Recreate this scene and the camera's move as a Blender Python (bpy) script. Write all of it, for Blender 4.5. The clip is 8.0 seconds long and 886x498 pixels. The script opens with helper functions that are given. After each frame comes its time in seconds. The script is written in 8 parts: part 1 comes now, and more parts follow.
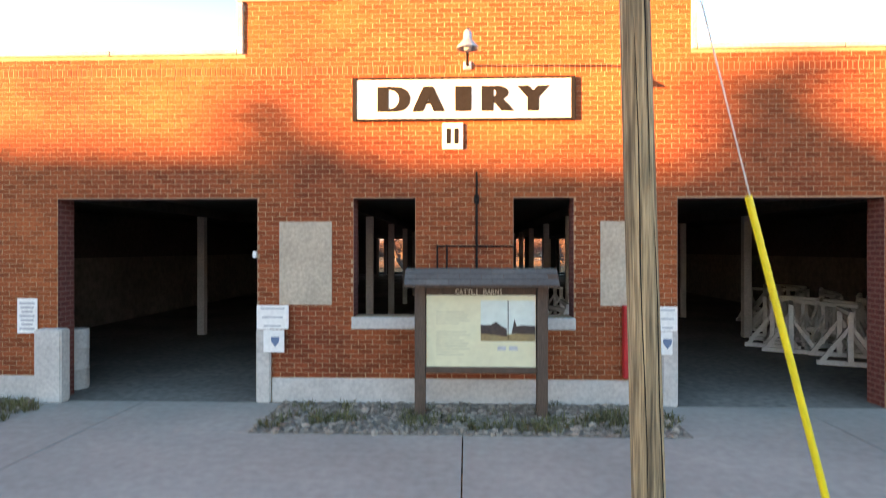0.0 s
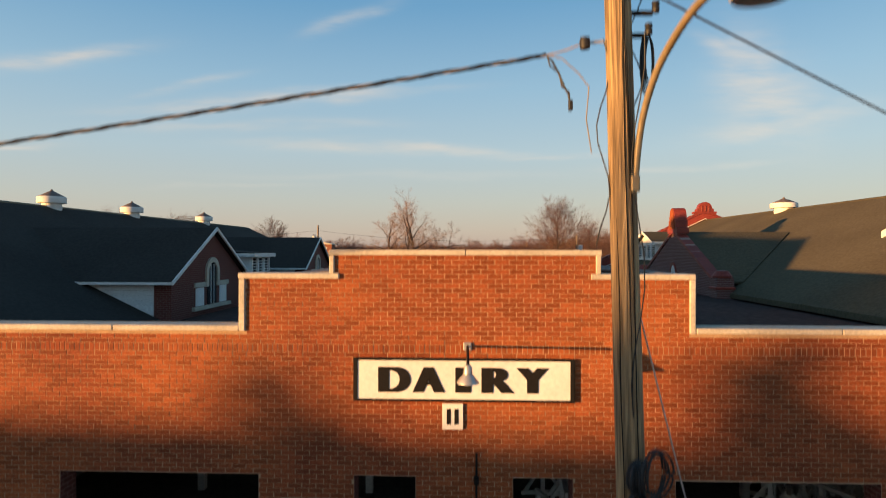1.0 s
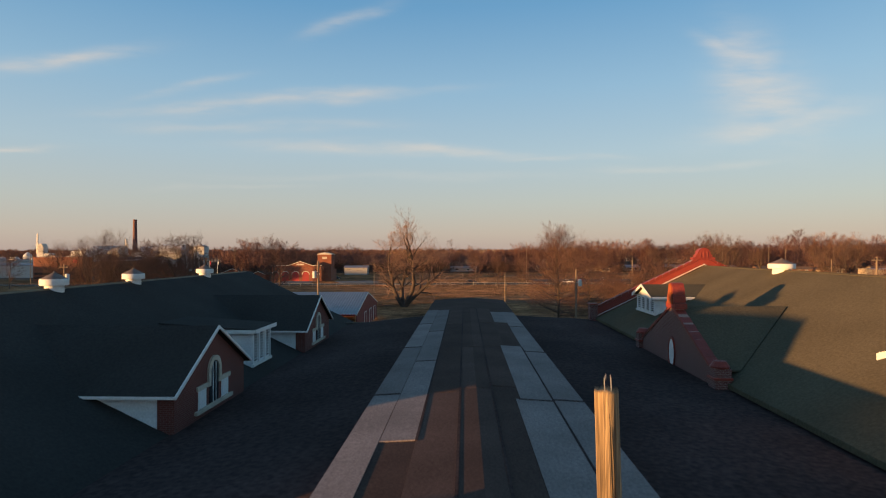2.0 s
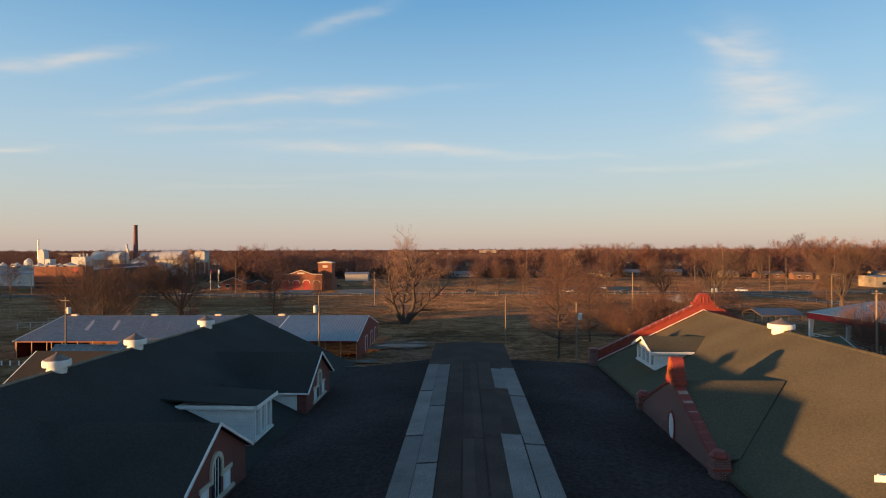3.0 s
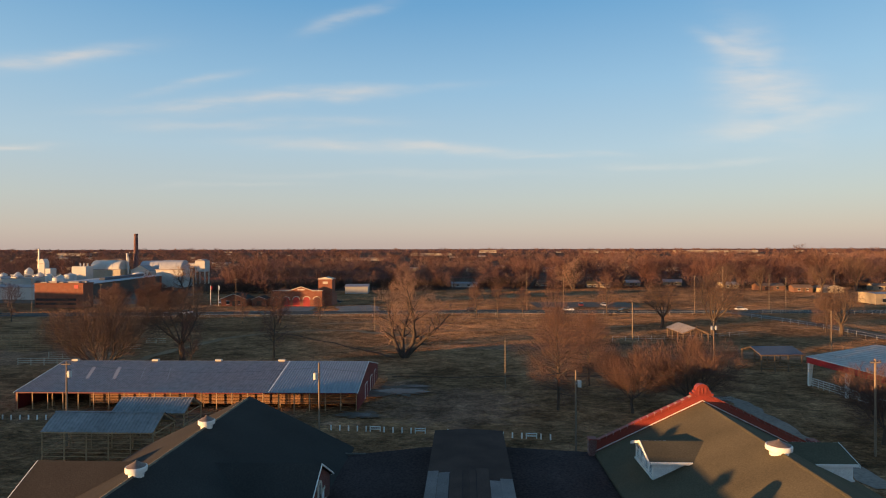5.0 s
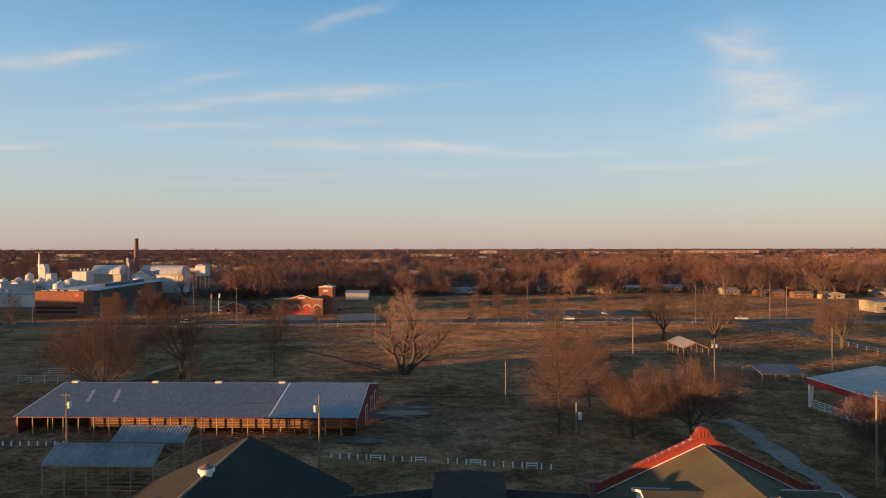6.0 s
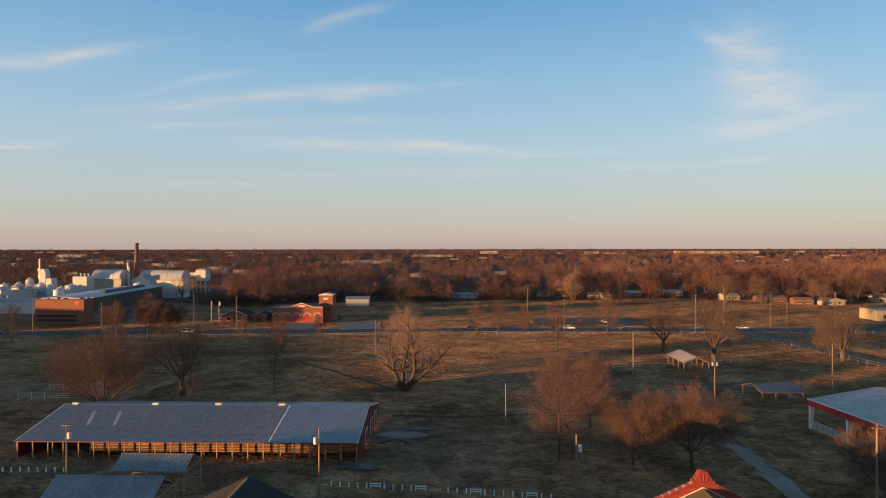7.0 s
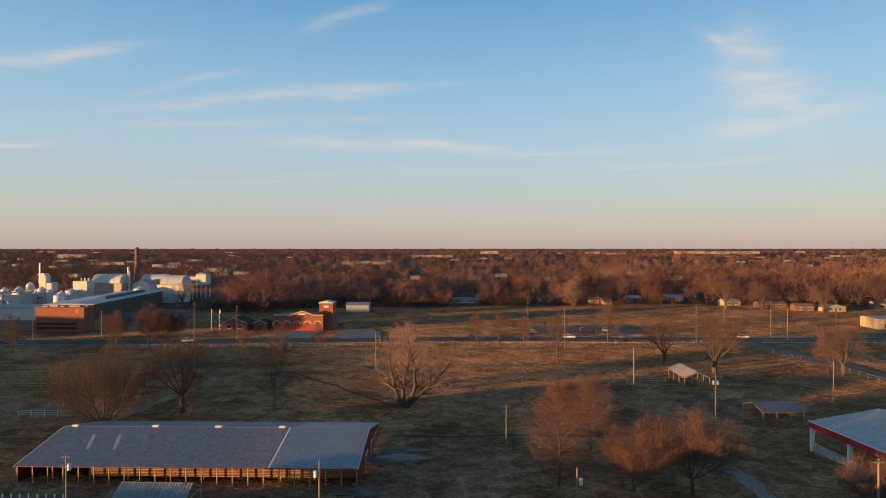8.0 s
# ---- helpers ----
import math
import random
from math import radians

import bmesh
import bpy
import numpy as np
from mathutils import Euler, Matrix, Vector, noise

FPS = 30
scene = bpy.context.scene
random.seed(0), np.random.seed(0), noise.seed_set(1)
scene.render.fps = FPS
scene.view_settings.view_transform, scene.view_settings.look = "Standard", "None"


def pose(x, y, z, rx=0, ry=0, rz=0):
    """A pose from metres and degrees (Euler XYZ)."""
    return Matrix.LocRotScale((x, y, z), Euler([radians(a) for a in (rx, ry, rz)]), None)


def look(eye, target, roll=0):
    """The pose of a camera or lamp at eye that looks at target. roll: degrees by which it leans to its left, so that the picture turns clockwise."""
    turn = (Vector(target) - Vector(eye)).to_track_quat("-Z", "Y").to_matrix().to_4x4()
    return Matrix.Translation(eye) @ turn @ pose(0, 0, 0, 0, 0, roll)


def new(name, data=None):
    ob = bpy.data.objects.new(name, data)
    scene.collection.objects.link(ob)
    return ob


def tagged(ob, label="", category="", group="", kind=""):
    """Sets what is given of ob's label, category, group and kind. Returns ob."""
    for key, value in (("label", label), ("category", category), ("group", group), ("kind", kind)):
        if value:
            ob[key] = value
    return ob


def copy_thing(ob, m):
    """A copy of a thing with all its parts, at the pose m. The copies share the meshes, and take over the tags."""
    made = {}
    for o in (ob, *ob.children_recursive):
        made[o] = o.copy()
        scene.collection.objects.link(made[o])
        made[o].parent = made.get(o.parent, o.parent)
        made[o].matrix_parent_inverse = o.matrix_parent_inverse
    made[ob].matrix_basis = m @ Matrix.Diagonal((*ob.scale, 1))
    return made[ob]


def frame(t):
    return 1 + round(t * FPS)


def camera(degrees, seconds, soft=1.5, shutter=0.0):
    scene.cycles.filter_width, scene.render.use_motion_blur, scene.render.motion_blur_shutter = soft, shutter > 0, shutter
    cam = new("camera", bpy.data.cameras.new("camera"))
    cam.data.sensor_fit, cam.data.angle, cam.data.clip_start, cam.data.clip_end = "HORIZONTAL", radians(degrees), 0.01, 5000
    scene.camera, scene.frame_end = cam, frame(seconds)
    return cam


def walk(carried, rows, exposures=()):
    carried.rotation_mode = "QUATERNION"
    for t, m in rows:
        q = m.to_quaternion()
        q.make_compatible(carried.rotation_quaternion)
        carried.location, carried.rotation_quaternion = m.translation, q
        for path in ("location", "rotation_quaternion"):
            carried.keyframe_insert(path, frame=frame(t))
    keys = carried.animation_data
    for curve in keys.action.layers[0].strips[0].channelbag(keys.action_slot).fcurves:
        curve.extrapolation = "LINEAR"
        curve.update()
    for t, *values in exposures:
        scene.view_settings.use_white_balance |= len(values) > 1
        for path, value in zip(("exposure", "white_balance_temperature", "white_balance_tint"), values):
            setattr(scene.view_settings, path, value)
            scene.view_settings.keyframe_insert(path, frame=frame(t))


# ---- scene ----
cam = camera(73.0, 8.0, soft=1.05, shutter=0.25)
METRES, EYE, TILT, LEAN, TURN = 31.5, 2.2, 0.0, 0.0, 2.2
ROWS = [
    (0.0, 0.0, 0.0, 0.0, 0.0, 0.0, -0.0),
    (0.5, 0.0002, -0.0002, 0.0625, 0.0, 0.02, -0.05),
    (1.0, -0.0005, -0.001, 0.1258, -0.06, 0.44, -0.11),
    (1.5, -0.0009, -0.0027, 0.1881, -0.09, 0.65, -0.04),
    (3.0, -0.0007, -0.0065, 0.3792, -0.05, 0.46, 0.19),
    (3.5, -0.0007, -0.0074, 0.4437, -0.04, 0.37, 0.17),
    (4.0, 0.0006, -0.0087, 0.5084, -0.04, 0.3, 0.16),
    (4.5, 0.0013, -0.0087, 0.5719, -0.04, 0.17, 0.13),
    (5.0, 0.0014, -0.0092, 0.6353, -0.03, 0.09, 0.11),
    (6.5, 0.0022, -0.007, 0.8143, 0.03, -0.03, 0.09),
    (7.0, 0.0027, -0.0068, 0.8755, 0.04, -0.09, 0.07),
    (7.5, 0.0023, -0.0055, 0.9376, 0.05, -0.16, 0.04),
    (8.0, 0.0017, -0.0038, 0.9998, 0.07, -0.27, 0.02),
]
walk(cam, [(t, pose(0, 0, EYE, TILT, LEAN, TURN) @ pose(METRES * x, 2.2 * METRES * y, METRES * z, 90 + 0.45 * pitch, roll, yaw)) for t, x, y, z, yaw, pitch, roll in ROWS],
     exposures=[(0.0, 3.22, 7500, 20), (0.3, 2.48, 7400, 17), (0.6, 1.72, 7300, 13), (1.0, 1.12, 6950, 10), (1.5, 0.98, 6750, 10), (2.0, 1.04, 6700, 10), (3.0, 1.20, 6600, 10), (4.5, 1.16, 6550, 10), (8.0, 1.13, 6500, 10)])

# ---- light ----
SUN_WAY = Vector((0.874, 0.485, -0.0365)).normalized()      # the way the low sun's light travels
sun = new("sun", bpy.data.lights.new("sun", "SUN"))
sun.data.energy, sun.data.angle, sun.data.color = 5.0, radians(0.55), (1.0, 0.53, 0.20)
sun.matrix_world = look((0, 0, 60), Vector((0, 0, 60)) + SUN_WAY)

world = bpy.data.worlds.new("world")
scene.world = world
world.use_nodes = True
WN, WL = world.node_tree.nodes, world.node_tree.links
WN.clear()
sky = WN.new("ShaderNodeTexSky")
sky.sky_type, sky.sun_disc = "NISHITA", False
sky.sun_elevation, sky.sun_rotation = math.asin(-SUN_WAY.z) + radians(1.5), math.atan2(-SUN_WAY.x, -SUN_WAY.y)
sky.air_density, sky.dust_density, sky.ozone_density = 1.0, 0.6, 2.0


def wm(op, a, b=None, c=None):
    n = WN.new("ShaderNodeMath")
    n.operation = op
    for k, v in enumerate((a, b, c)):
        if v is None:
            continue
        if hasattr(v, "links"):
            WL.new(v, n.inputs[k])
        else:
            n.inputs[k].default_value = v
    return n.outputs[0]


def wmix(f, a, b):
    n = WN.new("ShaderNodeMix")
    n.data_type = "RGBA"
    for v, k in ((f, 0), (a, 6), (b, 7)):
        if hasattr(v, "links"):
            WL.new(v, n.inputs[k])
        else:
            n.inputs[k].default_value = v
    return n.outputs[2]


# clear evening air: peach haze on the horizon, deepening blue above, streaks of thin cirrus
where = WN.new("ShaderNodeTexCoord")
axes = WN.new("ShaderNodeSeparateXYZ")
WL.new(where.outputs["Generated"], axes.inputs[0])
ahead = wm("MAXIMUM", wm("ABSOLUTE", axes.outputs[1]), 0.05)
U, V = wm("DIVIDE", axes.outputs[0], ahead), wm("DIVIDE", axes.outputs[2], ahead)
air = WN.new("ShaderNodeValToRGB")
WL.new(wm("MULTIPLY", axes.outputs[2], 1.0), air.inputs[0])
stops = [(0.0, (0.55, 0.455, 0.445)), (0.03, (0.59, 0.525, 0.505)), (0.08, (0.56, 0.59, 0.60)), (0.16, (0.48, 0.63, 0.75)), (0.26, (0.33, 0.56, 0.78)), (0.38, (0.155, 0.405, 0.70)), (0.6, (0.085, 0.23, 0.42)), (1.0, (0.055, 0.155, 0.30))]
while len(air.color_ramp.elements) < len(stops):
    air.color_ramp.elements.new(0.5)
for e, (p, c) in zip(air.color_ramp.elements, stops):
    e.position, e.color = p, (*c, 1)
warp = WN.new("ShaderNodeTexNoise")
warp.inputs["Scale"].default_value, warp.inputs["Detail"].default_value = 3.0, 6.0
grain = WN.new("ShaderNodeTexNoise")
grain.inputs["Scale"].default_value, grain.inputs["Detail"].default_value = 7.0, 8.0
flat = WN.new("ShaderNodeCombineXYZ")
WL.new(wm("MULTIPLY", U, 1.2), flat.inputs[0])
WL.new(wm("MULTIPLY", V, 5.5), flat.inputs[1])
WL.new(flat.outputs[0], warp.inputs["Vector"])
WL.new(flat.outputs[0], grain.inputs["Vector"])
shift = wm("MULTIPLY", wm("SUBTRACT", warp.outputs[0], 0.5), 0.05)
cloud = None
# across, up, half-length, half-width, slope, strength
for u0, v0, ln, wd, sl, k in ((-0.69, 0.330, 0.14, 0.014, 0.10, 0.55), (-0.33, 0.255, 0.27, 0.010, 0.06, 0.62), (-0.36, 0.215, 0.24, 0.010, 0.0, 0.32), (-0.12, 0.172, 0.24, 0.009, -0.05, 0.58),
                              (0.47, 0.295, 0.060, 0.060, -0.4, 0.66), (0.495, 0.250, 0.085, 0.065, -0.25, 0.66), (0.52, 0.210, 0.13, 0.022, 0.15, 0.6), (0.43, 0.335, 0.05, 0.012, -0.35, 0.5), (-0.20, 0.393, 0.07, 0.012, 0.33, 0.5), (-0.80, 0.178, 0.10, 0.005, 0.0, 0.5), (0.16, 0.155, 0.10, 0.005, 0.0, 0.45),
                              (0.36, 0.140, 0.14, 0.006, 0.04, 0.4), (-0.40, 0.110, 0.12, 0.004, 0.0, 0.3), (-0.48, 0.278, 0.10, 0.008, 0.2, 0.3), (-0.10, 0.125, 0.30, 0.006, 0.0, 0.2)):
    du = wm("DIVIDE", wm("SUBTRACT", U, u0), ln)
    dv = wm("DIVIDE", wm("ADD", wm("SUBTRACT", wm("SUBTRACT", V, v0), wm("MULTIPLY", wm("SUBTRACT", U, u0), sl)), shift), wd)
    r = wm("ADD", wm("POWER", wm("ABSOLUTE", du), 3.0), wm("MULTIPLY", dv, dv))
    g = wm("MULTIPLY", wm("EXPONENT", wm("MULTIPLY", r, -1.0)), k)
    cloud = g if cloud is None else wm("MAXIMUM", cloud, g)
veil = wm("MULTIPLY", cloud, wm("MAXIMUM", wm("MULTIPLY_ADD", grain.outputs[0], 3.3, -0.75), 0.05))
tinted = wmix(veil, air.outputs[0], (0.76, 0.73, 0.71, 1))
dim = WN.new("ShaderNodeVectorMath")
dim.operation = "SCALE"
WL.new(tinted, dim.inputs[0])
dim.inputs["Scale"].default_value = 2.9
mixed = wmix(0.80, sky.outputs[0], dim.outputs[0])
bg = WN.new("ShaderNodeBackground")
bg.inputs["Strength"].default_value = 0.15
out = WN.new("ShaderNodeOutputWorld")
WL.new(mixed, bg.inputs[0])
WL.new(bg.outputs[0], out.inputs[0])


# ---- materials ----
def lit(c, k):
    return tuple(min(1.0, max(0.0, v * k)) for v in c[:3]) + (1.0,)


def mat(name, base, var=0.2, coarse=0.6, fine=14.0, rough=0.85, bump=0.3, depth=0.01, metal=0.0, pieces=0.0, other=None, stretch=(1, 1, 1), gloss=0.5, contrast=0.25):
    """A procedural surface: two scales of noise between two shades of base (or base and other), a fine relief, and a shade of its own per piece."""
    m = bpy.data.materials.new(name)
    m.use_nodes = True
    n, l = m.node_tree.nodes, m.node_tree.links
    b = n["Principled BSDF"]
    co, mp = n.new("ShaderNodeTexCoord"), n.new("ShaderNodeMapping")
    mp.inputs["Scale"].default_value = stretch
    l.new(co.outputs["Object"], mp.inputs[0])
    n1, n2 = n.new("ShaderNodeTexNoise"), n.new("ShaderNodeTexNoise")
    n1.inputs["Scale"].default_value, n1.inputs["Detail"].default_value = coarse, 6.0
    n2.inputs["Scale"].default_value, n2.inputs["Detail"].default_value = fine, 4.0
    l.new(mp.outputs[0], n1.inputs["Vector"])
    l.new(mp.outputs[0], n2.inputs["Vector"])
    ramp = n.new("ShaderNodeValToRGB")
    ramp.color_ramp.elements[0].position, ramp.color_ramp.elements[1].position = 0.5 - contrast, 0.5 + contrast
    ramp.color_ramp.elements[0].color = lit(base, 1 - var)
    ramp.color_ramp.elements[1].color = lit(other or base, 1 + var)
    l.new(n1.outputs[0], ramp.inputs[0])
    r2 = n.new("ShaderNodeMapRange")
    r2.inputs["From Min"].default_value, r2.inputs["From Max"].default_value = 0.3, 0.7
    r2.inputs["To Min"].default_value, r2.inputs["To Max"].default_value = 1 - var, 1 + var
    l.new(n2.outputs[0], r2.inputs["Value"])
    factor = r2.outputs[0]
    if pieces:
        oi, ge = n.new("ShaderNodeObjectInfo"), n.new("ShaderNodeNewGeometry")
        add, fr, mr, mul = n.new("ShaderNodeMath"), n.new("ShaderNodeMath"), n.new("ShaderNodeMapRange"), n.new("ShaderNodeMath")
        add.operation, fr.operation, mul.operation = "ADD", "FRACT", "MULTIPLY"
        l.new(oi.outputs["Random"], add.inputs[0])
        l.new(ge.outputs["Random Per Island"], add.inputs[1])
        l.new(add.outputs[0], fr.inputs[0])
        l.new(fr.outputs[0], mr.inputs["Value"])
        mr.inputs["To Min"].default_value, mr.inputs["To Max"].default_value = 1 - pieces, 1 + pieces
        l.new(mr.outputs[0], mul.inputs[0])
        l.new(factor, mul.inputs[1])
        factor = mul.outputs[0]
    sc = n.new("ShaderNodeVectorMath")
    sc.operation = "SCALE"
    l.new(ramp.outputs[0], sc.inputs[0])
    l.new(factor, sc.inputs["Scale"])
    l.new(sc.outputs[0], b.inputs["Base Color"])
    b.inputs["Roughness"].default_value, b.inputs["Metallic"].default_value = rough, metal
    b.inputs["Specular IOR Level"].default_value = gloss
    if bump:
        bp = n.new("ShaderNodeBump")
        bp.inputs["Strength"].default_value, bp.inputs["Distance"].default_value = bump, depth
        l.new(n2.outputs[0], bp.inputs["Height"])
        l.new(bp.outputs[0], b.inputs["Normal"])
    return m


M_BRICK = mat("brick_red", (0.228, 0.050, 0.0232), 0.22, 0.5, 30, 0.85, 0.5, 0.004, pieces=0.24, other=(0.268, 0.075, 0.0248), gloss=0.2)
M_MORTAR = mat("mortar", (0.40, 0.255, 0.148), 0.22, 1.2, 40, 0.95, 0.4, 0.004)
M_STONE = mat("limestone", (0.50, 0.445, 0.355), 0.18, 1.5, 25, 0.85, 0.3, 0.005, other=(0.56, 0.51, 0.42))
M_CONC = mat("concrete", (0.325, 0.288, 0.245), 0.10, 0.5, 9, 0.95, 0.1, 0.003, gloss=0.15, other=(0.375, 0.33, 0.28))
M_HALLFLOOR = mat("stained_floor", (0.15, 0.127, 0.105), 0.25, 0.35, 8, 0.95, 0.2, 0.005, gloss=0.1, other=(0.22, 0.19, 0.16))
M_BASE = mat("painted_concrete", (0.50, 0.47, 0.43), 0.14, 1.8, 20, 0.85, 0.3, 0.005)
M_WHITE = mat("white_paint", (0.76, 0.75, 0.71), 0.08, 1.5, 18, 0.6, 0.2, 0.003)
M_SIDING = mat("white_siding", (0.72, 0.73, 0.72), 0.09, 1.5, 12, 0.6, 0.2, 0.003, pieces=0.05)
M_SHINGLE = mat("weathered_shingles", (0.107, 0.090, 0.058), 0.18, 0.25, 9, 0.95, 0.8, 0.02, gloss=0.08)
M_TAR = mat("tar_membrane", (0.060, 0.040, 0.037), 0.35, 0.18, 5, 1.0, 0.15, 0.005, gloss=0.06)
M_ROLL = mat("roll_roofing", (0.088, 0.056, 0.046), 0.24, 0.4, 18, 1.0, 0.3, 0.006, pieces=0.2, gloss=0.08)
M_PATCH = mat("grey_roll_roofing", (0.225, 0.185, 0.17), 0.22, 0.5, 16, 0.95, 0.3, 0.006, pieces=0.16, gloss=0.1)
M_TERRA = mat("red_terracotta", (0.225, 0.034, 0.020), 0.2, 1.5, 12, 0.55, 0.2, 0.004, pieces=0.12)


def mat_bricks(name, base, joint, var=0.25):
    """Far brickwork: courses and joints laid by a brick pattern over upright walls."""
    m = mat(name, base, var, 0.6, 14, 0.9, 0.3, 0.005)
    n, l = m.node_tree.nodes, m.node_tree.links
    co, sp, ad, cb, br, mx = (n.new("ShaderNode" + k) for k in ("TexCoord", "SeparateXYZ", "Math", "CombineXYZ", "TexBrick", "Mix"))
    l.new(co.outputs["Object"], sp.inputs[0])
    l.new(sp.outputs[0], ad.inputs[0])
    l.new(sp.outputs[1], ad.inputs[1])
    l.new(ad.outputs[0], cb.inputs[0])
    l.new(sp.outputs[2], cb.inputs[1])
    l.new(cb.outputs[0], br.inputs["Vector"])
    br.inputs["Scale"].default_value, br.inputs["Brick Width"].default_value, br.inputs["Row Height"].default_value = 1.0, 0.21, 0.075
    br.inputs["Mortar Size"].default_value = 0.009
    br.inputs["Color1"].default_value, br.inputs["Color2"].default_value, br.inputs["Mortar"].default_value = (0, 0, 0, 1), (0, 0, 0, 1), (1, 1, 1, 1)
    mx.data_type = "RGBA"
    b = n["Principled BSDF"]
    l.new(b.inputs["Base Color"].links[0].from_socket, mx.inputs[6])
    mx.inputs[7].default_value = (*joint, 1)
    l.new(br.outputs["Fac"], mx.inputs[0])
    l.new(mx.outputs[2], b.inputs["Base Color"])
    return m


M_BROWNBRICK = mat_bricks("brown_brick", (0.120, 0.041, 0.036), (0.29, 0.20, 0.18))
M_DARKBRICK = mat_bricks("dark_red_brick", (0.135, 0.032, 0.023), (0.20, 0.10, 0.08))
M_OFFICE = mat_bricks("orange_brick", (0.23, 0.068, 0.034), (0.24, 0.12, 0.08))
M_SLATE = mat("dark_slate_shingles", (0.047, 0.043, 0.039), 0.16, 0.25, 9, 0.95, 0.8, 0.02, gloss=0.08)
M_GLASS_DARK = mat("window_glass", (0.03, 0.035, 0.04), 0.2, 1, 8, 0.12, 0.0)
M_WOODPOLE = mat("weathered_pole_wood", (0.175, 0.118, 0.066), 0.50, 2.2, 9, 0.9, 0.9, 0.02, stretch=(7, 7, 0.3), other=(0.32, 0.222, 0.118))
M_BLACK = mat("black_rubber", (0.015, 0.015, 0.016), 0.2, 3, 20, 0.6, 0.1)
M_BLACKPAINT = mat("black_paint", (0.012, 0.011, 0.011), 0.2, 3, 20, 0.75, 0.1, gloss=0.15)
M_GALV = mat("galvanised_steel", (0.50, 0.48, 0.45), 0.15, 3, 20, 0.45, 0.1, metal=0.6)
M_YELLOW = mat("yellow_plastic", (0.78, 0.60, 0.015), 0.08, 4, 20, 0.45, 0.1)
M_REDPAINT = mat("red_paint", (0.48, 0.018, 0.022), 0.15, 3, 20, 0.5, 0.1)
M_REDMETAL = mat("red_sheet_metal", (0.17, 0.020, 0.022), 0.15, 0.5, 20, 0.5, 0.1)
M_METALROOF = mat("grey_metal_roof", (0.33, 0.305, 0.315), 0.24, 0.16, 1.6, 0.6, 0.15, 0.01, metal=0.15, other=(0.235, 0.19, 0.185), contrast=0.16)
M_BARNWOOD = mat("barn_wood", (0.34, 0.22, 0.12), 0.25, 0.8, 9, 0.9, 0.4, 0.005, pieces=0.2, stretch=(0.4, 4, 4))
M_STALLWOOD = mat("reddish_stall_boards", (0.255, 0.130, 0.066), 0.3, 0.8, 9, 0.9, 0.4, 0.005, pieces=0.35, stretch=(0.4, 4, 4))
M_BROWNWOOD = mat("dark_brown_wood", (0.085, 0.055, 0.038), 0.25, 2, 18, 0.8, 0.4, 0.004, stretch=(4, 4, 0.5))
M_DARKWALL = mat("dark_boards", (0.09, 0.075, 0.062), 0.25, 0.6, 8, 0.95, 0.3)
M_CREAM = mat("cream_panel", (0.66, 0.63, 0.42), 0.05, 2, 12, 0.45, 0.05)


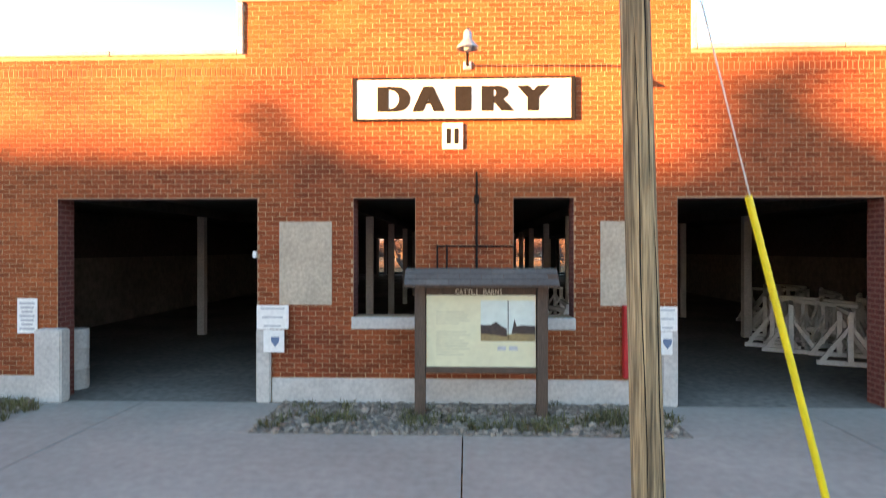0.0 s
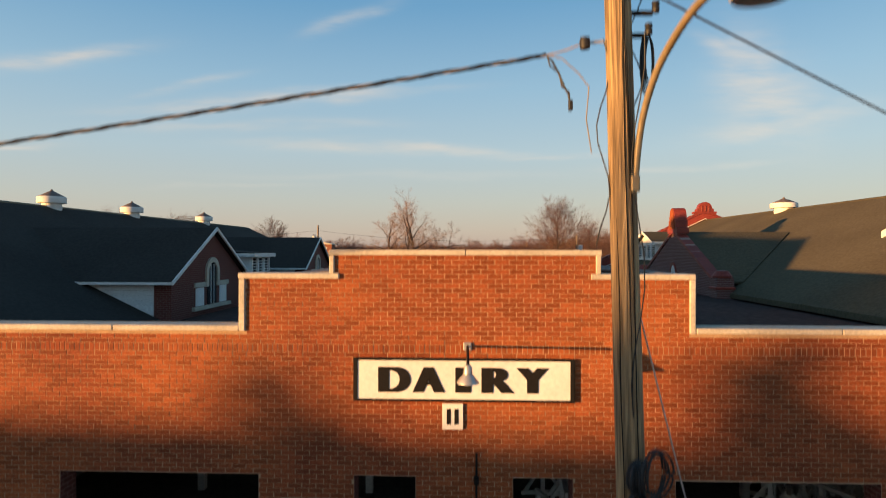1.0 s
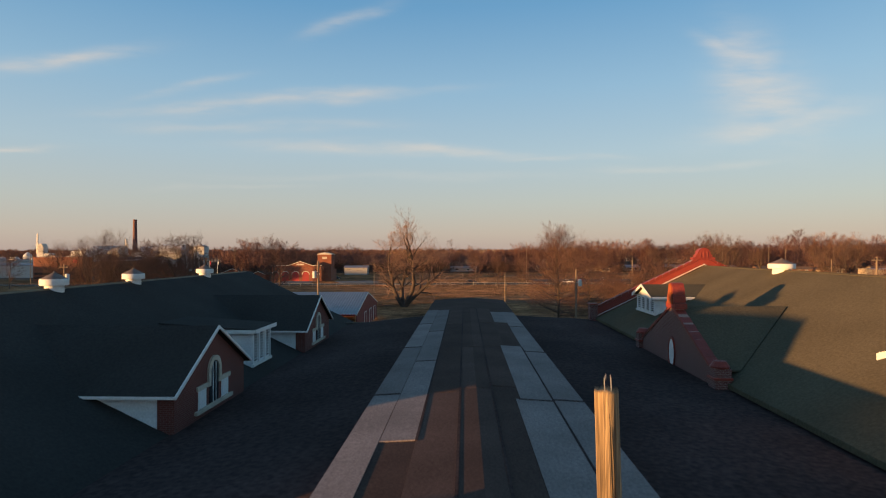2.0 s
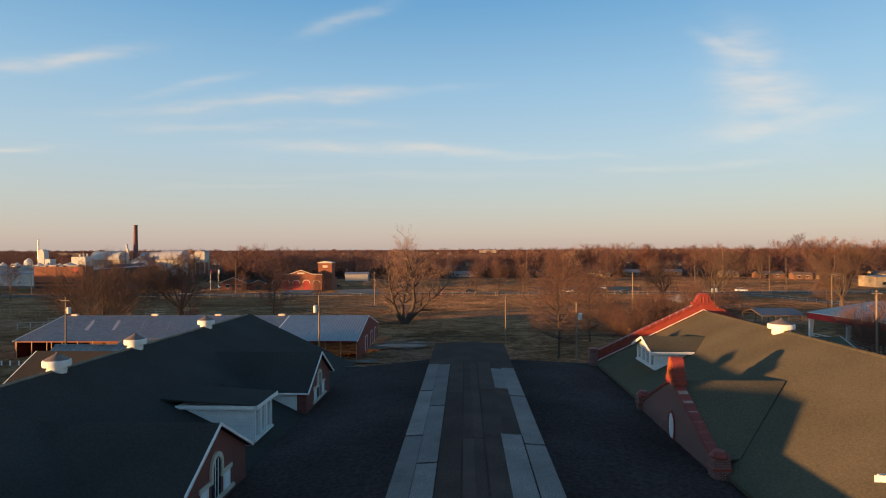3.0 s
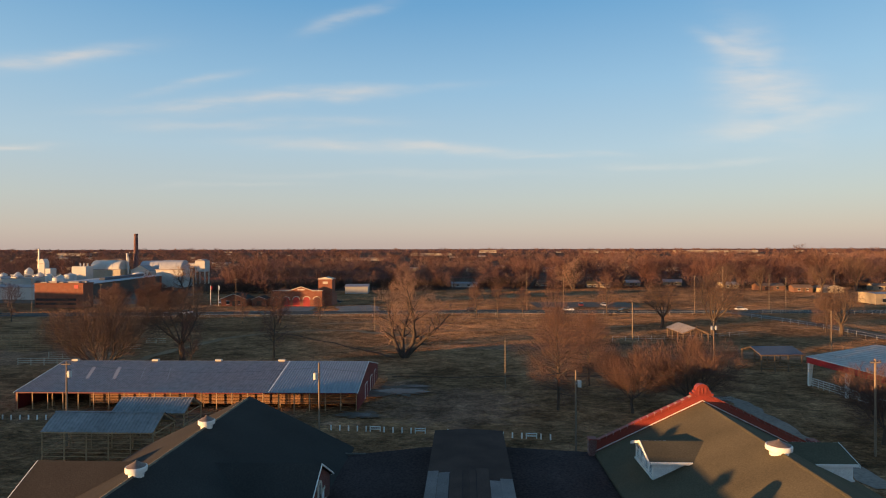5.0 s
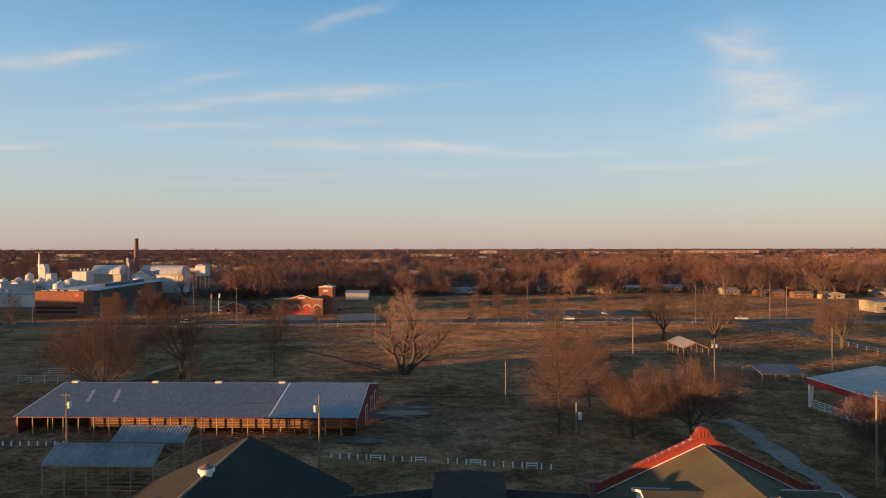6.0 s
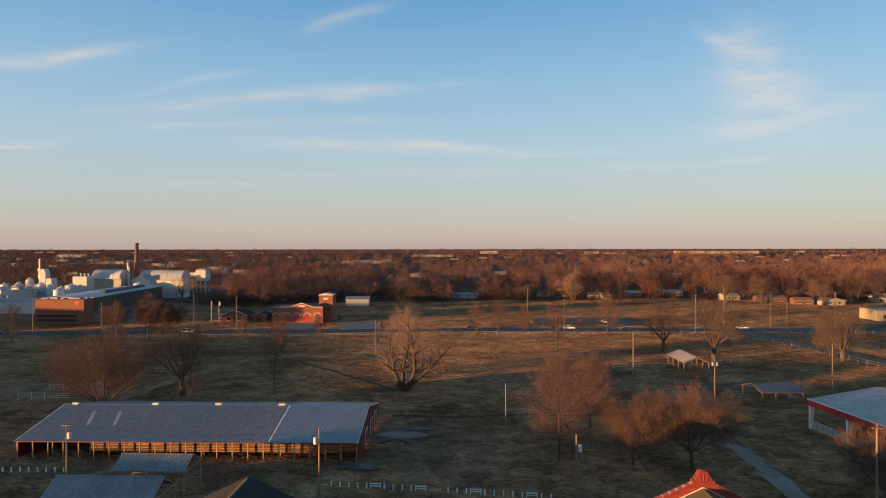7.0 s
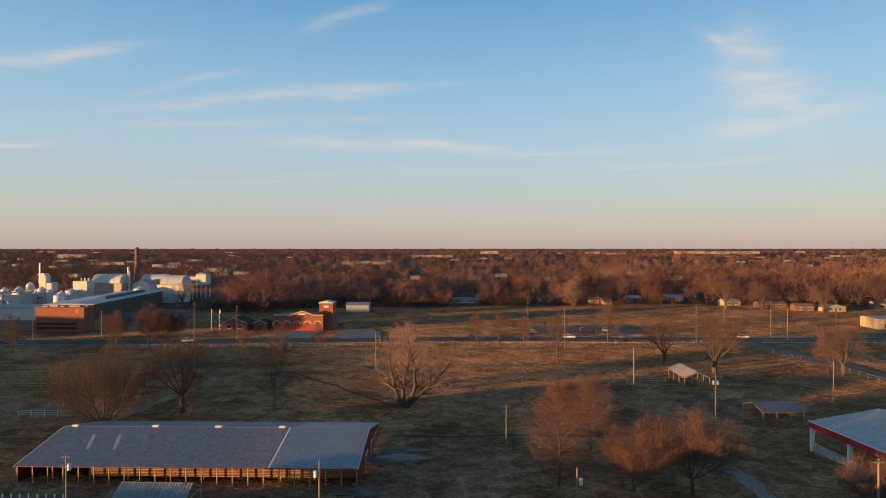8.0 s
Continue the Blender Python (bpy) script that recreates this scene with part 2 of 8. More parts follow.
def mat_field():
    """Dormant grass: broad patches, streaks of straw and dark tussocks, with a deep relief that catches low light."""
    m = mat("dormant_grass", (0.355, 0.186, 0.094), 0.26, 0.035, 1.6, 1.0, 1.0, 1.25, other=(0.218, 0.126, 0.068), gloss=0.02, stretch=(0.5, 1, 1))
    m.cycles.use_bump_map_correction = False
    n, l = m.node_tree.nodes, m.node_tree.links
    b = n["Principled BSDF"]
    co = n.new("ShaderNodeTexCoord")
    last = b.inputs["Base Color"].links[0].from_socket
    # worn bare earth: a yard before the shed, pens, paths under trees
    bare = None
    for cx, cy, rx, ry in ((-3, 92, 17, 19), (-12, 104, 12, 8), (-42, 84, 34, 6), (-100, 132, 34, 16), (-58, 112, 30, 6), (20, 150, 46, 10), (64, 140, 30, 9)):
        mp, le, mr = (n.new("ShaderNode" + k) for k in ("Mapping", "VectorMath", "MapRange"))
        mp.inputs["Location"].default_value, mp.inputs["Scale"].default_value = (-cx / rx, -cy / ry, 0), (1 / rx, 1 / ry, 0)
        le.operation = "LENGTH"
        l.new(co.outputs["Object"], mp.inputs[0])
        l.new(mp.outputs[0], le.inputs[0])
        l.new(le.outputs["Value"], mr.inputs["Value"])
        for key, v in (("From Min", 1.0), ("From Max", 0.25), ("To Min", 0.0), ("To Max", 1.0)):
            mr.inputs[key].default_value = v
        if bare is None:
            bare = mr.outputs[0]
        else:
            mx = n.new("ShaderNodeMath")
            mx.operation = "MAXIMUM"
            l.new(bare, mx.inputs[0])
            l.new(mr.outputs[0], mx.inputs[1])
            bare = mx.outputs[0]
    no, ad, mr, mix = (n.new("ShaderNode" + k) for k in ("TexNoise", "Math", "MapRange", "Mix"))
    no.inputs["Scale"].default_value, no.inputs["Detail"].default_value, no.inputs["Roughness"].default_value = 0.22, 8.0, 0.7
    l.new(co.outputs["Object"], no.inputs["Vector"])
    ad.operation = "MULTIPLY_ADD"
    l.new(bare, ad.inputs[0])
    ad.inputs[1].default_value = 0.30
    l.new(no.outputs[0], ad.inputs[2])
    l.new(ad.outputs[0], mr.inputs["Value"])
    mr.inputs["From Min"].default_value, mr.inputs["From Max"].default_value = 0.60, 0.74
    mix.data_type = "RGBA"
    l.new(mr.outputs[0], mix.inputs[0])
    l.new(last, mix.inputs[6])
    mix.inputs[7].default_value = (0.255, 0.145, 0.092, 1)
    last = mix.outputs[2]
    # leaf litter under the woods
    sx, mr, mix = (n.new("ShaderNode" + k) for k in ("SeparateXYZ", "MapRange", "Mix"))
    l.new(co.outputs["Object"], sx.inputs[0])
    l.new(sx.outputs["Y"], mr.inputs["Value"])
    mr.inputs["From Min"].default_value, mr.inputs["From Max"].default_value = 380, 440
    mix.data_type = "RGBA"
    l.new(mr.outputs[0], mix.inputs[0])
    l.new(last, mix.inputs[6])
    mix.inputs[7].default_value = (0.175, 0.085, 0.068, 1)
    last = mix.outputs[2]
    for scale, way, lo, hi, rough in ((0.05, (1, 1, 1), 0.72, 1.25, 0.6), (0.2, (0.8, 1, 1), 0.62, 1.34, 0.72), (0.75, (0.9, 1, 1), 0.70, 1.30, 0.7), (3.2, (1, 1, 1), 0.72, 1.30, 0.6)):
        mp, no, mr, sc = (n.new("ShaderNode" + k) for k in ("Mapping", "TexNoise", "MapRange", "VectorMath"))
        mp.inputs["Scale"].default_value = way
        l.new(co.outputs["Object"], mp.inputs[0])
        l.new(mp.outputs[0], no.inputs["Vector"])
        no.inputs["Scale"].default_value, no.inputs["Detail"].default_value, no.inputs["Roughness"].default_value = scale, 6.0, rough
        no.inputs["Distortion"].default_value = 0.8
        mr.inputs["From Min"].default_value, mr.inputs["From Max"].default_value = 0.38, 0.62
        mr.inputs["To Min"].default_value, mr.inputs["To Max"].default_value = lo, hi
        l.new(no.outputs[0], mr.inputs["Value"])
        sc.operation = "SCALE"
        l.new(last, sc.inputs[0])
        l.new(mr.outputs[0], sc.inputs["Scale"])
        last = sc.outputs[0]
    l.new(last, b.inputs["Base Color"])
    return m


M_GRASS = mat_field()
M_STRAW = mat("straw_blades", (0.40, 0.22, 0.115), 0.22, 0.03, 0.5, 1.0, 0.0, pieces=0.3, other=(0.17, 0.105, 0.058), gloss=0.02)
M_DIRT = mat("bare_dirt", (0.29, 0.180, 0.105), 0.25, 0.15, 2.5, 1.0, 0.8, 0.06, gloss=0.05)
M_GRAVELROAD = mat("grey_gravel", (0.190, 0.134, 0.102), 0.25, 0.2, 3, 1.0, 0.6, 0.04, gloss=0.05)
M_PALELOT = mat("pale_lot", (0.29, 0.225, 0.185), 0.2, 0.15, 2, 0.95, 0.3, 0.02, gloss=0.05)
M_ASPHALT = mat("asphalt", (0.092, 0.085, 0.080), 0.2, 0.1, 4, 0.95, 0.3, 0.01, gloss=0.05)
M_FADEDYELLOW = mat("faded_yellow_paint", (0.42, 0.29, 0.06), 0.2, 1, 8, 0.8, 0.1)
M_BARK = mat("bark", (0.125, 0.082, 0.056), 0.3, 0.8, 7, 0.95, 0.6, 0.03, stretch=(1, 1, 0.3))
M_TWIG = mat("twigs", (0.125, 0.059, 0.044), 0.25, 0.3, 2, 0.95, 0.0, pieces=0.25)
M_FLOOR = mat("woods_floor", (0.115, 0.068, 0.048), 0.3, 0.01, 0.3, 1.0, 0.5, 0.3, gloss=0.02)


# ---- builders ----
def mesh_of(bm, material, name="mesh", smooth=False):
    bmesh.ops.recalc_face_normals(bm, faces=bm.faces[:])
    me = bpy.data.meshes.new(name)
    bm.to_mesh(me)
    bm.free()
    me.materials.append(material)
    if smooth:
        me.polygons.foreach_set("use_smooth", [True] * len(me.polygons))
        me.set_sharp_from_angle(angle=radians(35))
    return me


def part(name, bm, material, parent, label="", smooth=False, kind=""):
    """One mesh under a thing or a part; built in the top thing's own space."""
    ob = new(name, mesh_of(bm, material, name, smooth))
    ob.parent = parent
    return tagged(ob, label, kind=kind)


def share(name, me, parent, x=0, y=0, z=0, rz=0, label=""):
    ob = new(name, me)
    ob.parent = parent
    ob.matrix_basis = pose(x, y, z, 0, 0, rz)
    return tagged(ob, label)


def thing(name, m, label, category, group="", kind=""):
    ob = new(name)
    ob.empty_display_size = 0.2
    ob.matrix_world = m
    return tagged(ob, label, category, group, kind)


def solid(name, bm, material, label="", category="", kind="", group="", smooth=False):
    return tagged(new(name, mesh_of(bm, material, name, smooth)), label, category, group, kind)


def B():
    return bmesh.new()


def box(bm, x0, x1, y0, y1, z0, z1, m=None):
    vs = [Vector(p) for p in ((x0, y0, z0), (x1, y0, z0), (x1, y1, z0), (x0, y1, z0), (x0, y0, z1), (x1, y0, z1), (x1, y1, z1), (x0, y1, z1))]
    v = [bm.verts.new(m @ p if m else p) for p in vs]
    for f in ((3, 2, 1, 0), (4, 5, 6, 7), (0, 1, 5, 4), (1, 2, 6, 5), (2, 3, 7, 6), (3, 0, 4, 7)):
        bm.faces.new([v[i] for i in f])
    return bm


def bevelled(bm, width, segments=1):
    bmesh.ops.bevel(bm, geom=bm.edges[:], offset=width, segments=segments, affect="EDGES", clamp_overlap=True)
    return bm


def prism(bm, pts, way):
    """A flat outline pushed along way."""
    way = Vector(way)
    a = [bm.verts.new(Vector(p)) for p in pts]
    b = [bm.verts.new(Vector(p) + way) for p in pts]
    bm.faces.new(a)
    bm.faces.new(b[::-1])
    k = len(pts)
    for i in range(k):
        bm.faces.new((a[i], a[(i + 1) % k], b[(i + 1) % k], b[i]))
    return bm


def tube(bm, pts, radii, n=8, caps=True):
    """A round bar along points, with a radius at each."""
    pts = [Vector(p) for p in pts]
    if not hasattr(radii, "__len__"):
        radii = [radii] * len(pts)
    rings, side = [], None
    for i, p in enumerate(pts):
        d = (pts[min(i + 1, len(pts) - 1)] - pts[max(i - 1, 0)]).normalized()
        if side is None:
            side = d.cross(Vector((0, 0, 1)) if abs(d.z) < 0.9 else Vector((1, 0, 0))).normalized()
        side = (side - d * side.dot(d)).normalized()
        up = d.cross(side)
        rings.append([bm.verts.new(p + (side * math.cos(a) + up * math.sin(a)) * radii[i]) for a in [2 * math.pi * k / n for k in range(n)]])
    for r, q in zip(rings, rings[1:]):
        for k in range(n):
            bm.faces.new((r[k], r[(k + 1) % n], q[(k + 1) % n], q[k]))
    if caps and n > 2:
        bm.faces.new(rings[0][::-1])
        bm.faces.new(rings[-1])
    return bm


def lathe(bm, profile, n=20, x=0, y=0, z=0):
    """A turned shape about the vertical: profile of (radius, height)."""
    rings = []
    for r, h in profile:
        if r < 1e-4:
            rings.append([bm.verts.new((x, y, z + h))])
        else:
            rings.append([bm.verts.new((x + r * math.cos(a), y + r * math.sin(a), z + h)) for a in [2 * math.pi * k / n for k in range(n)]])
    for a, b in zip(rings, rings[1:]):
        for k in range(n):
            if len(a) == 1 and len(b) == 1:
                continue
            if len(a) == 1:
                bm.faces.new((a[0], b[(k + 1) % n], b[k]))
            elif len(b) == 1:
                bm.faces.new((a[k], a[(k + 1) % n], b[0]))
            else:
                bm.faces.new((a[k], a[(k + 1) % n], b[(k + 1) % n], b[k]))
    return bm


def slab(bm, a, b, c, d, t):
    """A sheet with corners a b c d and thickness t downwards."""
    return prism(bm, (a, b, c, d), (0, 0, -t))


def from_arrays(name, verts, faces, material, smooth=False):
    me = bpy.data.meshes.new(name)
    me.from_pydata(verts, [], faces)
    me.materials.append(material)
    if smooth:
        me.polygons.foreach_set("use_smooth", [True] * len(me.polygons))
    return me


def ground_z(y):
    return float(np.interp(y, [12, 60, 89, 150, 260, 500, 1500, 3000, 4900], [0, -1.5, -1.9, -2.2, -2.6, -3, -2, 8, 24]))


def windowed(bm, x0, x1, z0, z1, y0, y1, holes):
    """A wall between two faces with holes (x0, x1, z0, z1) through it, laid up from boxes."""
    xs = sorted({x0, x1, *[v for h in holes for v in h[:2]]})
    for a, b in zip(xs, xs[1:]):
        cuts = sorted([(h[2], h[3]) for h in holes if h[0] <= a + 1e-6 and h[1] >= b - 1e-6])
        z = z0
        for c, d in cuts:
            if c > z + 1e-6:
                box(bm, a, b, y0, y1, z, c)
            z = d
        if z1 > z + 1e-6:
            box(bm, a, b, y0, y1, z, z1)
    return bm


# ---- ground ----
def build_ground():
    ys = list(np.concatenate([np.arange(-60, 60, 6.0), np.arange(60, 280, 3.0), np.arange(280, 620, 20), np.geomspace(640, 4900, 22)]))
    xs = list(np.concatenate([-np.geomspace(4500, 260, 16), np.arange(-250, 251, 5.0), np.geomspace(260, 4500, 16)]))
    verts = []
    for y in ys:
        for x in xs:
            z = ground_z(y) - 0.06
            if 70 < y < 500 and abs(x) < 300:
                z += 0.22 * noise.noise(Vector((x * 0.03, y * 0.05, 0.3))) * min(1, (y - 70) / 30)
            verts.append((x, y, z))
    k = len(xs)
    faces = [(j * k + i, j * k + i + 1, (j + 1) * k + i + 1, (j + 1) * k + i) for j in range(len(ys) - 1) for i in range(k - 1)]
    tagged(new("ground", from_arrays("ground", verts, faces, M_GRASS, True)), "dormant brown grass field with worn patches", "ground", kind="structure")


build_ground()


def strip(name, pts, width, material, label, lift=0.03, category="road", step=4.0, ragged=0.15):
    """A road or track laid along points on the ground."""
    line = []
    for (xa, ya), (xb, yb) in zip(pts, pts[1:]):
        k = max(1, int(math.hypot(xb - xa, yb - ya) / step))
        line += [(xa + (xb - xa) * i / k, ya + (yb - ya) * i / k) for i in range(k)]
    line.append(pts[-1])
    verts, faces = [], []
    for i, (x, y) in enumerate(line):
        a, b = line[max(i - 1, 0)], line[min(i + 1, len(line) - 1)]
        d = Vector((b[0] - a[0], b[1] - a[1])).normalized()
        for s in (-1, -0.33, 0.33, 1):
            w = width / 2 * (1 + ragged * noise.noise(Vector((x * 0.3, y * 0.3, s))))
            px, py = x - d.y * w * s, y + d.x * w * s
            z = ground_z(py) + lift
            if 70 < py < 500 and abs(px) < 300:
                z += 0.22 * noise.noise(Vector((px * 0.03, py * 0.05, 0.3))) * min(1, (py - 70) / 30)
            verts.append((px, py, z))
        if i:
            j = 4 * i
            faces += [(j - 4 + q, j - 3 + q, j + 1 + q, j + q) for q in range(3)]
    tagged(new(name, from_arrays(name, verts, faces, material, True)), label, category, kind="structure")


# ---- dairy hall ----
FY = 8.51            # front face of the south wall
HOLES = [(-5.95, -3.0, 0, 2.93), (-1.61, -0.72, 1.23, 2.93), (0.67, 1.52, 1.23, 2.93), (2.96, 5.79, 0, 2.92)]


def build_south_wall():
    bm = B()
    for x0, x1, top in ((-10.8, -3.2, 5.0), (-3.2, -1.9, 5.76), (-1.9, 1.84, 6.10), (1.84, 3.15, 5.76), (3.15, 11.4, 5.0)):
        windowed(bm, x0, x1, 0, top, FY + 0.0035, FY + 0.36, [h for h in [(max(a, x0), min(b, x1), c, d) for a, b, c, d in HOLES] if h[1] > h[0]])
    return solid("wall_south", bm, M_MORTAR, "red brick front wall with a stepped parapet", "wall", "structure")


wall_south = build_south_wall()

# brick reveals of the openings
for a, b, c, d in HOLES:
    bm = B()
    box(bm, a, a + 0.004, FY + 0.004, FY + 0.362, c, d)
    box(bm, b - 0.004, b, FY + 0.004, FY + 0.362, c, d)
    box(bm, a + 0.004, b - 0.004, FY + 0.004, FY + 0.362, d - 0.004, d)
    solid("opening_reveal", bm, M_DARKBRICK, "dark red brick reveal of an opening", "wall", "structure")

# concrete footing band
bm = B()
for a, b in ((-10.8, -6.16), (-2.78, 2.72), (6.03, 11.4)):
    box(bm, a, b, FY - 0.03, FY + 0.011, 0, 0.35)
solid("footing", bevelled(bm, 0.008), M_BASE, "pale painted concrete footing along the brick wall", "footing", "structure")

# stone coping, stepped
cap = thing("coping", pose(0, FY, 5.0), "pale limestone coping stepped along the parapet", "coping", kind="structure")
for x0, x1, z in ((-10.8, -7.4, 5.0), (-7.39, -5.16, 5.0), (-5.15, -3.29, 5.0), (3.24, 5.24, 5.0), (5.25, 8.2, 5.0), (8.21, 11.4, 5.0), (-3.3, -1.83, 5.76), (1.77, 3.23, 5.76), (-1.98, -0.01, 6.10), (0.0, 1.92, 6.10)):
    part("coping_stone", bevelled(box(B(), x0, x1, -0.04, 0.40, z - 5.0, z - 4.92), 0.010), M_STONE, cap)
for x0, x1, z0, z1 in ((-3.29, -3.20, 0.0, 0.757), (3.15, 3.23, 0.0, 0.757), (-1.97, -1.9, 0.842, 1.097), (1.84, 1.91, 0.842, 1.097)):
    part("coping_stone", bevelled(box(B(), x0, x1, -0.037, 0.38, z0, z1), 0.010), M_STONE, cap)

# hall shell; its dimness is put into the wall and whitewash colours
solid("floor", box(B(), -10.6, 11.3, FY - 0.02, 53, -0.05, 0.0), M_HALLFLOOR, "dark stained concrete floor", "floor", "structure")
solid("wall_west", box(B(), -10.84, -10.6, FY + 0.37, 53, 0, 3.34), M_DARKWALL, "side wall coloured dark for the dim hall", "wall", "structure")
# whitewash darkened in colour to look dim indoors
M_WASH = mat("whitewash_with_painted_dimness", (0.20, 0.18, 0.15), 0.25, 0.7, 6, 0.95, 0.3)
solid("whitewash_west", box(B(), -10.599, -10.58, FY + 0.38, 52.9, 0, 1.95), M_WASH, "whitewashed lower wall darkened for the dim hall", "wall", "structure")
solid("whitewash_east", box(B(), 11.28, 11.299, FY + 0.38, 52.9, 0, 1.95), M_WASH, "whitewashed lower wall darkened for the dim hall", "wall", "structure")
solid("wall_east", box(B(), 11.3, 11.6, FY + 0.37, 53, 0, 3.85), M_DARKWALL, "side wall coloured dark for the dim hall", "wall", "structure")
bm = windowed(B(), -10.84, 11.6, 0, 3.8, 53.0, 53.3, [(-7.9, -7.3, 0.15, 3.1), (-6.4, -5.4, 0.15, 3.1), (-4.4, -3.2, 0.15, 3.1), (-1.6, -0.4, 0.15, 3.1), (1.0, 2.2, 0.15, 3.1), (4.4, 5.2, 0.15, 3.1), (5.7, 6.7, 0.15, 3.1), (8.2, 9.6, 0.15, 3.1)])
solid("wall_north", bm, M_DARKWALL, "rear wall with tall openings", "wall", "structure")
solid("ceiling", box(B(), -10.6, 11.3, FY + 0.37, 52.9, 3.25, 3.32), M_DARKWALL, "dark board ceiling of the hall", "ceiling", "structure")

# low membrane roofs and the raised middle roof
for nm, xa, xb, za, zb in (("roof_west", -10.9, -2.75, 3.58, 4.5), ("roof_east", 3.4, 11.7, 4.5, 4.1)):
    solid(nm, slab(B(), (xa, FY + 0.37, za), (xb, FY + 0.37, zb), (xb, 53.2, zb), (xa, 53.2, za), 0.25), M_TAR, "low black tarred membrane roof", "roof", "structure")
bm = B()
prism(bm, ((-2.75, FY + 0.42, 4.3), (3.4, FY + 0.42, 4.3), (3.4, FY + 0.42, 5.80), (0.32, FY + 0.42, 5.98), (-2.75, FY + 0.42, 5.80)), (0, 44.7, 0))
solid("roof_monitor", bm, M_ROLL, "raised middle roof of dark roll roofing", "roof", "structure")

# roll-roofing sheets on the raised roof
sheets = thing("roofing_sheets", pose(0, 30, 5.8), "grey and brown roll-roofing strips lapped on the raised roof", "roofing", kind="structure")


def roof_sheet(x0, x1, y0, y1, material, lift):
    def z(x):
        return 0.18 * (1 - abs(x - 0.32) / 3.075) + lift
    bm = B()
    xs = [x0, x1] if (x0 - 0.32) * (x1 - 0.32) >= 0 else [x0, 0.32, x1]
    for a, b in zip(xs, xs[1:]):
        slab(bm, (a, y0 - 30, z(a)), (b, y0 - 30, z(b)), (b, y1 - 30, z(b)), (a, y1 - 30, z(a)), lift + 0.01)
    part("roofing_sheet", bm, material, sheets)


for k, (a, b) in enumerate(((-1.12, -0.18), (-0.16, 0.78), (0.80, 1.72))):
    for j, (c, d) in enumerate(((8.98, 17.5), (17.52, 25.4), (25.42, 34.4), (34.42, 43.2))):
        roof_sheet(a, b, c + 0.4 * k, d + 0.37 * k, M_ROLL, 0.012 + 0.004 * ((k + j) % 2))
for y0, y1 in ((8.98, 17.6), (17.62, 26.5), (26.52, 35.2), (35.22, 43.6)):
    roof_sheet(-2.74, -1.96, y0, y1, M_PATCH, 0.016)
for y0, y1 in ((13.05, 22.9), (22.92, 31.6), (31.62, 43.2)):
    roof_sheet(-1.94, -1.10, y0, y1, M_PATCH, 0.020)
for y0, y1 in ((8.98, 17.0), (17.02, 25.4), (25.45, 34.0), (34.02, 42.2)):
    roof_sheet(2.50, 3.38, y0, y1, M_PATCH, 0.016)
for x0, x1, y0, y1 in ((1.42, 2.48, 8.98, 16.8), (1.56, 2.48, 16.82, 26.6), (1.74, 2.52, 35.7, 41.7)):
    roof_sheet(x0, x1, y0, y1, M_PATCH, 0.022)
# black lap seams between the sheets
for x, y0, y1 in ((-0.17, 9.0, 43.5), (0.79, 9.0, 43.5), (-1.11, 13.0, 43.0), (2.49, 9.0, 26.5)):
    roof_sheet(x - 0.03, x + 0.03, y0, y1, M_TAR, 0.026)
for x0, x1, y in ((-2.74, -1.96, 17.6), (-2.74, -1.96, 26.5), (-2.74, -1.96, 35.2), (-1.94, -1.1, 22.9), (-1.94, -1.1, 31.6), (2.5, 3.38, 17.0), (2.5, 3.38, 25.4), (2.5, 3.38, 34.0), (1.5, 2.48, 16.8)):
    roof_sheet(x0, x1, y - 0.08, y + 0.05, M_TAR, 0.027)


# ---- barns ----
def rake(u, ridge, slope):
    return ridge - slope * abs(u)


def barn(name, cx, s, y0, y1, ridge, slope, eave_u, label, cap_mat, roof_mat):
    """A long gabled barn; u runs from the ridge towards the dairy hall (s: sign of x)."""
    t = thing(name, pose(cx, (y0 + y1) / 2, 0), label, "barn")
    h = (y1 - y0) / 2
    ze = rake(eave_u, ridge, slope)
    w = eave_u - 0.35
    bm = B()
    prism(bm, [(-w, -h + 0.2, 0), (w, -h + 0.2, 0), (w, -h + 0.2, rake(w, ridge, slope) - 0.18), (0, -h + 0.2, ridge - 0.18), (-w, -h + 0.2, rake(w, ridge, slope) - 0.18)], (0, 2 * h - 0.4, 0))
    part("wall", bm, M_BROWNBRICK, t, "brown brick walls")
    for q in (-1, 1):
        bm = B()
        n = 24
        for i in range(n):
            ua, ub = eave_u * i / n, eave_u * (i + 1) / n
            slab(bm, (q * ua, -h, rake(ua, ridge, slope)), (q * ub, -h, rake(ub, ridge, slope)), (q * ub, h, rake(ub, ridge, slope)), (q * ua, h, rake(ua, ridge, slope)), 0.14)
        bmesh.ops.remove_doubles(bm, verts=bm.verts[:], dist=0.001)
        part("roof", bm, roof_mat, t, "weathered asphalt shingles")
        part("fascia", box(B(), q * eave_u - 0.02, q * eave_u + 0.04, -h, h, ze - 0.2, ze - 0.02), roof_mat, t)
    bm = B()
    for i in range(int(2 * h / 0.9)):
        a = -h + 0.9 * i
        for q in (-1, 1):
            slab(bm, (0, a, ridge + 0.028), (q * 0.13, a, ridge - 0.13 * slope + 0.022), (q * 0.13, a + 0.88, ridge - 0.13 * slope + 0.022), (0, a + 0.88, ridge + 0.028), 0.025)
    part("ridge_cap", bm, cap_mat, t, "ridge cap shingles")
    return t


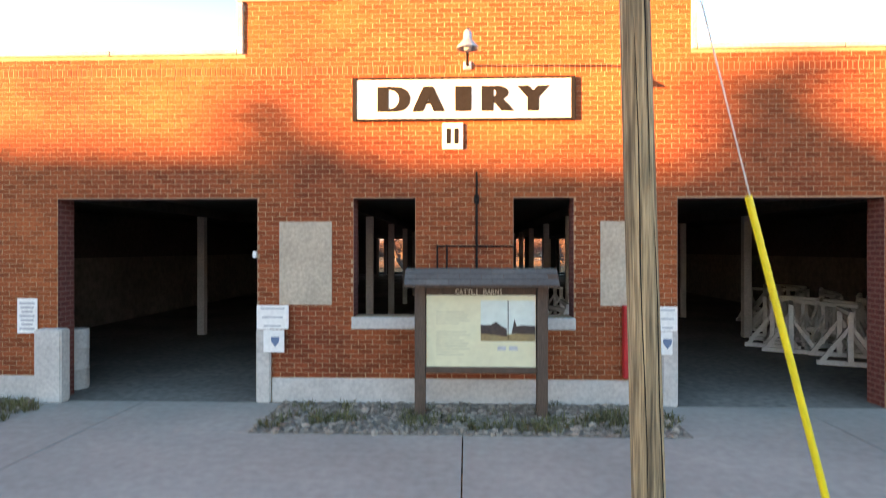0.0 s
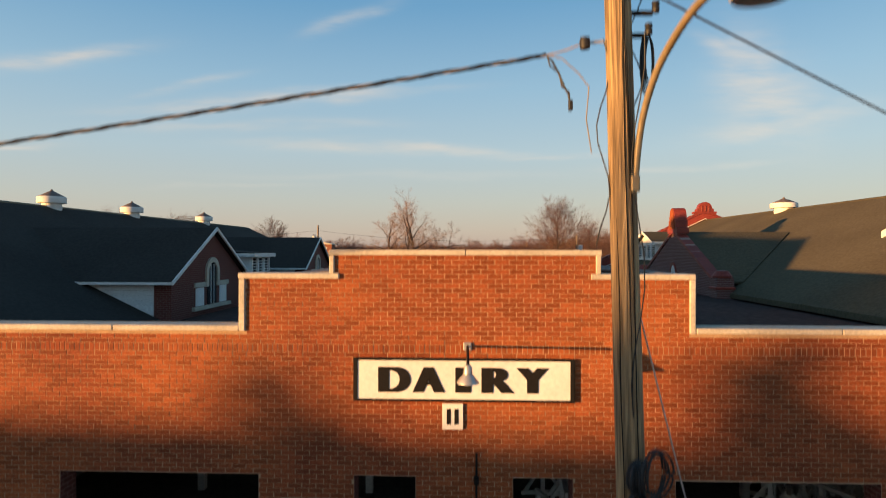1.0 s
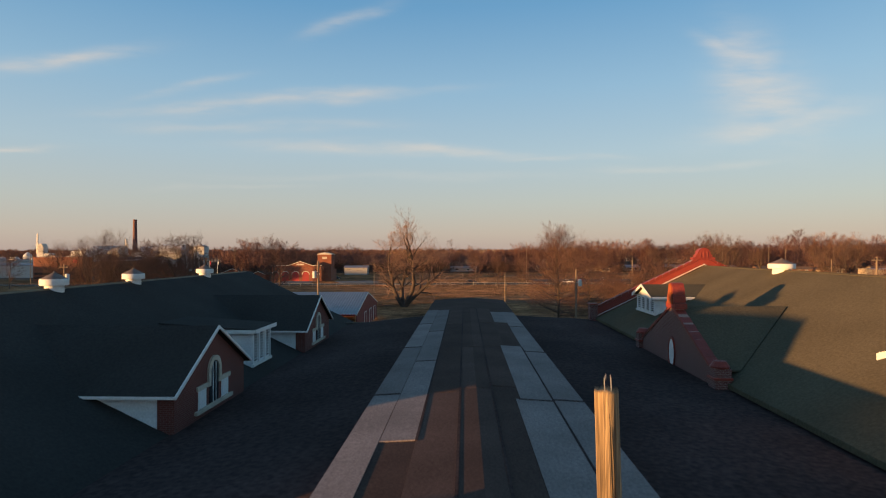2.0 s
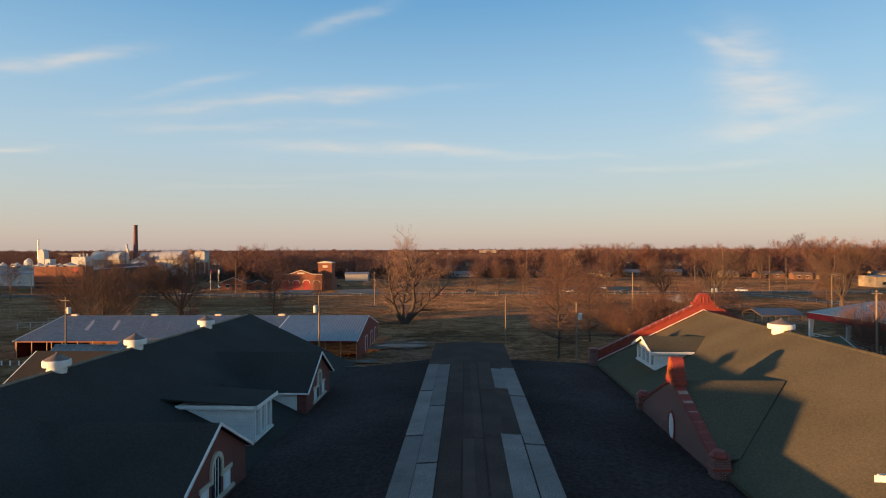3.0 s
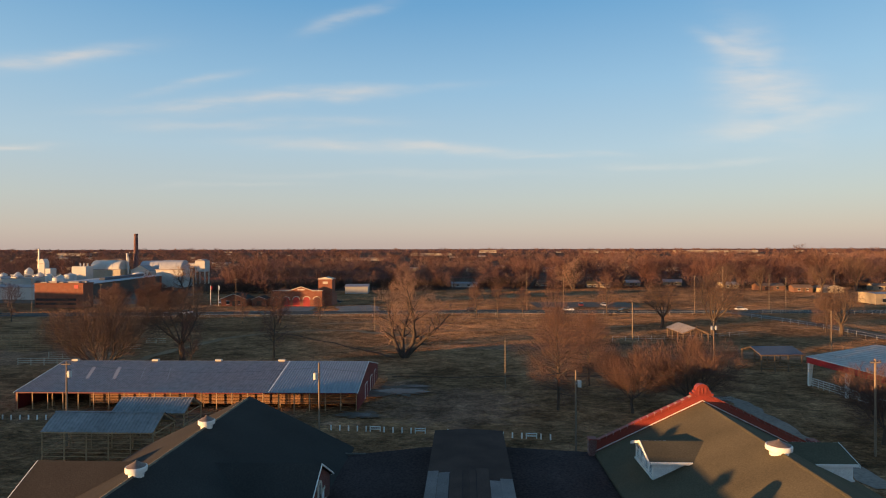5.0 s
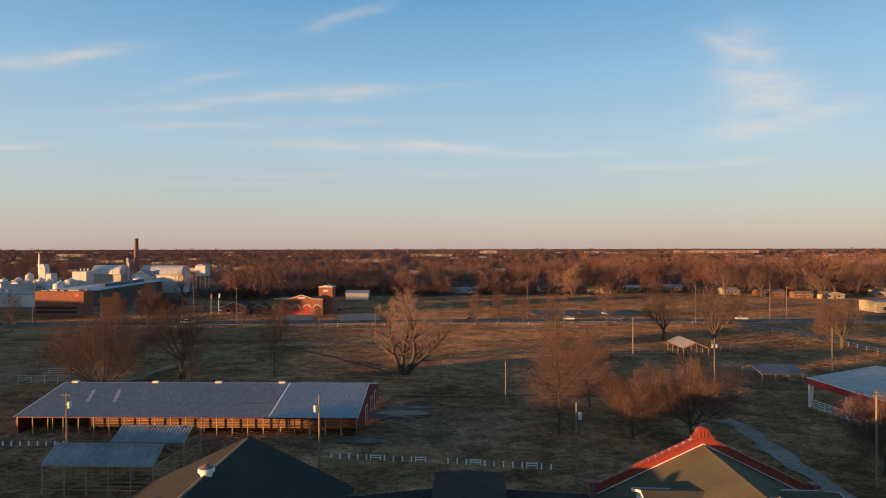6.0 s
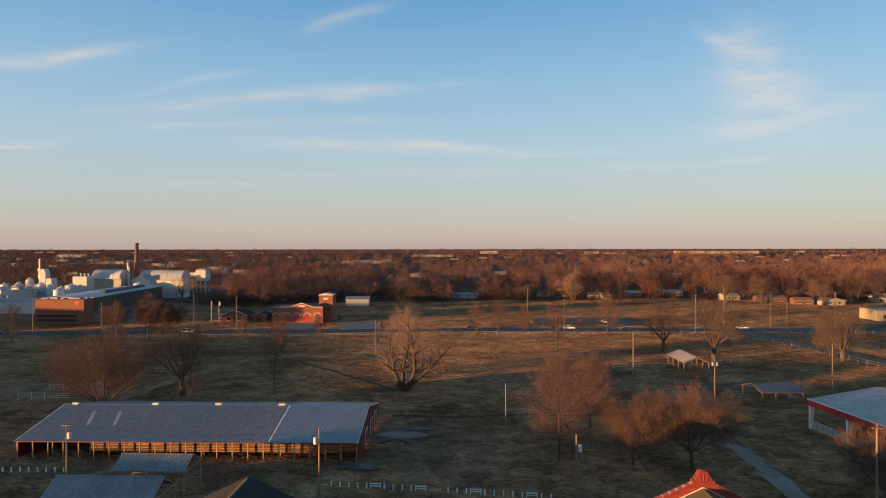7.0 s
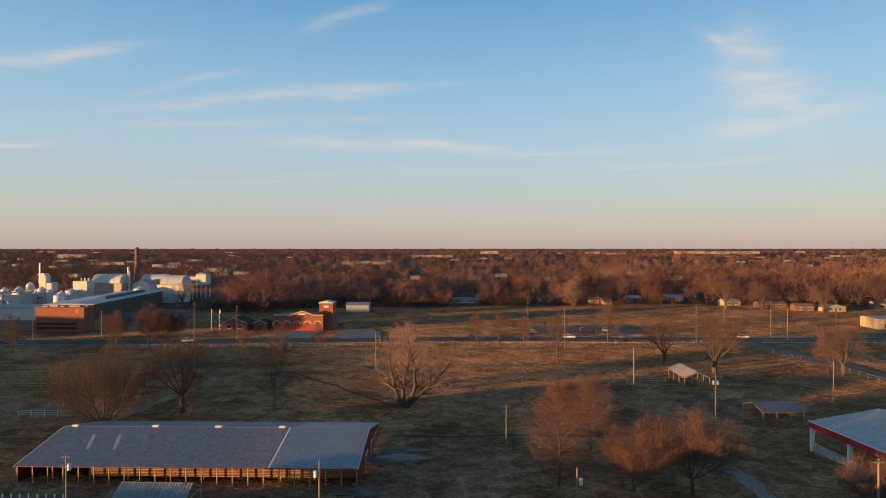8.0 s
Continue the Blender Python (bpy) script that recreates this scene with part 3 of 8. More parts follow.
def brick_dormer(t, s, yc, y_mid, ridge, slope, half, apex, eave, front, arch=True):
    """A brick gable dormer with an arched window, white cheek siding and white rake boards."""
    y = yc - y_mid
    u_apex, u_eave = (ridge - apex) / slope, (ridge - eave) / slope
    X = lambda u: s * u
    base = rake(front, ridge, slope) - 0.15
    over = front + 0.22
    sink = 0.10 / slope
    bm = B()
    for q in (-1, 1):
        e = y + q * (half + 0.25)
        drop = (apex - eave) / half * 0.25
        prism(bm, [(X(over), y, apex), (X(over), e, eave - drop), (X(u_eave + drop / slope - sink), e, eave - drop), (X(u_apex - sink), y, apex)], (0, 0, 0.10))
    dormer = part("dormer", bm, M_SLATE, t, "gable dormer with shingled roof")
    rk = B()
    for q in (-1, 1):
        e = y + q * (half + 0.27)
        drop = (apex - eave) / half * 0.27
        prism(rk, [(X(over - 0.02), y, apex + 0.115), (X(over - 0.02), y, apex - 0.01), (X(over - 0.02), e, eave - drop - 0.01), (X(over - 0.02), e, eave - drop + 0.115)], (s * 0.06, 0, 0))
        box(rk, min(X(over), X(u_eave)), max(X(over), X(u_eave)), e - 0.03, e + 0.03, eave - drop, eave - drop + 0.095)
    part("rake_board", rk, M_WHITE, dormer, "white painted rake boards")
    wall = B()
    w = half - 0.12
    z1 = apex - 0.05
    prism(wall, [(X(front), y - w, base), (X(front), y + w, base), (X(front), y + w, eave + 0.02), (X(front), y, z1), (X(front), y - w, eave + 0.02)], (-s * 0.62, 0, 0))
    part("gable_wall", wall, M_DARKBRICK, dormer, "dark red brick gable wall")
    for q in (-1, 1):
        k = 0
        z = rake(front - 0.62, ridge, slope) - 0.10
        while z < eave - 0.04:
            top = min(z + 0.165, eave + 0.01)
            ua, ub = ((ridge - v) / slope - 0.02 for v in (z, top))
            yy = y + q * (w - 0.02)
            if front - 0.63 > ub + 0.05:
                part("siding_board", prism(B(), [(X(min(ua, front - 0.64)), yy, z), (X(front - 0.63), yy, z), (X(front - 0.63), yy, top), (X(ub), yy, top)], (0, q * (0.03 + 0.004 * (k % 2)), 0)), M_SIDING, dormer)
            z += 0.17
            k += 1
    fx = X(front)
    # window surround, arched light and two side lights
    def pane(ya, yb, za, zb, arched):
        pts = [(fx, ya, za), (fx, yb, za), (fx, yb, zb)]
        if arched:
            r, c = (yb - ya) / 2, (ya + yb) / 2
            pts += [(fx, c + r * math.cos(a), zb + r * math.sin(a)) for a in [math.pi * i / 10 for i in range(1, 10)]]
        return pts + [(fx, ya, zb)]
    for ya, yb, za, zb, ar in ((-0.42, 0.42, 4.02, 5.28, True), (-1.45, -0.75, 4.02, 4.72, False), (0.75, 1.45, 4.02, 4.72, False)):
        win = part("window", prism(B(), pane(y + ya, y + yb, za, zb, ar), (s * 0.03, 0, 0)), M_SIDING if not ar else M_GLASS_DARK, dormer, "boarded window" if not ar else "tall arched window")
        if ar:
            for m in (-0.14, 0.14):
                box_b = box(B(), min(fx, fx + s * 0.05), max(fx, fx + s * 0.05), y + m - 0.02, y + m + 0.02, za, zb + 0.33)
                part("muntin", box_b, M_SIDING, dormer)
            outer = pane(y + ya - 0.2, y + yb + 0.2, za, zb, True)[3:-1]
            inner = pane(y + ya, y + yb, za, zb, True)[3:-1]
            sur = B()
            ring_o = [(fx, y + yb + 0.2, zb - 0.55)] + [(fx, y + yb + 0.2, zb)] + outer + [(fx, y + ya - 0.2, zb)] + [(fx, y + ya - 0.2, zb - 0.55)]
            ring_i = [(fx, y + yb, zb - 0.55)] + [(fx, y + yb, zb)] + inner + [(fx, y + ya, zb)] + [(fx, y + ya, zb - 0.55)]
            for i in range(len(ring_o) - 1):
                prism(sur, [ring_o[i], ring_o[i + 1], ring_i[i + 1], ring_i[i]], (s * 0.09, 0, 0))
            for q in (-1, 1):
                box(sur, min(fx, fx + s * 0.07), max(fx, fx + s * 0.07), y + q * 1.12 - 0.48, y + q * 1.12 + 0.48, 4.74, 4.92)
            part("window_surround", sur, M_STONE, dormer, "pale stone arch and lintels")
    part("sill", box(B(), min(fx, fx + s * 0.12), max(fx, fx + s * 0.12), y - 1.75, y + 1.75, 3.86, 4.00), M_STONE, dormer, "stone sill course")
    return dormer


def louver_dormer(t, s, y_mid, ya, yb, front, ridge, slope, za, zb, gable=0.0, panels=3, roof_mat=None):
    """A white sided dormer with louvred panels; gable: rise of its roof."""
    X = lambda u: s * u
    a, b = ya - y_mid, yb - y_mid
    u_back = (ridge - zb) / slope
    c = (a + b) / 2
    roof = B()
    if gable:
        u_top = (ridge - zb - gable) / slope
        for q, e in ((-1, a - 0.3), (1, b + 0.3)):
            prism(roof, [(X(front + 0.35), c, zb + gable), (X(front + 0.35), e, zb - 0.08), (X(u_back - 0.05), e, zb - 0.08), (X(u_top - 0.2), c, zb + gable)], (0, 0, 0.1))
    else:
        prism(roof, [(X(front + 0.3), a - 0.3, zb), (X(front + 0.3), b + 0.3, zb), (X(u_back - 0.8), b + 0.3, zb + 0.34), (X(u_back - 0.8), a - 0.3, zb + 0.34)], (0, 0, 0.09))
    dormer = part("dormer", roof, roof_mat or M_SHINGLE, t, "louvred dormer with shingled roof")
    trim = B()
    for e in (a - 0.3, b + 0.3):
        box(trim, min(X(front + 0.32), X(u_back)), max(X(front + 0.32), X(u_back)), e - 0.03, e + 0.03, zb - 0.12, zb + 0.07)
    if gable:
        for e in (a - 0.33, b + 0.33):
            prism(trim, [(X(front + 0.36), c, zb + gable + 0.12), (X(front + 0.36), c, zb + gable - 0.06), (X(front + 0.36), e, zb - 0.20), (X(front + 0.36), e, zb + 0.02)], (s * 0.05, 0, 0))
        prism(trim, [(X(front), a, zb - 0.02), (X(front), b, zb - 0.02), (X(front), c, zb + gable)], (s * 0.03, 0, 0))
    else:
        box(trim, min(X(front + 0.28), X(front + 0.34)), max(X(front + 0.28), X(front + 0.34)), a - 0.33, b + 0.33, zb - 0.12, zb + 0.08)
    part("trim", trim, M_WHITE, dormer, "white trim boards")
    part("cheek", prism(B(), [(X(front), a, za), (X(front), a, zb), (X(u_back), a, zb)], (0, b - a, 0)), M_WHITE, dormer, "white painted cheeks")
    k, z = 0, za
    while z < zb - 0.03:
        for e, q in ((a, -1), (b, 1)):
            top = min(z + 0.175, zb)
            ua, ub = ((ridge - v) / slope - 0.02 for v in (z, top))
            if front > ub + 0.1:
                part("siding_board", prism(B(), [(X(min(ua, front)), e, z), (X(front + 0.02), e, z), (X(front + 0.02), e, top), (X(ub), e, top)], (0, q * (0.02 + 0.005 * (k % 2)), 0)), M_SIDING, dormer)
        z += 0.18
        k += 1
    fx = X(front)
    wd = (b - a) / panels
    for i in range(panels):
        p0, p1 = a + wd * i + 0.13, a + wd * (i + 1) - 0.13
        pan = part("louvre_panel", box(B(), min(fx, fx + s * 0.012), max(fx, fx + s * 0.012), p0, p1, za + 0.3, zb - 0.2), M_BLACKPAINT, dormer, "dark louvred opening")
        zz = za + 0.33
        while zz < zb - 0.26:
            part("slat", prism(B(), [(fx + s * 0.012, p0, zz + 0.04), (fx + s * 0.06, p0, zz), (fx + s * 0.066, p0, zz + 0.012), (fx + s * 0.02, p0, zz + 0.052)], (0, p1 - p0, 0)), M_SIDING, dormer)
            zz += 0.15
    for i in range(panels + 1):
        yy = a + wd * i
        part("mullion", box(B(), min(fx, fx + s * 0.09), max(fx, fx + s * 0.09), max(yy - 0.10, a), min(yy + 0.10, b), za + 0.1, zb - 0.05), M_SIDING, dormer)
    part("sill", box(B(), min(fx, fx + s * 0.16), max(fx, fx + s * 0.16), a - 0.08, b + 0.08, za + 0.14, za + 0.27), M_WHITE, dormer)
    return dormer


def ventilator(x, y, z, r, label):
    """A round ridge ventilator: saddle, drum, wide band and cone."""
    t = thing("roof_ventilator", pose(x, y, z), label, "ventilator", "ridge ventilators")
    part("base", lathe(B(), [(r * 0.72, -0.35), (r * 0.70, 0.16), (r * 0.74, 0.18), (r * 0.74, 0.22), (0, 0.22)], 28), M_WHITE, t, smooth=True)
    part("drum", lathe(B(), [(r * 0.68, 0.2), (r * 0.68, 0.36), (r, 0.38), (r * 1.02, 0.42), (r * 1.02, 0.66), (r * 0.97, 0.70), (r * 0.85, 0.69)], 28), M_WHITE, t, "white painted drum", smooth=True)
    part("cone", lathe(B(), [(r * 0.9, 0.69), (r * 0.9, 0.72), (r * 0.10, 1.0), (r * 0.06, 1.07), (0, 1.08)], 28), M_GALVROOF, t, "weathered metal cone", smooth=True)
    return t


M_GALVROOF = mat("weathered_metal_cone", (0.17, 0.13, 0.11), 0.25, 1.5, 10, 0.7, 0.1)

M_RIDGE = mat("tan_ridge_cap", (0.20, 0.155, 0.10), 0.2, 1.0, 9, 0.95, 0.3)
LEFT_MID = (8.7 + 55.4) / 2
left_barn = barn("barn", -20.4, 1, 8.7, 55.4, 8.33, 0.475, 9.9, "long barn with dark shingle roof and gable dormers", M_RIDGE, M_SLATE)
for q in (1, -1):
    for yc in (23.9, 41.3):
        brick_dormer(left_barn, q, yc, LEFT_MID, 8.33, 0.475, 3.45, 7.0, 5.12, 10.08)
    louver_dormer(left_barn, q, LEFT_MID, 31.0, 33.8, 9.1, 8.33, 0.475, 3.9, 5.95, roof_mat=M_SLATE)
ventilator(-20.4, 14.0, 8.40, 0.75, "tall round white ridge ventilator with conical cap")
for y in (18.6, 28.7, 35.8, 45.9):
    ventilator(-20.4, y, 8.10, 0.63, "round white ridge ventilator with conical metal cap")

patch = thing("roof_patches", pose(-20.4, LEFT_MID, 8.33), "dark bare patches where shingles are missing", "roof patch", kind="structure")
for ua, ub, ya, yb in ((6.6, 6.72, 22.1, 24.6), (6.75, 6.88, 23.6, 24.3), (7.3, 7.42, 22.0, 22.6), (7.35, 7.5, 23.9, 24.7), (6.9, 7.0, 21.4, 21.9), (5.1, 5.3, 33.0, 36.5)):
    pz = lambda u: -0.475 * u + 0.012
    part("bare_patch", slab(B(), (ua, ya - LEFT_MID, pz(ua)), (ub, ya - LEFT_MID, pz(ub)), (ub, yb - LEFT_MID, pz(ub)), (ua, yb - LEFT_MID, pz(ua)), 0.02), M_TAR, patch)

RIGHT_MID = (9.0 + 52.3) / 2
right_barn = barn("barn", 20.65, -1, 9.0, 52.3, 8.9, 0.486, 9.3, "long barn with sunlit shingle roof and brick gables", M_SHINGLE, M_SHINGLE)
for q in (-1, 1):
    louver_dormer(right_barn, q, RIGHT_MID, 43.3, 47.6, 7.0, 8.9, 0.486, 5.4, 6.8, gable=0.75, panels=4)
    louver_dormer(right_barn, q, RIGHT_MID, 14.9, 19.2, 7.0, 8.9, 0.486, 5.4, 6.8, gable=0.75, panels=4)
for y in (25.2, 39.6):
    ventilator(20.65, y, 8.62, 0.80, "round white ridge ventilator with conical brown cap")


def ornament(bm, pts_axis, c, z, w, depth, tall=1.0):
    """A curved parapet crest: arch on stepped shoulders; pts_axis maps (across, up) to a point."""
    out = [(-w * 1.7, 0), (-w * 1.7, 0.18), (-w * 1.25, 0.22), (-w * 1.25, 0.42), (-w, 0.46)]
    out += [(-w * math.cos(a), 0.46 + w * math.sin(a)) for a in [math.pi * i / 12 for i in range(1, 12)]]
    out += [(w, 0.46), (w * 1.25, 0.42), (w * 1.25, 0.22), (w * 1.7, 0.18), (w * 1.7, 0)]
    prism(bm, [pts_axis(c + a, z + h * tall) for a, h in out], depth)
    return bm


M_JOINT = mat("coping_mortar", (0.38, 0.25, 0.205), 0.15, 2, 20, 0.9, 0.1)


# brick side gable with parapet and oval window
def side_gable():
    t = thing("brick_gable", pose(11.0, 32.05, 3.9), "brown brick side gable with red coping and oval window", "gable", kind="structure")
    P = lambda a, h: (0, a, h - 3.9)
    half, z0, zc, za = 5.75, 3.7, 4.6, 7.25
    part("wall", prism(B(), [P(-half, z0), P(half, z0), P(half, zc), P(0, za), P(-half, zc)], (0.4, 0, 0)), M_BROWNBRICK, t)
    n = 9
    for q in (-1, 1):
        for i in range(n):
            a0, a1 = q * half * i / n, q * half * (i + 1) / n - q * 0.065
            h0, h1 = za - (za - zc) * i / n, za - (za - zc) * (i + 1) / n
            part("coping_block", prism(B(), [(-0.06, a0, h0 - 3.95), (-0.06, a1, h1 - 3.95), (-0.06, a1, h1 - 3.80), (-0.06, a0, h0 - 3.80)], (0.52, 0, 0)), M_TERRA, t)
        part("coping_bed", prism(B(), [(-0.045, q * 0.02, za - 3.96), (-0.045, q * half * 0.99, zc - 3.96), (-0.045, q * half * 0.99, zc - 3.822), (-0.045, q * 0.02, za - 3.822)], (0.49, 0, 0)), M_JOINT, t, "pale mortar bed between coping blocks")
        c = q * (half - 0.1)
        pier = part("pier", box(B(), -0.22, 0.5, c - 0.36, c + 0.36, -0.1, 1.12), M_BROWNBRICK, t, "brick corner pier")
        part("pier_cap", bevelled(box(B(), -0.28, 0.56, c - 0.42, c + 0.42, 0.62, 0.74), 0.03), M_TERRA, t)
        part("pier_cap", lathe(B(), [(0.40, 1.12), (0.42, 1.2), (0.34, 1.3), (0.26, 1.42), (0, 1.46)], 14, 0.14, c), M_TERRA, t)
    crest = part("crest", ornament(B(), lambda a, h: (-0.08, a, h - 3.9), 0, za - 0.15, 0.42, (0.62, 0, 0), 1.55), M_TERRA, t, "arched red terracotta crest")
    part("crest_panel", ornament(B(), lambda a, h: (-0.12, a, h - 3.9), 0, za + 0.10, 0.25, (0.04, 0, 0), 1.5), M_BRICK, crest)
    rim = B()
    ring = [(a, math.cos(a), math.sin(a)) for a in [2 * math.pi * i / 24 for i in range(24)]]
    for (a, c1, s1), (b, c2, s2) in zip(ring, ring[1:] + ring[:1]):
        prism(rim, [(0, 0.42 * c1, 0.85 + 0.72 * s1), (0, 0.42 * c2, 0.85 + 0.72 * s2), (0, 0.54 * c2, 0.85 + 0.84 * s2), (0, 0.54 * c1, 0.85 + 0.84 * s1)], (-0.06, 0, 0))
    win = part("window", prism(B(), [(-0.01, 0.43 * c1, 0.85 + 0.73 * s1) for a, c1, s1 in ring], (-0.02, 0, 0)), M_SIDING, t, "boarded white oval window")
    part("window_rim", rim, M_TERRA, win)
    roof = B()
    u1, u2 = 20.65 - (8.9 - 7.12) / 0.486 - 11.0, 20.65 - (8.9 - 4.7) / 0.486 - 11.0
    for q in (-1, 1):
        prism(roof, [(0.3, 0, 3.22), (0.3, q * 5.3, 0.86), (u2 + 0.2, q * 5.3, 0.86), (u1, 0, 3.22)], (0, 0, 0.08))
    part("roof", roof, M_SHINGLE, t, "shingled cross roof")


side_gable()


# far brick gable of the east barn
def end_gable():
    t = thing("brick_gable", pose(20.65, 52.4, 0), "red brick end gable with terracotta crest", "gable", kind="structure")
    part("wall", prism(B(), [(-9.4, 0, -1), (9.4, 0, -1), (9.4, 0, 5.05), (0, 0, 9.6), (-9.4, 0, 5.05)], (0, 0.4, 0)), M_TERRA, t)
    n = 16
    for q in (-1, 1):
        for i in range(n):
            a0, a1 = q * 9.45 * i / n, q * 9.45 * (i + 1) / n - q * 0.04
            h0, h1 = 9.62 - 4.55 * i / n, 9.62 - 4.55 * (i + 1) / n
            part("coping_block", prism(B(), [(a0, -0.06, h0), (a1, -0.06, h1), (a1, -0.06, h1 + 0.2), (a0, -0.06, h0 + 0.2)], (0, 0.52, 0)), M_TERRA, t)
        part("coping_bed", prism(B(), [(q * 0.02, -0.045, 9.63), (q * 9.4, -0.045, 5.09), (q * 9.4, -0.045, 5.27), (q * 0.02, -0.045, 9.80)], (0, 0.49, 0)), M_JOINT, t, "pale mortar bed between coping blocks")
        part("rake_flashing", prism(B(), [(0, -0.10, 9.03), (q * 9.3, -0.10, 4.5), (q * 9.3, -0.10, 4.46), (0, -0.10, 8.98)], (0, 0.09, 0)), M_WHITE, t, "white metal flashing along the roof edge")
        c = q * 9.5
        part("pier", box(B(), c - 0.32, c + 0.32, -0.25, 0.55, -1, 5.5), M_BROWNBRICK, t)
        part("pier_cap", bevelled(box(B(), c - 0.38, c + 0.38, -0.31, 0.61, 5.5, 5.62), 0.03), M_TERRA, t)
    crest = part("crest", ornament(B(), lambda a, h: (a, -0.12, h), 0, 9.42, 0.56, (0, 0.62, 0)), M_TERRA, t, "scrolled terracotta crest")
    for a in (-0.3, 0, 0.3):
        part("crest_rib", bevelled(box(B(), a - 0.05, a + 0.05, -0.16, -0.1, 9.6, 10.1), 0.01), M_TERRA, crest)


end_gable()


# ---- open cattle shed with red ends ----
def ribbed(bm, x0, x1, y0, z0, y1, z1, pitch=0.42, rib=0.07):
    """A ribbed metal sheet from (y0, z0) to (y1, z1), ribs running down the slope."""
    n = int((x1 - x0) / pitch)
    ra, rb = [], []
    for i in range(n + 1):
        for f, h in ((0, 0), (0.55, 0), (0.68, rib), (0.87, rib)):
            x = min(x0 + (i + f) * pitch, x1)
            ra.append(bm.verts.new((x, y0, z0 + h)))
            rb.append(bm.verts.new((x, y1, z1 + h)))
    for i in range(len(ra) - 1):
        if (ra[i + 1].co - ra[i].co).length > 1e-5:
            bm.faces.new((ra[i], ra[i + 1], rb[i + 1], rb[i]))
    return bm


def cattle_shed():
    t = thing("cattle_shed", pose(-42.3, 99.4, -1.95, 0, 0, 0.9), "long open-sided cattle shed with grey ribbed metal roof", "shed")
    L, D = 26.0, 11.4
    ze, zr = 2.82, 5.28
    for nm, x0, x1, lift in (("roof_sheet", -L, 12.6, 0.0), ("roof_sheet", 12.7, L, 0.03)):
        for q in (-1, 1):
            part(nm, ribbed(B(), x0, x1, 0, zr + lift, q * (D + 0.4), ze - 0.08 + lift), M_METALROOF if x0 < 0 else M_METALROOF2, t, "newer ribbed metal sheets" if x0 > 0 else "")
    part("seam_strip", box(B(), 12.55, 12.72, -D - 0.42, -0.02, 0.0, 0.03, Matrix(((1, 0, 0, 0), (0, 1, 0, 0), (0, (zr - ze + 0.08) / (D + 0.4), 1, zr + 0.06), (0, 0, 0, 1)))), M_WHITE, t)
    for x, wide in ((-20.5, 0.6), (-16.2, 0.6), (-11.7, 0.16), (-7.4, 0.16)):
        part("roof_light", box(B(), x, x + wide, -D * 0.62, -D * 0.22, 0, 0.015, Matrix(((1, -0.35, 0, 0), (0, 1, 0, 0), (0, (zr - ze + 0.08) / (D + 0.4), 1, zr + 0.05), (0, 0, 0, 1)))), M_ROOFLIGHT, t, "pale translucent strip")
    for x in (-24.1, -10.3, 0.5, 11.3):
        part("ridge_vent", bevelled(box(B(), x - 0.55, x + 0.55, -0.3, 0.3, zr, zr + 0.34), 0.04), M_STONE, t, "small pale ridge vent")
    part("ridge_cap", prism(B(), [(-L, -0.25, zr), (-L, 0, zr + 0.07), (-L, 0.25, zr)], (2 * L, 0, 0)), M_METALROOF2, t)
    for q in (-1, 1):
        x = q * L
        w = part("end_wall", prism(B(), [(x, -D, 0.0), (x, D, 0.0), (x, D, ze - 0.1), (x, 0, zr - 0.06), (x, -D, ze - 0.1)], (-q * 0.12, 0, 0)), M_REDMETAL, t, "dark red sheet-metal end wall")
        for yy in (-4.2, 1.6, 6.4):
            d = part("door", box(B(), min(x, x + q * 0.05), max(x, x + q * 0.05), yy, yy + 2.1, 0.05, 2.3), M_REDMETAL, w)
            fr = B()
            for a, b, c, e in ((yy - 0.1, yy, 0, 2.4), (yy + 2.1, yy + 2.2, 0, 2.4), (yy, yy + 2.1, 2.3, 2.4)):
                box(fr, min(x, x + q * 0.08), max(x, x + q * 0.08), a, b, c, e)
            part("door_frame", fr, M_WHITE, w, "white door frame")
        for a, b in ((-D - 0.42, ze - 0.08), (D + 0.42, ze - 0.08)):
            part("rake_trim", prism(B(), [(x, 0, zr + 0.08), (x, a, b + 0.06), (x, a, b - 0.10), (x, 0, zr - 0.08)], (q * 0.06, 0, 0)), M_WHITE, t, "white rake trim")
    n = 23
    for i in range(n):
        x = -L + 0.2 + (2 * L - 0.4) * i / (n - 1)
        part("post", box(B(), x - 0.07, x + 0.07, -D, -D + 0.14, 0, ze - 0.05), M_BARNWOOD, t)
        if i % 2 == 0:
            part("inner_post", box(B(), x - 0.1, x + 0.1, -0.1, 0.1, 0, zr - 0.1), M_BARNWOOD, t)
    part("eave_beam", box(B(), -L, L, -D + 0.02, -D + 0.16, ze - 0.32, ze - 0.1), M_REDMETAL, t, "dark red eave beam")
    for i in range(8):
        z = 0.62 + 0.24 * i
        for j in range(8):
            xa = -L + 4.4 + (2 * L - 4.8) * j / 8
            if j == 0 or 2.0 < xa < 4.4:
                continue
            part("board", box(B(), xa + 0.03, xa + (2 * L - 4.8) / 8 - 0.03, -D + 1.7, -D + 1.76, z, z + 0.17), M_STALLWOOD, t)
    for j in range(9):
        xa = -L + 4.4 + (2 * L - 4.8) * j / 8
        part("stall_post", box(B(), xa - 0.08, xa + 0.08, -D + 1.77, -D + 1.92, 0, 2.75), M_BARNWOOD, t)
    part("back_wall", box(B(), -L + 0.15, L - 0.15, D - 0.2, D - 0.1, 0, ze - 0.15), M_REDMETAL, t)


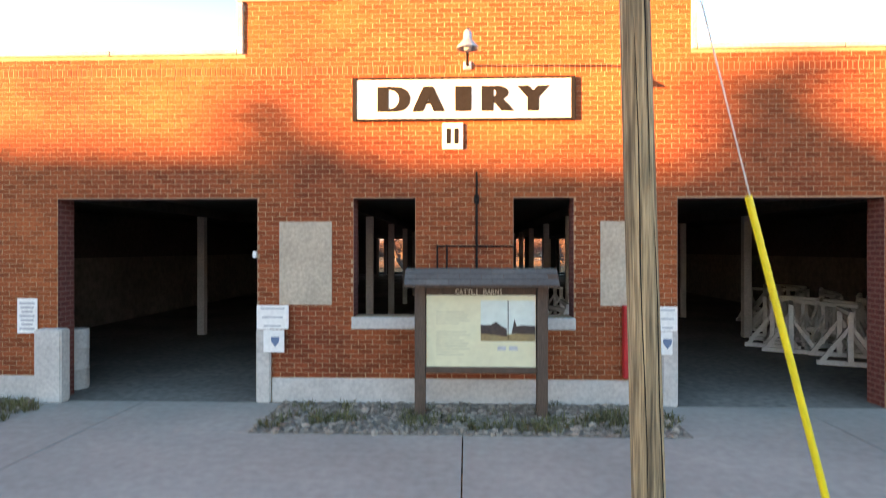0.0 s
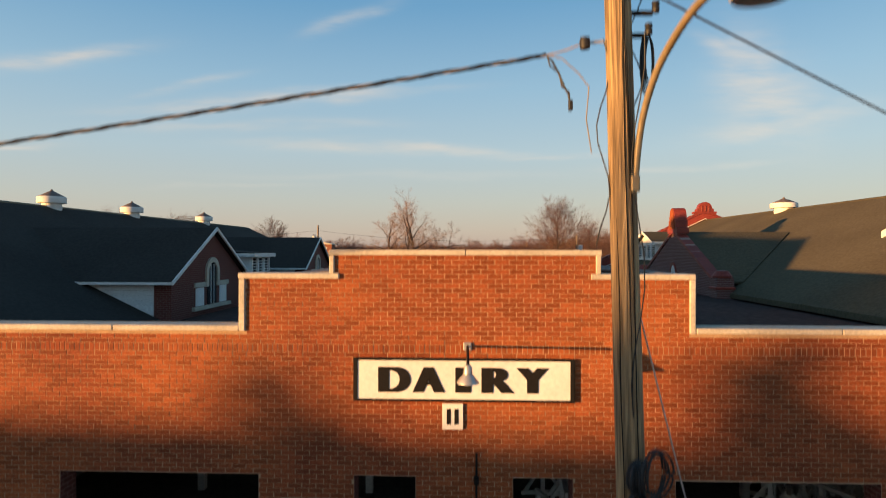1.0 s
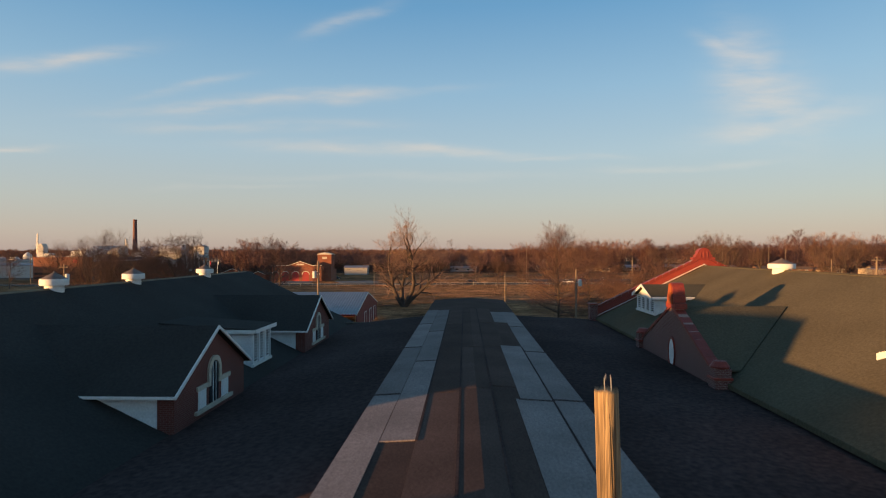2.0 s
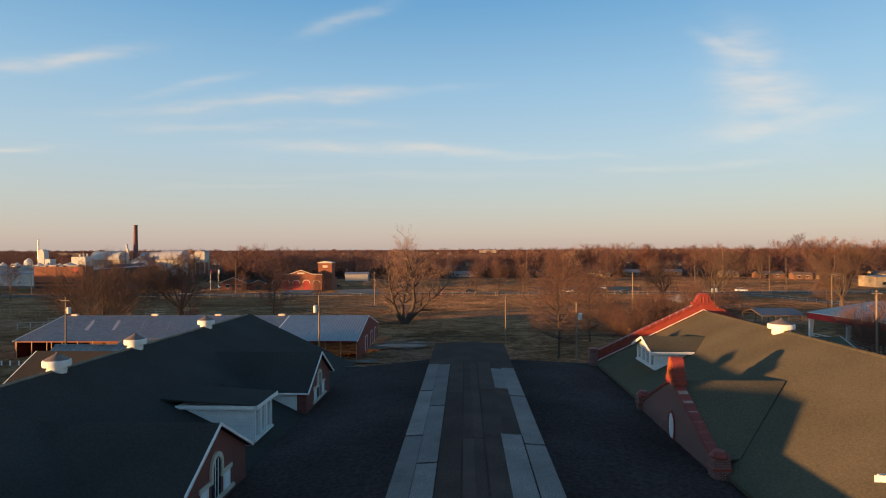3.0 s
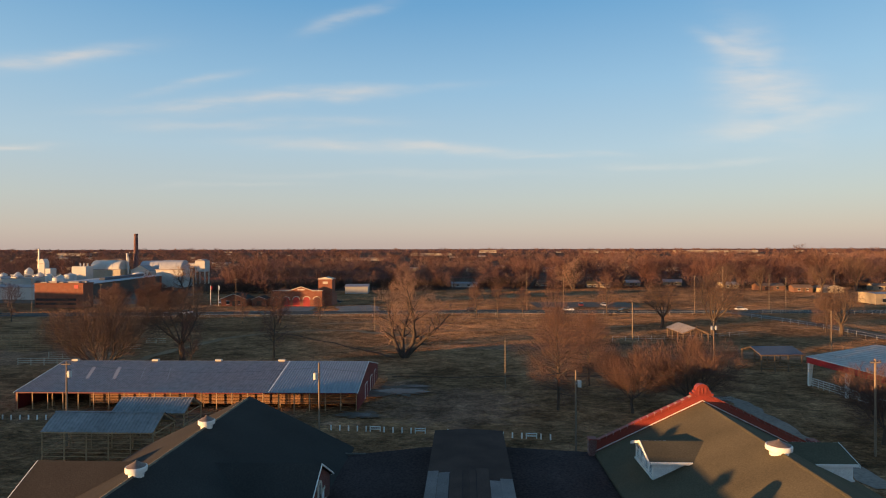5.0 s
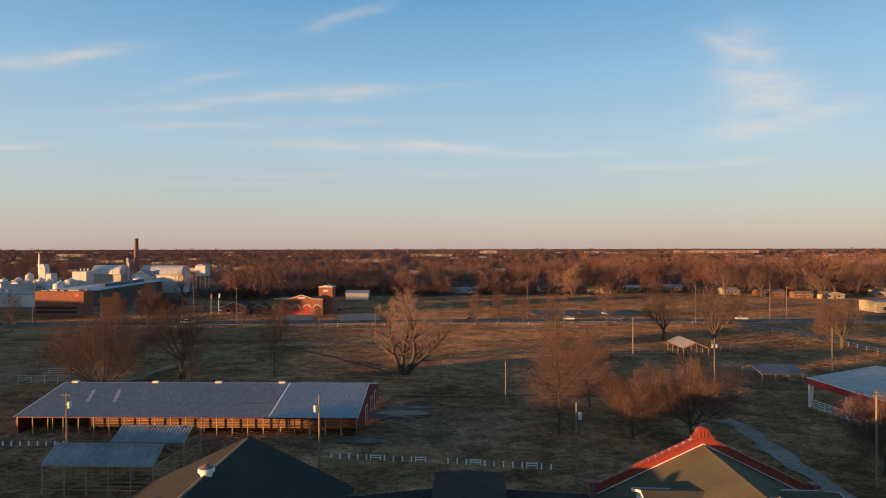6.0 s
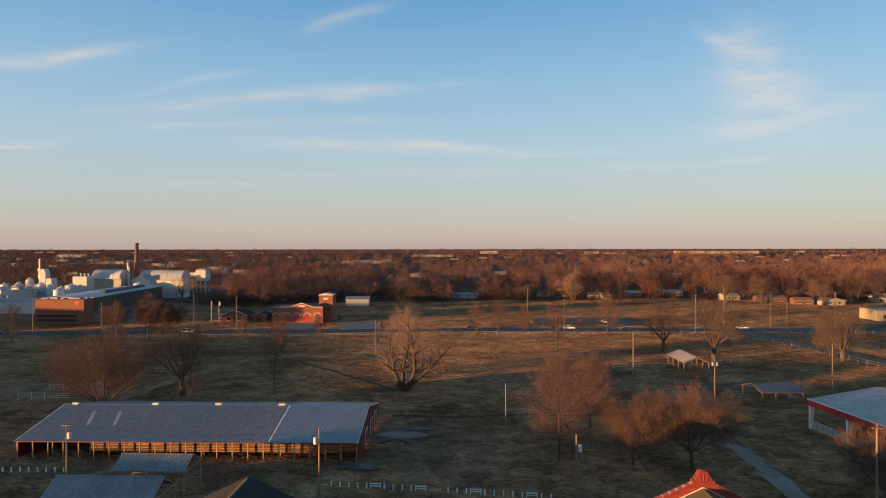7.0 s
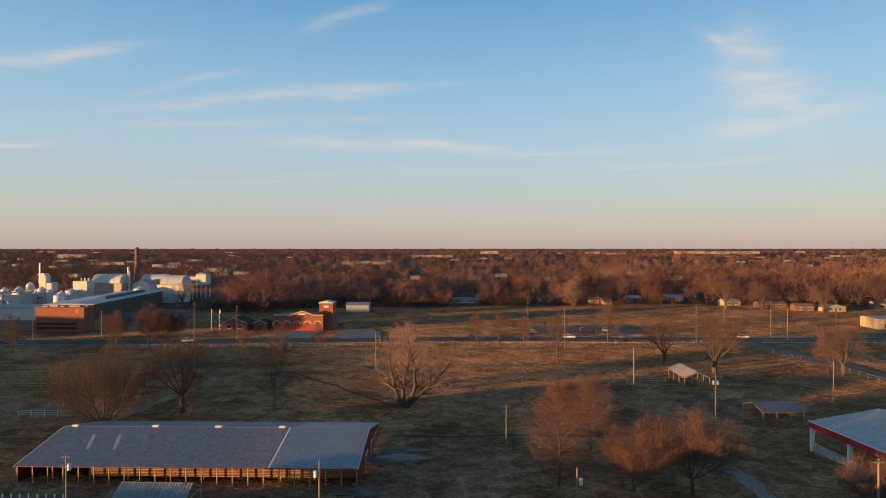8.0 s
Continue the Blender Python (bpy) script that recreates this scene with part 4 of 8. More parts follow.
M_METALROOF2 = mat("newer_metal_roof", (0.29, 0.28, 0.295), 0.10, 0.15, 1.5, 0.45, 0.1, 0.01, metal=0.3)
M_ROOFLIGHT = mat("roof_light", (0.33, 0.305, 0.31), 0.1, 1, 6, 0.4, 0.0)
cattle_shed()


def canopy(x0, x1, y0, z0, y1, z1, label):
    """A low open canopy: a ribbed gable roof from eave (y0, z0) up to ridge (y1, z1) and down again, on posts and rails."""
    cx = (x0 + x1) / 2
    g = ground_z(y1)
    t = thing("canopy_shed", pose(cx, y1, g), label, "shed", "canopy sheds")
    w, d = (x1 - x0) / 2, y1 - y0
    ze, zr = z0 - g, z1 - g
    for q in (-1, 1):
        part("roof_sheet", ribbed(B(), -w, w, 0, zr, q * d, ze, 0.42, 0.06), M_CANOPY, t)
        part("eave_beam", box(B(), -w + 0.02, w - 0.02, q * (d - 0.12) - 0.06, q * (d - 0.12) + 0.06, ze - 0.16, ze - 0.01), M_BARNWOOD, t)
        part("truss", prism(B(), [(q * (w - 0.1), -d, ze - 0.03), (q * (w - 0.1), 0, zr - 0.04), (q * (w - 0.1), d, ze - 0.03), (q * (w - 0.1), d - 0.25, ze - 0.12), (q * (w - 0.1), 0, zr - 0.22), (q * (w - 0.1), -d + 0.25, ze - 0.12)], (-q * 0.08, 0, 0)), M_BARNWOOD, t)
        part("tie_beam", box(B(), q * (w - 0.15) - 0.04, q * (w - 0.15) + 0.04, -d + 0.2, d - 0.2, ze - 0.30, ze - 0.17), M_BARNWOOD, t)
    part("ridge_cap", prism(B(), [(-w, -0.2, zr + 0.02), (-w, 0, zr + 0.10), (-w, 0.2, zr + 0.02)], (2 * w, 0, 0)), M_CANOPY, t)
    n = 6
    for i in range(n):
        x = -w + 0.15 + (2 * w - 0.3) * i / (n - 1)
        for q in (-1, 1):
            part("post", box(B(), x - 0.06, x + 0.06, q * (d - 0.15) - 0.06, q * (d - 0.15) + 0.06, -0.15, ze - 0.03), M_BARNWOOD, t)
    for z in (0.5, 0.95, 1.4):
        for q in (-1, 1):
            part("rail", box(B(), -w, w, q * (d - 0.24) - 0.02, q * (d - 0.24) + 0.02, z, z + 0.08), M_BARNWOOD, t)
            part("rail", box(B(), q * (w - 0.2) - 0.02, q * (w - 0.2) + 0.02, -d + 0.3, d - 0.3, z + 0.09, z + 0.17), M_BARNWOOD, t)


M_CANOPY = mat("grey_canopy_sheet", (0.27, 0.255, 0.25), 0.2, 0.3, 2, 0.6, 0.1, 0.01, metal=0.2)
canopy(-47.85, -34.85, 65.0, 1.75, 67.6, 3.35, "low open canopy with grey ribbed gable roof on timber posts")
canopy(-45.6, -35.9, 74.6, 1.3, 77.2, 2.65, "smaller open canopy with grey ribbed gable roof on timber posts")


# ---- trees ----
def branches(h, seed, counts=(13, 9, 7, 5), first=0.22, reach=0.42, rise=0.55, leaders=1, lean=0.0, thick=0.02, droop=0.0, crook=1.0):
    """Segments of a bare tree, (start, end, radius, radius, level): leaders, limbs along them, then finer and finer shoots."""
    rnd = random.Random(seed)
    segs = []
    wander = [crook * w for w in (0.05, 0.09, 0.10, 0.11, 0.12)]

    def shoot(p, d, length, r, level, n):
        pts, ds = [p], [d]
        for i in range(n):
            d = (d + Vector((rnd.gauss(0, wander[level]), rnd.gauss(0, wander[level]), rnd.gauss(0.07, 0.06) if level else 0.03))).normalized()
            q = pts[-1] + d * (length / n)
            segs.append((pts[-1], q, r * (1 - 0.75 * i / n), r * (1 - 0.75 * (i + 1) / n), level))
            pts.append(q)
            ds.append(d)
        return pts, ds

    def children(pts, ds, length, r, level):
        if level >= len(counts):
            return
        k = counts[level]
        n = len(pts) - 1
        spin = rnd.uniform(0, 6.28)
        for j in range(k):
            f0 = first if level == 0 else 0.22
            f = f0 + (1 - f0) * (j + rnd.uniform(0, 0.9)) / k
            i = min(int(f * n), n - 1)
            p = pts[i].lerp(pts[i + 1], f * n - i)
            d = ds[i + 1]
            side = d.cross(Vector((math.cos(spin), math.sin(spin), 0.2))).normalized()
            spin += 2.4 + rnd.uniform(-0.5, 0.5)
            up = rise + (0.35 * f if level == 0 else 0.15)
            nd = (side + d * up + Vector((0, 0, 0.25 if level == 0 else 0.12 - droop))).normalized()
            ln = length * ((reach * (1.25 - 0.75 * f) * rnd.uniform(0.75, 1.15)) if level == 0 else rnd.uniform(0.36, 0.66) * (1.1 - 0.5 * f))
            rr = r * (1 - 0.75 * f) * rnd.uniform(0.45, 0.62)
            m = 5 if level == 0 else 3 if level == 1 else 2 if level == 2 else 1
            children(*shoot(p, nd, ln, max(rr, 0.012), level + 1, m), ln, max(rr, 0.012), level + 1)

    for k in range(leaders):
        a = 2 * math.pi * k / leaders + 0.4 + (rnd.uniform(-0.3, 0.3) if leaders > 1 else 0)
        out = lean * (0.35 + 0.75 * ((k * 0.618) % 1)) if leaders > 3 else lean
        d = Vector((math.cos(a) * out, math.sin(a) * out, 1)).normalized()
        r = h * thick / math.sqrt(leaders)
        foot = Vector((0.3 * math.cos(a), 0.3 * math.sin(a), 0)) * (leaders > 1)
        children(*shoot(foot, d, h * rnd.uniform(0.82, 1.0), r, 0, 7), h, r, 0)
    return segs


def tubes_mesh(name, segs, material, fine=0.013):
    """Limbs as tubes, the finest shoots as flat slivers turned at random."""
    verts, faces = [], []
    rnd = random.Random(9)
    for a, b, ra, rb, l in segs:
        n = 8 if l == 0 else 5 if l == 1 else 3 if l == 2 else 2
        d = (b - a).normalized()
        u = d.cross(Vector((rnd.gauss(0, 1), rnd.gauss(0, 1), rnd.gauss(0, 1))) if n == 2 else Vector((0.31, 0.17, 0.2)) if abs(d.z) > 0.6 else Vector((0, 0, 1))).normalized()
        w = d.cross(u)
        o = len(verts)
        if n == 2:
            r = fine * 1.25 if l == 3 else fine
            verts += [a - u * r, a + u * r, b + u * r * 0.6, b - u * r * 0.6]
            faces.append((o, o + 1, o + 2, o + 3))
            continue
        for p, r in ((a, max(ra, 0.02)), (b, max(rb, 0.018))):
            for i in range(n):
                t = 2 * math.pi * i / n
                verts.append(p + (u * math.cos(t) + w * math.sin(t)) * r)
        faces += [(o + i, o + (i + 1) % n, o + n + (i + 1) % n, o + n + i) for i in range(n)]
    return from_arrays(name, verts, faces, material, True)


def tree_kind(h, seed, label, name="bare_tree", bark=None, twig=None, fine=0.013, **more):
    """One bare tree: trunk with limbs, and a crown of twigs."""
    segs = branches(h, seed, **more)
    t = thing(name, pose(0, 0, -50), label, "tree")
    share("trunk", tubes_mesh("trunk", [s for s in segs if s[4] <= 1], bark or M_BARK), t)
    share("crown", tubes_mesh("crown", [s for s in segs if s[4] > 1], twig or M_TWIG, fine), t)
    return t


def plant(kind, spots, group="bare trees in the field"):
    """Set copies of a tree at (x, y, scale, turn); the first spot takes the tree itself."""
    tagged(kind, group=group)
    for i, (x, y, f, a) in enumerate(spots):
        m = Matrix.Translation((x, y, ground_z(y) - 0.12)) @ pose(0, 0, 0, 0, 0, a) @ Matrix.Diagonal((f, f, f, 1))
        o = kind if i == 0 else copy_thing(kind, m)
        o.matrix_basis = m


def limbs(h, seed, levels, leaders=1, spread=0.0, stem=0.0, thick=0.02, crook=0.06, bow=0.05, ways=(), steps=(8, 5, 3, 2, 1, 1)):
    """Segments of a bare tree, (start, end, radius, radius, level). A stem carries leaders; levels, from the limbs to the last twigs:
    (count, first, angle low and high on the parent, length as a share of the parent low, middle and high, lift)."""
    rnd = random.Random(seed)
    segs = []
    up = Vector((0, 0, 1))

    def grow(p, d, length, r, level):
        n = steps[level]
        pts, ds = [p], [d]
        lift = bow if level == 0 else levels[level - 1][4]
        for i in range(n):
            c = crook * (1.0, 1.3, 1.5, 1.3, 1.0, 1.0)[level]
            d = (d + Vector((rnd.gauss(0, c), rnd.gauss(0, c), rnd.gauss(0, c * 0.6))) + up * lift).normalized()
            q = pts[-1] + d * (length / n)
            segs.append((pts[-1], q, r * (1 - 0.8 * i / n), r * (1 - 0.8 * (i + 1) / n), level))
            pts.append(q)
            ds.append(d)
        if level >= len(levels):
            return
        count, first, angles, shares, _ = levels[level]
        spin = rnd.uniform(0, 6.28)
        for j in range(count):
            f = min(0.985, first + (1 - first) * (j + rnd.uniform(0.1, 0.9)) / count)
            e = (f - first) / (1 - first)
            i = min(int(f * n), n - 1)
            at, along = pts[i].lerp(pts[i + 1], f * n - i), ds[i + 1]
            side = along.orthogonal().normalized()
            side.rotate(Matrix.Rotation(spin, 3, along))
            spin += 2.4 + rnd.uniform(-0.4, 0.4)
            th = radians(angles[0] + (angles[1] - angles[0]) * e) * rnd.uniform(0.8, 1.2)
            share = float(np.interp(e, (0, 0.45, 1), shares)) * rnd.uniform(0.72, 1.2)
            grow(at, (along * math.cos(th) + side * math.sin(th)).normalized(), length * share, r * (1 - 0.8 * f) * rnd.uniform(0.42, 0.62), level + 1)

    foot = Vector((0, 0, 0))
    if stem:
        top = Vector((rnd.gauss(0, 0.02) * h, rnd.gauss(0, 0.02) * h, stem * h))
        mid = top * 0.5 + Vector((rnd.gauss(0, 0.008) * h, rnd.gauss(0, 0.008) * h, 0))
        segs += [(foot, mid, h * thick * 1.15, h * thick * 0.95, 0), (mid, top, h * thick * 0.95, h * thick * 0.85, 0)]
        foot = top
    for k in range(leaders):
        if ways:
            d, size = Vector(ways[k][:3]).normalized(), ways[k][3]
        else:
            a = 2.4 * k + rnd.uniform(-0.3, 0.3)
            out = spread * math.sqrt((k + 0.35) / leaders)
            d, size = Vector((math.cos(a) * out, math.sin(a) * out, 1)).normalized(), rnd.uniform(0.86, 1.0)
        r = h * thick * (0.75 if leaders > 1 else 1.0) / leaders ** 0.35
        grow(foot + Vector((d.x, d.y, 0)) * (0.25 if leaders > 1 else 0), d, (1 - stem) * h * size, r, 0)
    return segs


def limbs_mesh(name, segs, material, fine, last):
    """Limbs as tubes, the two finest orders of twigs as tapering slivers turned at random."""
    verts, faces = [], []
    rnd = random.Random(9)
    for a, b, ra, rb, l in segs:
        d = (b - a).normalized()
        o = len(verts)
        if l >= last - 1:
            u = d.cross(Vector((rnd.gauss(0, 1), rnd.gauss(0, 1), rnd.gauss(0, 1)))).normalized() * fine * (1.5 if l < last else 1.0)
            verts += [a - u, a + u, b]
            faces.append((o, o + 1, o + 2))
            continue
        n = 8 if l == 0 else 5 if l == 1 else 3
        u = d.cross(Vector((0.31, 0.17, 0.2)) if abs(d.z) > 0.6 else Vector((0, 0, 1))).normalized()
        w = d.cross(u)
        for p, r in ((a, max(ra, fine * 1.2)), (b, max(rb, fine))):
            for i in range(n):
                t = 2 * math.pi * i / n
                verts.append(p + (u * math.cos(t) + w * math.sin(t)) * r)
        faces += [(o + i, o + (i + 1) % n, o + n + (i + 1) % n, o + n + i) for i in range(n)]
    return from_arrays(name, verts, faces, material, False)


def bare_tree(h, seed, label, levels, bark, twig, fine, **more):
    """One bare tree: trunk with its limbs, and a crown of twigs."""
    segs = limbs(h, seed, levels, **more)
    t = thing("bare_tree", pose(0, 0, -50), label, "tree")
    share("trunk", limbs_mesh("trunk", [s for s in segs if s[4] <= 1], bark, fine, len(levels)), t)
    share("crown", limbs_mesh("crown", [s for s in segs if s[4] > 1], twig, fine, len(levels)), t)
    return t


M_BROWNTWIG = mat("grey_brown_twigs", (0.105, 0.062, 0.046), 0.25, 0.3, 2, 0.95, 0.0, pieces=0.2)
M_BROWNBARK = mat("grey_brown_bark", (0.088, 0.060, 0.044), 0.3, 0.8, 7, 0.95, 0.6, 0.03, stretch=(1, 1, 0.3))
# bark darkened to paint in the shade on the gnarled tree's lower trunk
M_SHADEDBARK = mat("bark_with_painted_shade", (0.062, 0.043, 0.034), 0.3, 0.8, 7, 0.95, 0.6, 0.03, stretch=(1, 1, 0.3))
M_PALETWIG = mat("pale_tan_twigs", (0.255, 0.155, 0.112), 0.25, 0.3, 2, 0.95, 0.0, pieces=0.25)
M_RUSSETTWIG = mat("russet_twigs", (0.118, 0.061, 0.047), 0.25, 0.3, 2, 0.95, 0.0, pieces=0.2)
# each order: count, where it starts, angles, lengths, lift
VASE = ((14, 0.24, (38, 24), (0.44, 0.46, 0.26), 0.04), (12, 0.10, (34, 26), (0.58, 0.52, 0.40), 0.05), (9, 0.10, (30, 22), (0.62, 0.60, 0.55), 0.05))
CROOKED = ((9, 0.30, (62, 34), (0.48, 0.44, 0.26), 0.06), (8, 0.22, (52, 36), (0.48, 0.46, 0.34), 0.05), (6, 0.2, (48, 36), (0.50, 0.46, 0.38), 0.03), (4, 0.2, (36, 28), (0.8, 0.75, 0.7), 0.0))
TUFTED = ((14, 0.28, (62, 32), (0.32, 0.38, 0.27), 0.06), (9, 0.30, (54, 34), (0.48, 0.46, 0.42), 0.05), (7, 0.35, (44, 28), (0.46, 0.48, 0.48), 0.10), (4, 0.25, (30, 20), (0.72, 0.7, 0.7), 0.06))
OVAL = ((56, 0.18, (88, 34), (0.34, 0.40, 0.18), 0.035), (16, 0.10, (44, 32), (0.50, 0.46, 0.38), 0.03), (12, 0.08, (36, 26), (0.62, 0.58, 0.55), 0.03))
FANNED = ((15, 0.10, (42, 24), (0.52, 0.50, 0.30), 0.05), (14, 0.08, (36, 26), (0.56, 0.52, 0.40), 0.04), (9, 0.08, (32, 22), (0.62, 0.60, 0.55), 0.03))
SLIM = ((24, 0.20, (62, 28), (0.30, 0.38, 0.18), 0.05), (8, 0.12, (42, 30), (0.50, 0.46, 0.36), 0.05), (6, 0.12, (36, 28), (0.52, 0.5, 0.45), 0.04), (4, 0.2, (28, 22), (0.75, 0.7, 0.7), 0.03))
plant(bare_tree(13.5, 11, "broad bare tree with many rising limbs from one base", VASE, M_BROWNBARK, M_BROWNTWIG, 0.012, leaders=15, spread=1.6, thick=0.042, crook=0.06, bow=0.075), [(-73.4, 117.8, 1.0, 0)])
plant(bare_tree(15.0, 5, "bare tree with a thick pale forked trunk", CROOKED, M_BROWNBARK, M_BROWNTWIG, 0.013, leaders=7, spread=1.35, stem=0.26, thick=0.042, crook=0.13, bow=0.07), [(-61.7, 127.6, 1.0, 40), (61.0, 188.5, 0.85, 90), (70.2, 171.7, 1.08, 200), (106.2, 172.9, 0.86, 10), (201.0, 346.0, 1.0, 60), (229.0, 360.0, 1.3, 130), (156.0, 366.0, 1.05, 300), (176.0, 364.0, 0.95, 20), (292.0, 352.0, 1.3, 130)])
plant(bare_tree(12.0, 23, "slim bare tree with fine upright twigs", SLIM, M_BROWNBARK, M_RUSSETTWIG, 0.016, thick=0.016, crook=0.05), [(-57.0, 121.7, 0.78, 200), (-42.9, 132.0, 1.1, 0), (52.0, 222.9, 1.15, 70), (28.5, 190.6, 1.1, 140), (4.0, 219.8, 0.9, 210), (11.9, 221.4, 0.9, 300), (21.0, 222.0, 0.8, 30), (-74.6, 196.8, 0.72, 100), (-60.2, 192.1, 0.85, 160), (-50.1, 203.2, 0.65, 220), (-155.8, 199.1, 0.95, 10), (-122.3, 203.9, 0.95, 80), (-113.0, 208.0, 1.2, 33)])
plant(bare_tree(20.0, 31, "tall gnarled bare tree with three trunks and pale tufted limbs", TUFTED, M_SHADEDBARK, M_PALETWIG, 0.015, leaders=4, thick=0.068, crook=0.16, bow=0.055, ways=((-0.78, 0.05, 1, 0.88), (0.16, -0.1, 1, 1.0), (0.82, 0.2, 1, 0.88), (-0.20, 0.35, 1, 0.86))), [(-13.6, 133.2, 0.84, 0), (66.0, 371.0, 0.85, 120), (-168.0, 353.0, 0.78, 60)])
plant(bare_tree(14.5, 41, "bare tree with a dense russet oval crown", OVAL, M_BROWNBARK, M_RUSSETTWIG, 0.011, thick=0.014, crook=0.04), [(13.9, 90.0, 1.06, 0), (22.0, 106.5, 0.88, 120), (105.8, 179.5, 0.75, 250)])
plant(bare_tree(9.6, 47, "low spreading bare tree with fanned russet twigs", FANNED, M_BROWNBARK, M_RUSSETTWIG, 0.011, leaders=9, spread=1.8, stem=0.24, thick=0.024, crook=0.06, bow=0.06), [(24.6, 88.5, 0.92, 0), (32.5, 87.0, 1.12, 90), (51.0, 74.5, 0.92, 200)])
plant(bare_tree(9.0, 53, "low bare thicket of russet brush", SLIM, M_BROWNBARK, M_RUSSETTWIG, 0.016, leaders=6, spread=1.0, thick=0.016, crook=0.08, bow=0.05), [(-125, 237, 1.15, 0), (-129.5, 239, 1.0, 50), (-119, 238, 1.0, 140), (-142.5, 236, 1.1, 80)])


# ---- far woods ----
def sliver_mesh(name, V, material, label, category):
    """One object of loose triangles, three rows of V each."""
    n = len(V) // 3
    me = bpy.data.meshes.new(name)
    me.vertices.add(len(V))
    me.vertices.foreach_set("co", V.ravel())
    me.loops.add(len(V))
    me.loops.foreach_set("vertex_index", np.arange(len(V), dtype=np.int32))
    me.polygons.add(n)
    me.polygons.foreach_set("loop_start", np.arange(0, 3 * n, 3, dtype=np.int32))
    me.update(calc_edges=True)
    me.materials.append(material)
    return tagged(new(name, me), label, category, kind="stuff")


def woods_edge(x):
    return float(np.interp(x, [-330, -120, -60, 0, 120, 240, 520], [330, 335, 372, 378, 385, 380, 400])) + 5 * math.sin(x * 0.052) + 4 * math.sin(x * 0.137 + 1)


def unit_tree(seed, levels, fine, **more):
    """Slivers of a tree one metre tall, (n, 3, 3)."""
    rnd = random.Random(seed)
    out = []
    for a, b, ra, rb, l in limbs(1.0, seed, levels, steps=(4, 2, 1, 1), **more):
        d = (b - a).normalized()
        u = d.cross(Vector((rnd.gauss(0, 1), rnd.gauss(0, 1), rnd.gauss(0, 1)))).normalized() * (0.0075, 0.0045, 0.0034, 0.0026)[min(l, 3)] * fine
        out.append((tuple(a - u), tuple(a + u), tuple(b)))
    return np.array(out)


FAR_HOMES = []
_r = random.Random(52)
for _ in range(46):
    _y = 520 * (3300 / 520) ** _r.random()
    FAR_HOMES.append((_r.uniform(-0.82, 0.78) * _y, _y, _r.uniform(3.5, 7.5) * (1 + _y / 1600)))

FAR_HOMES += [(-1015, 1467, 15), (-960, 1500, 14), (-807, 1480, 14), (-700, 1520, 17), (-1120, 1400, 12), (-620, 1250, 12)]


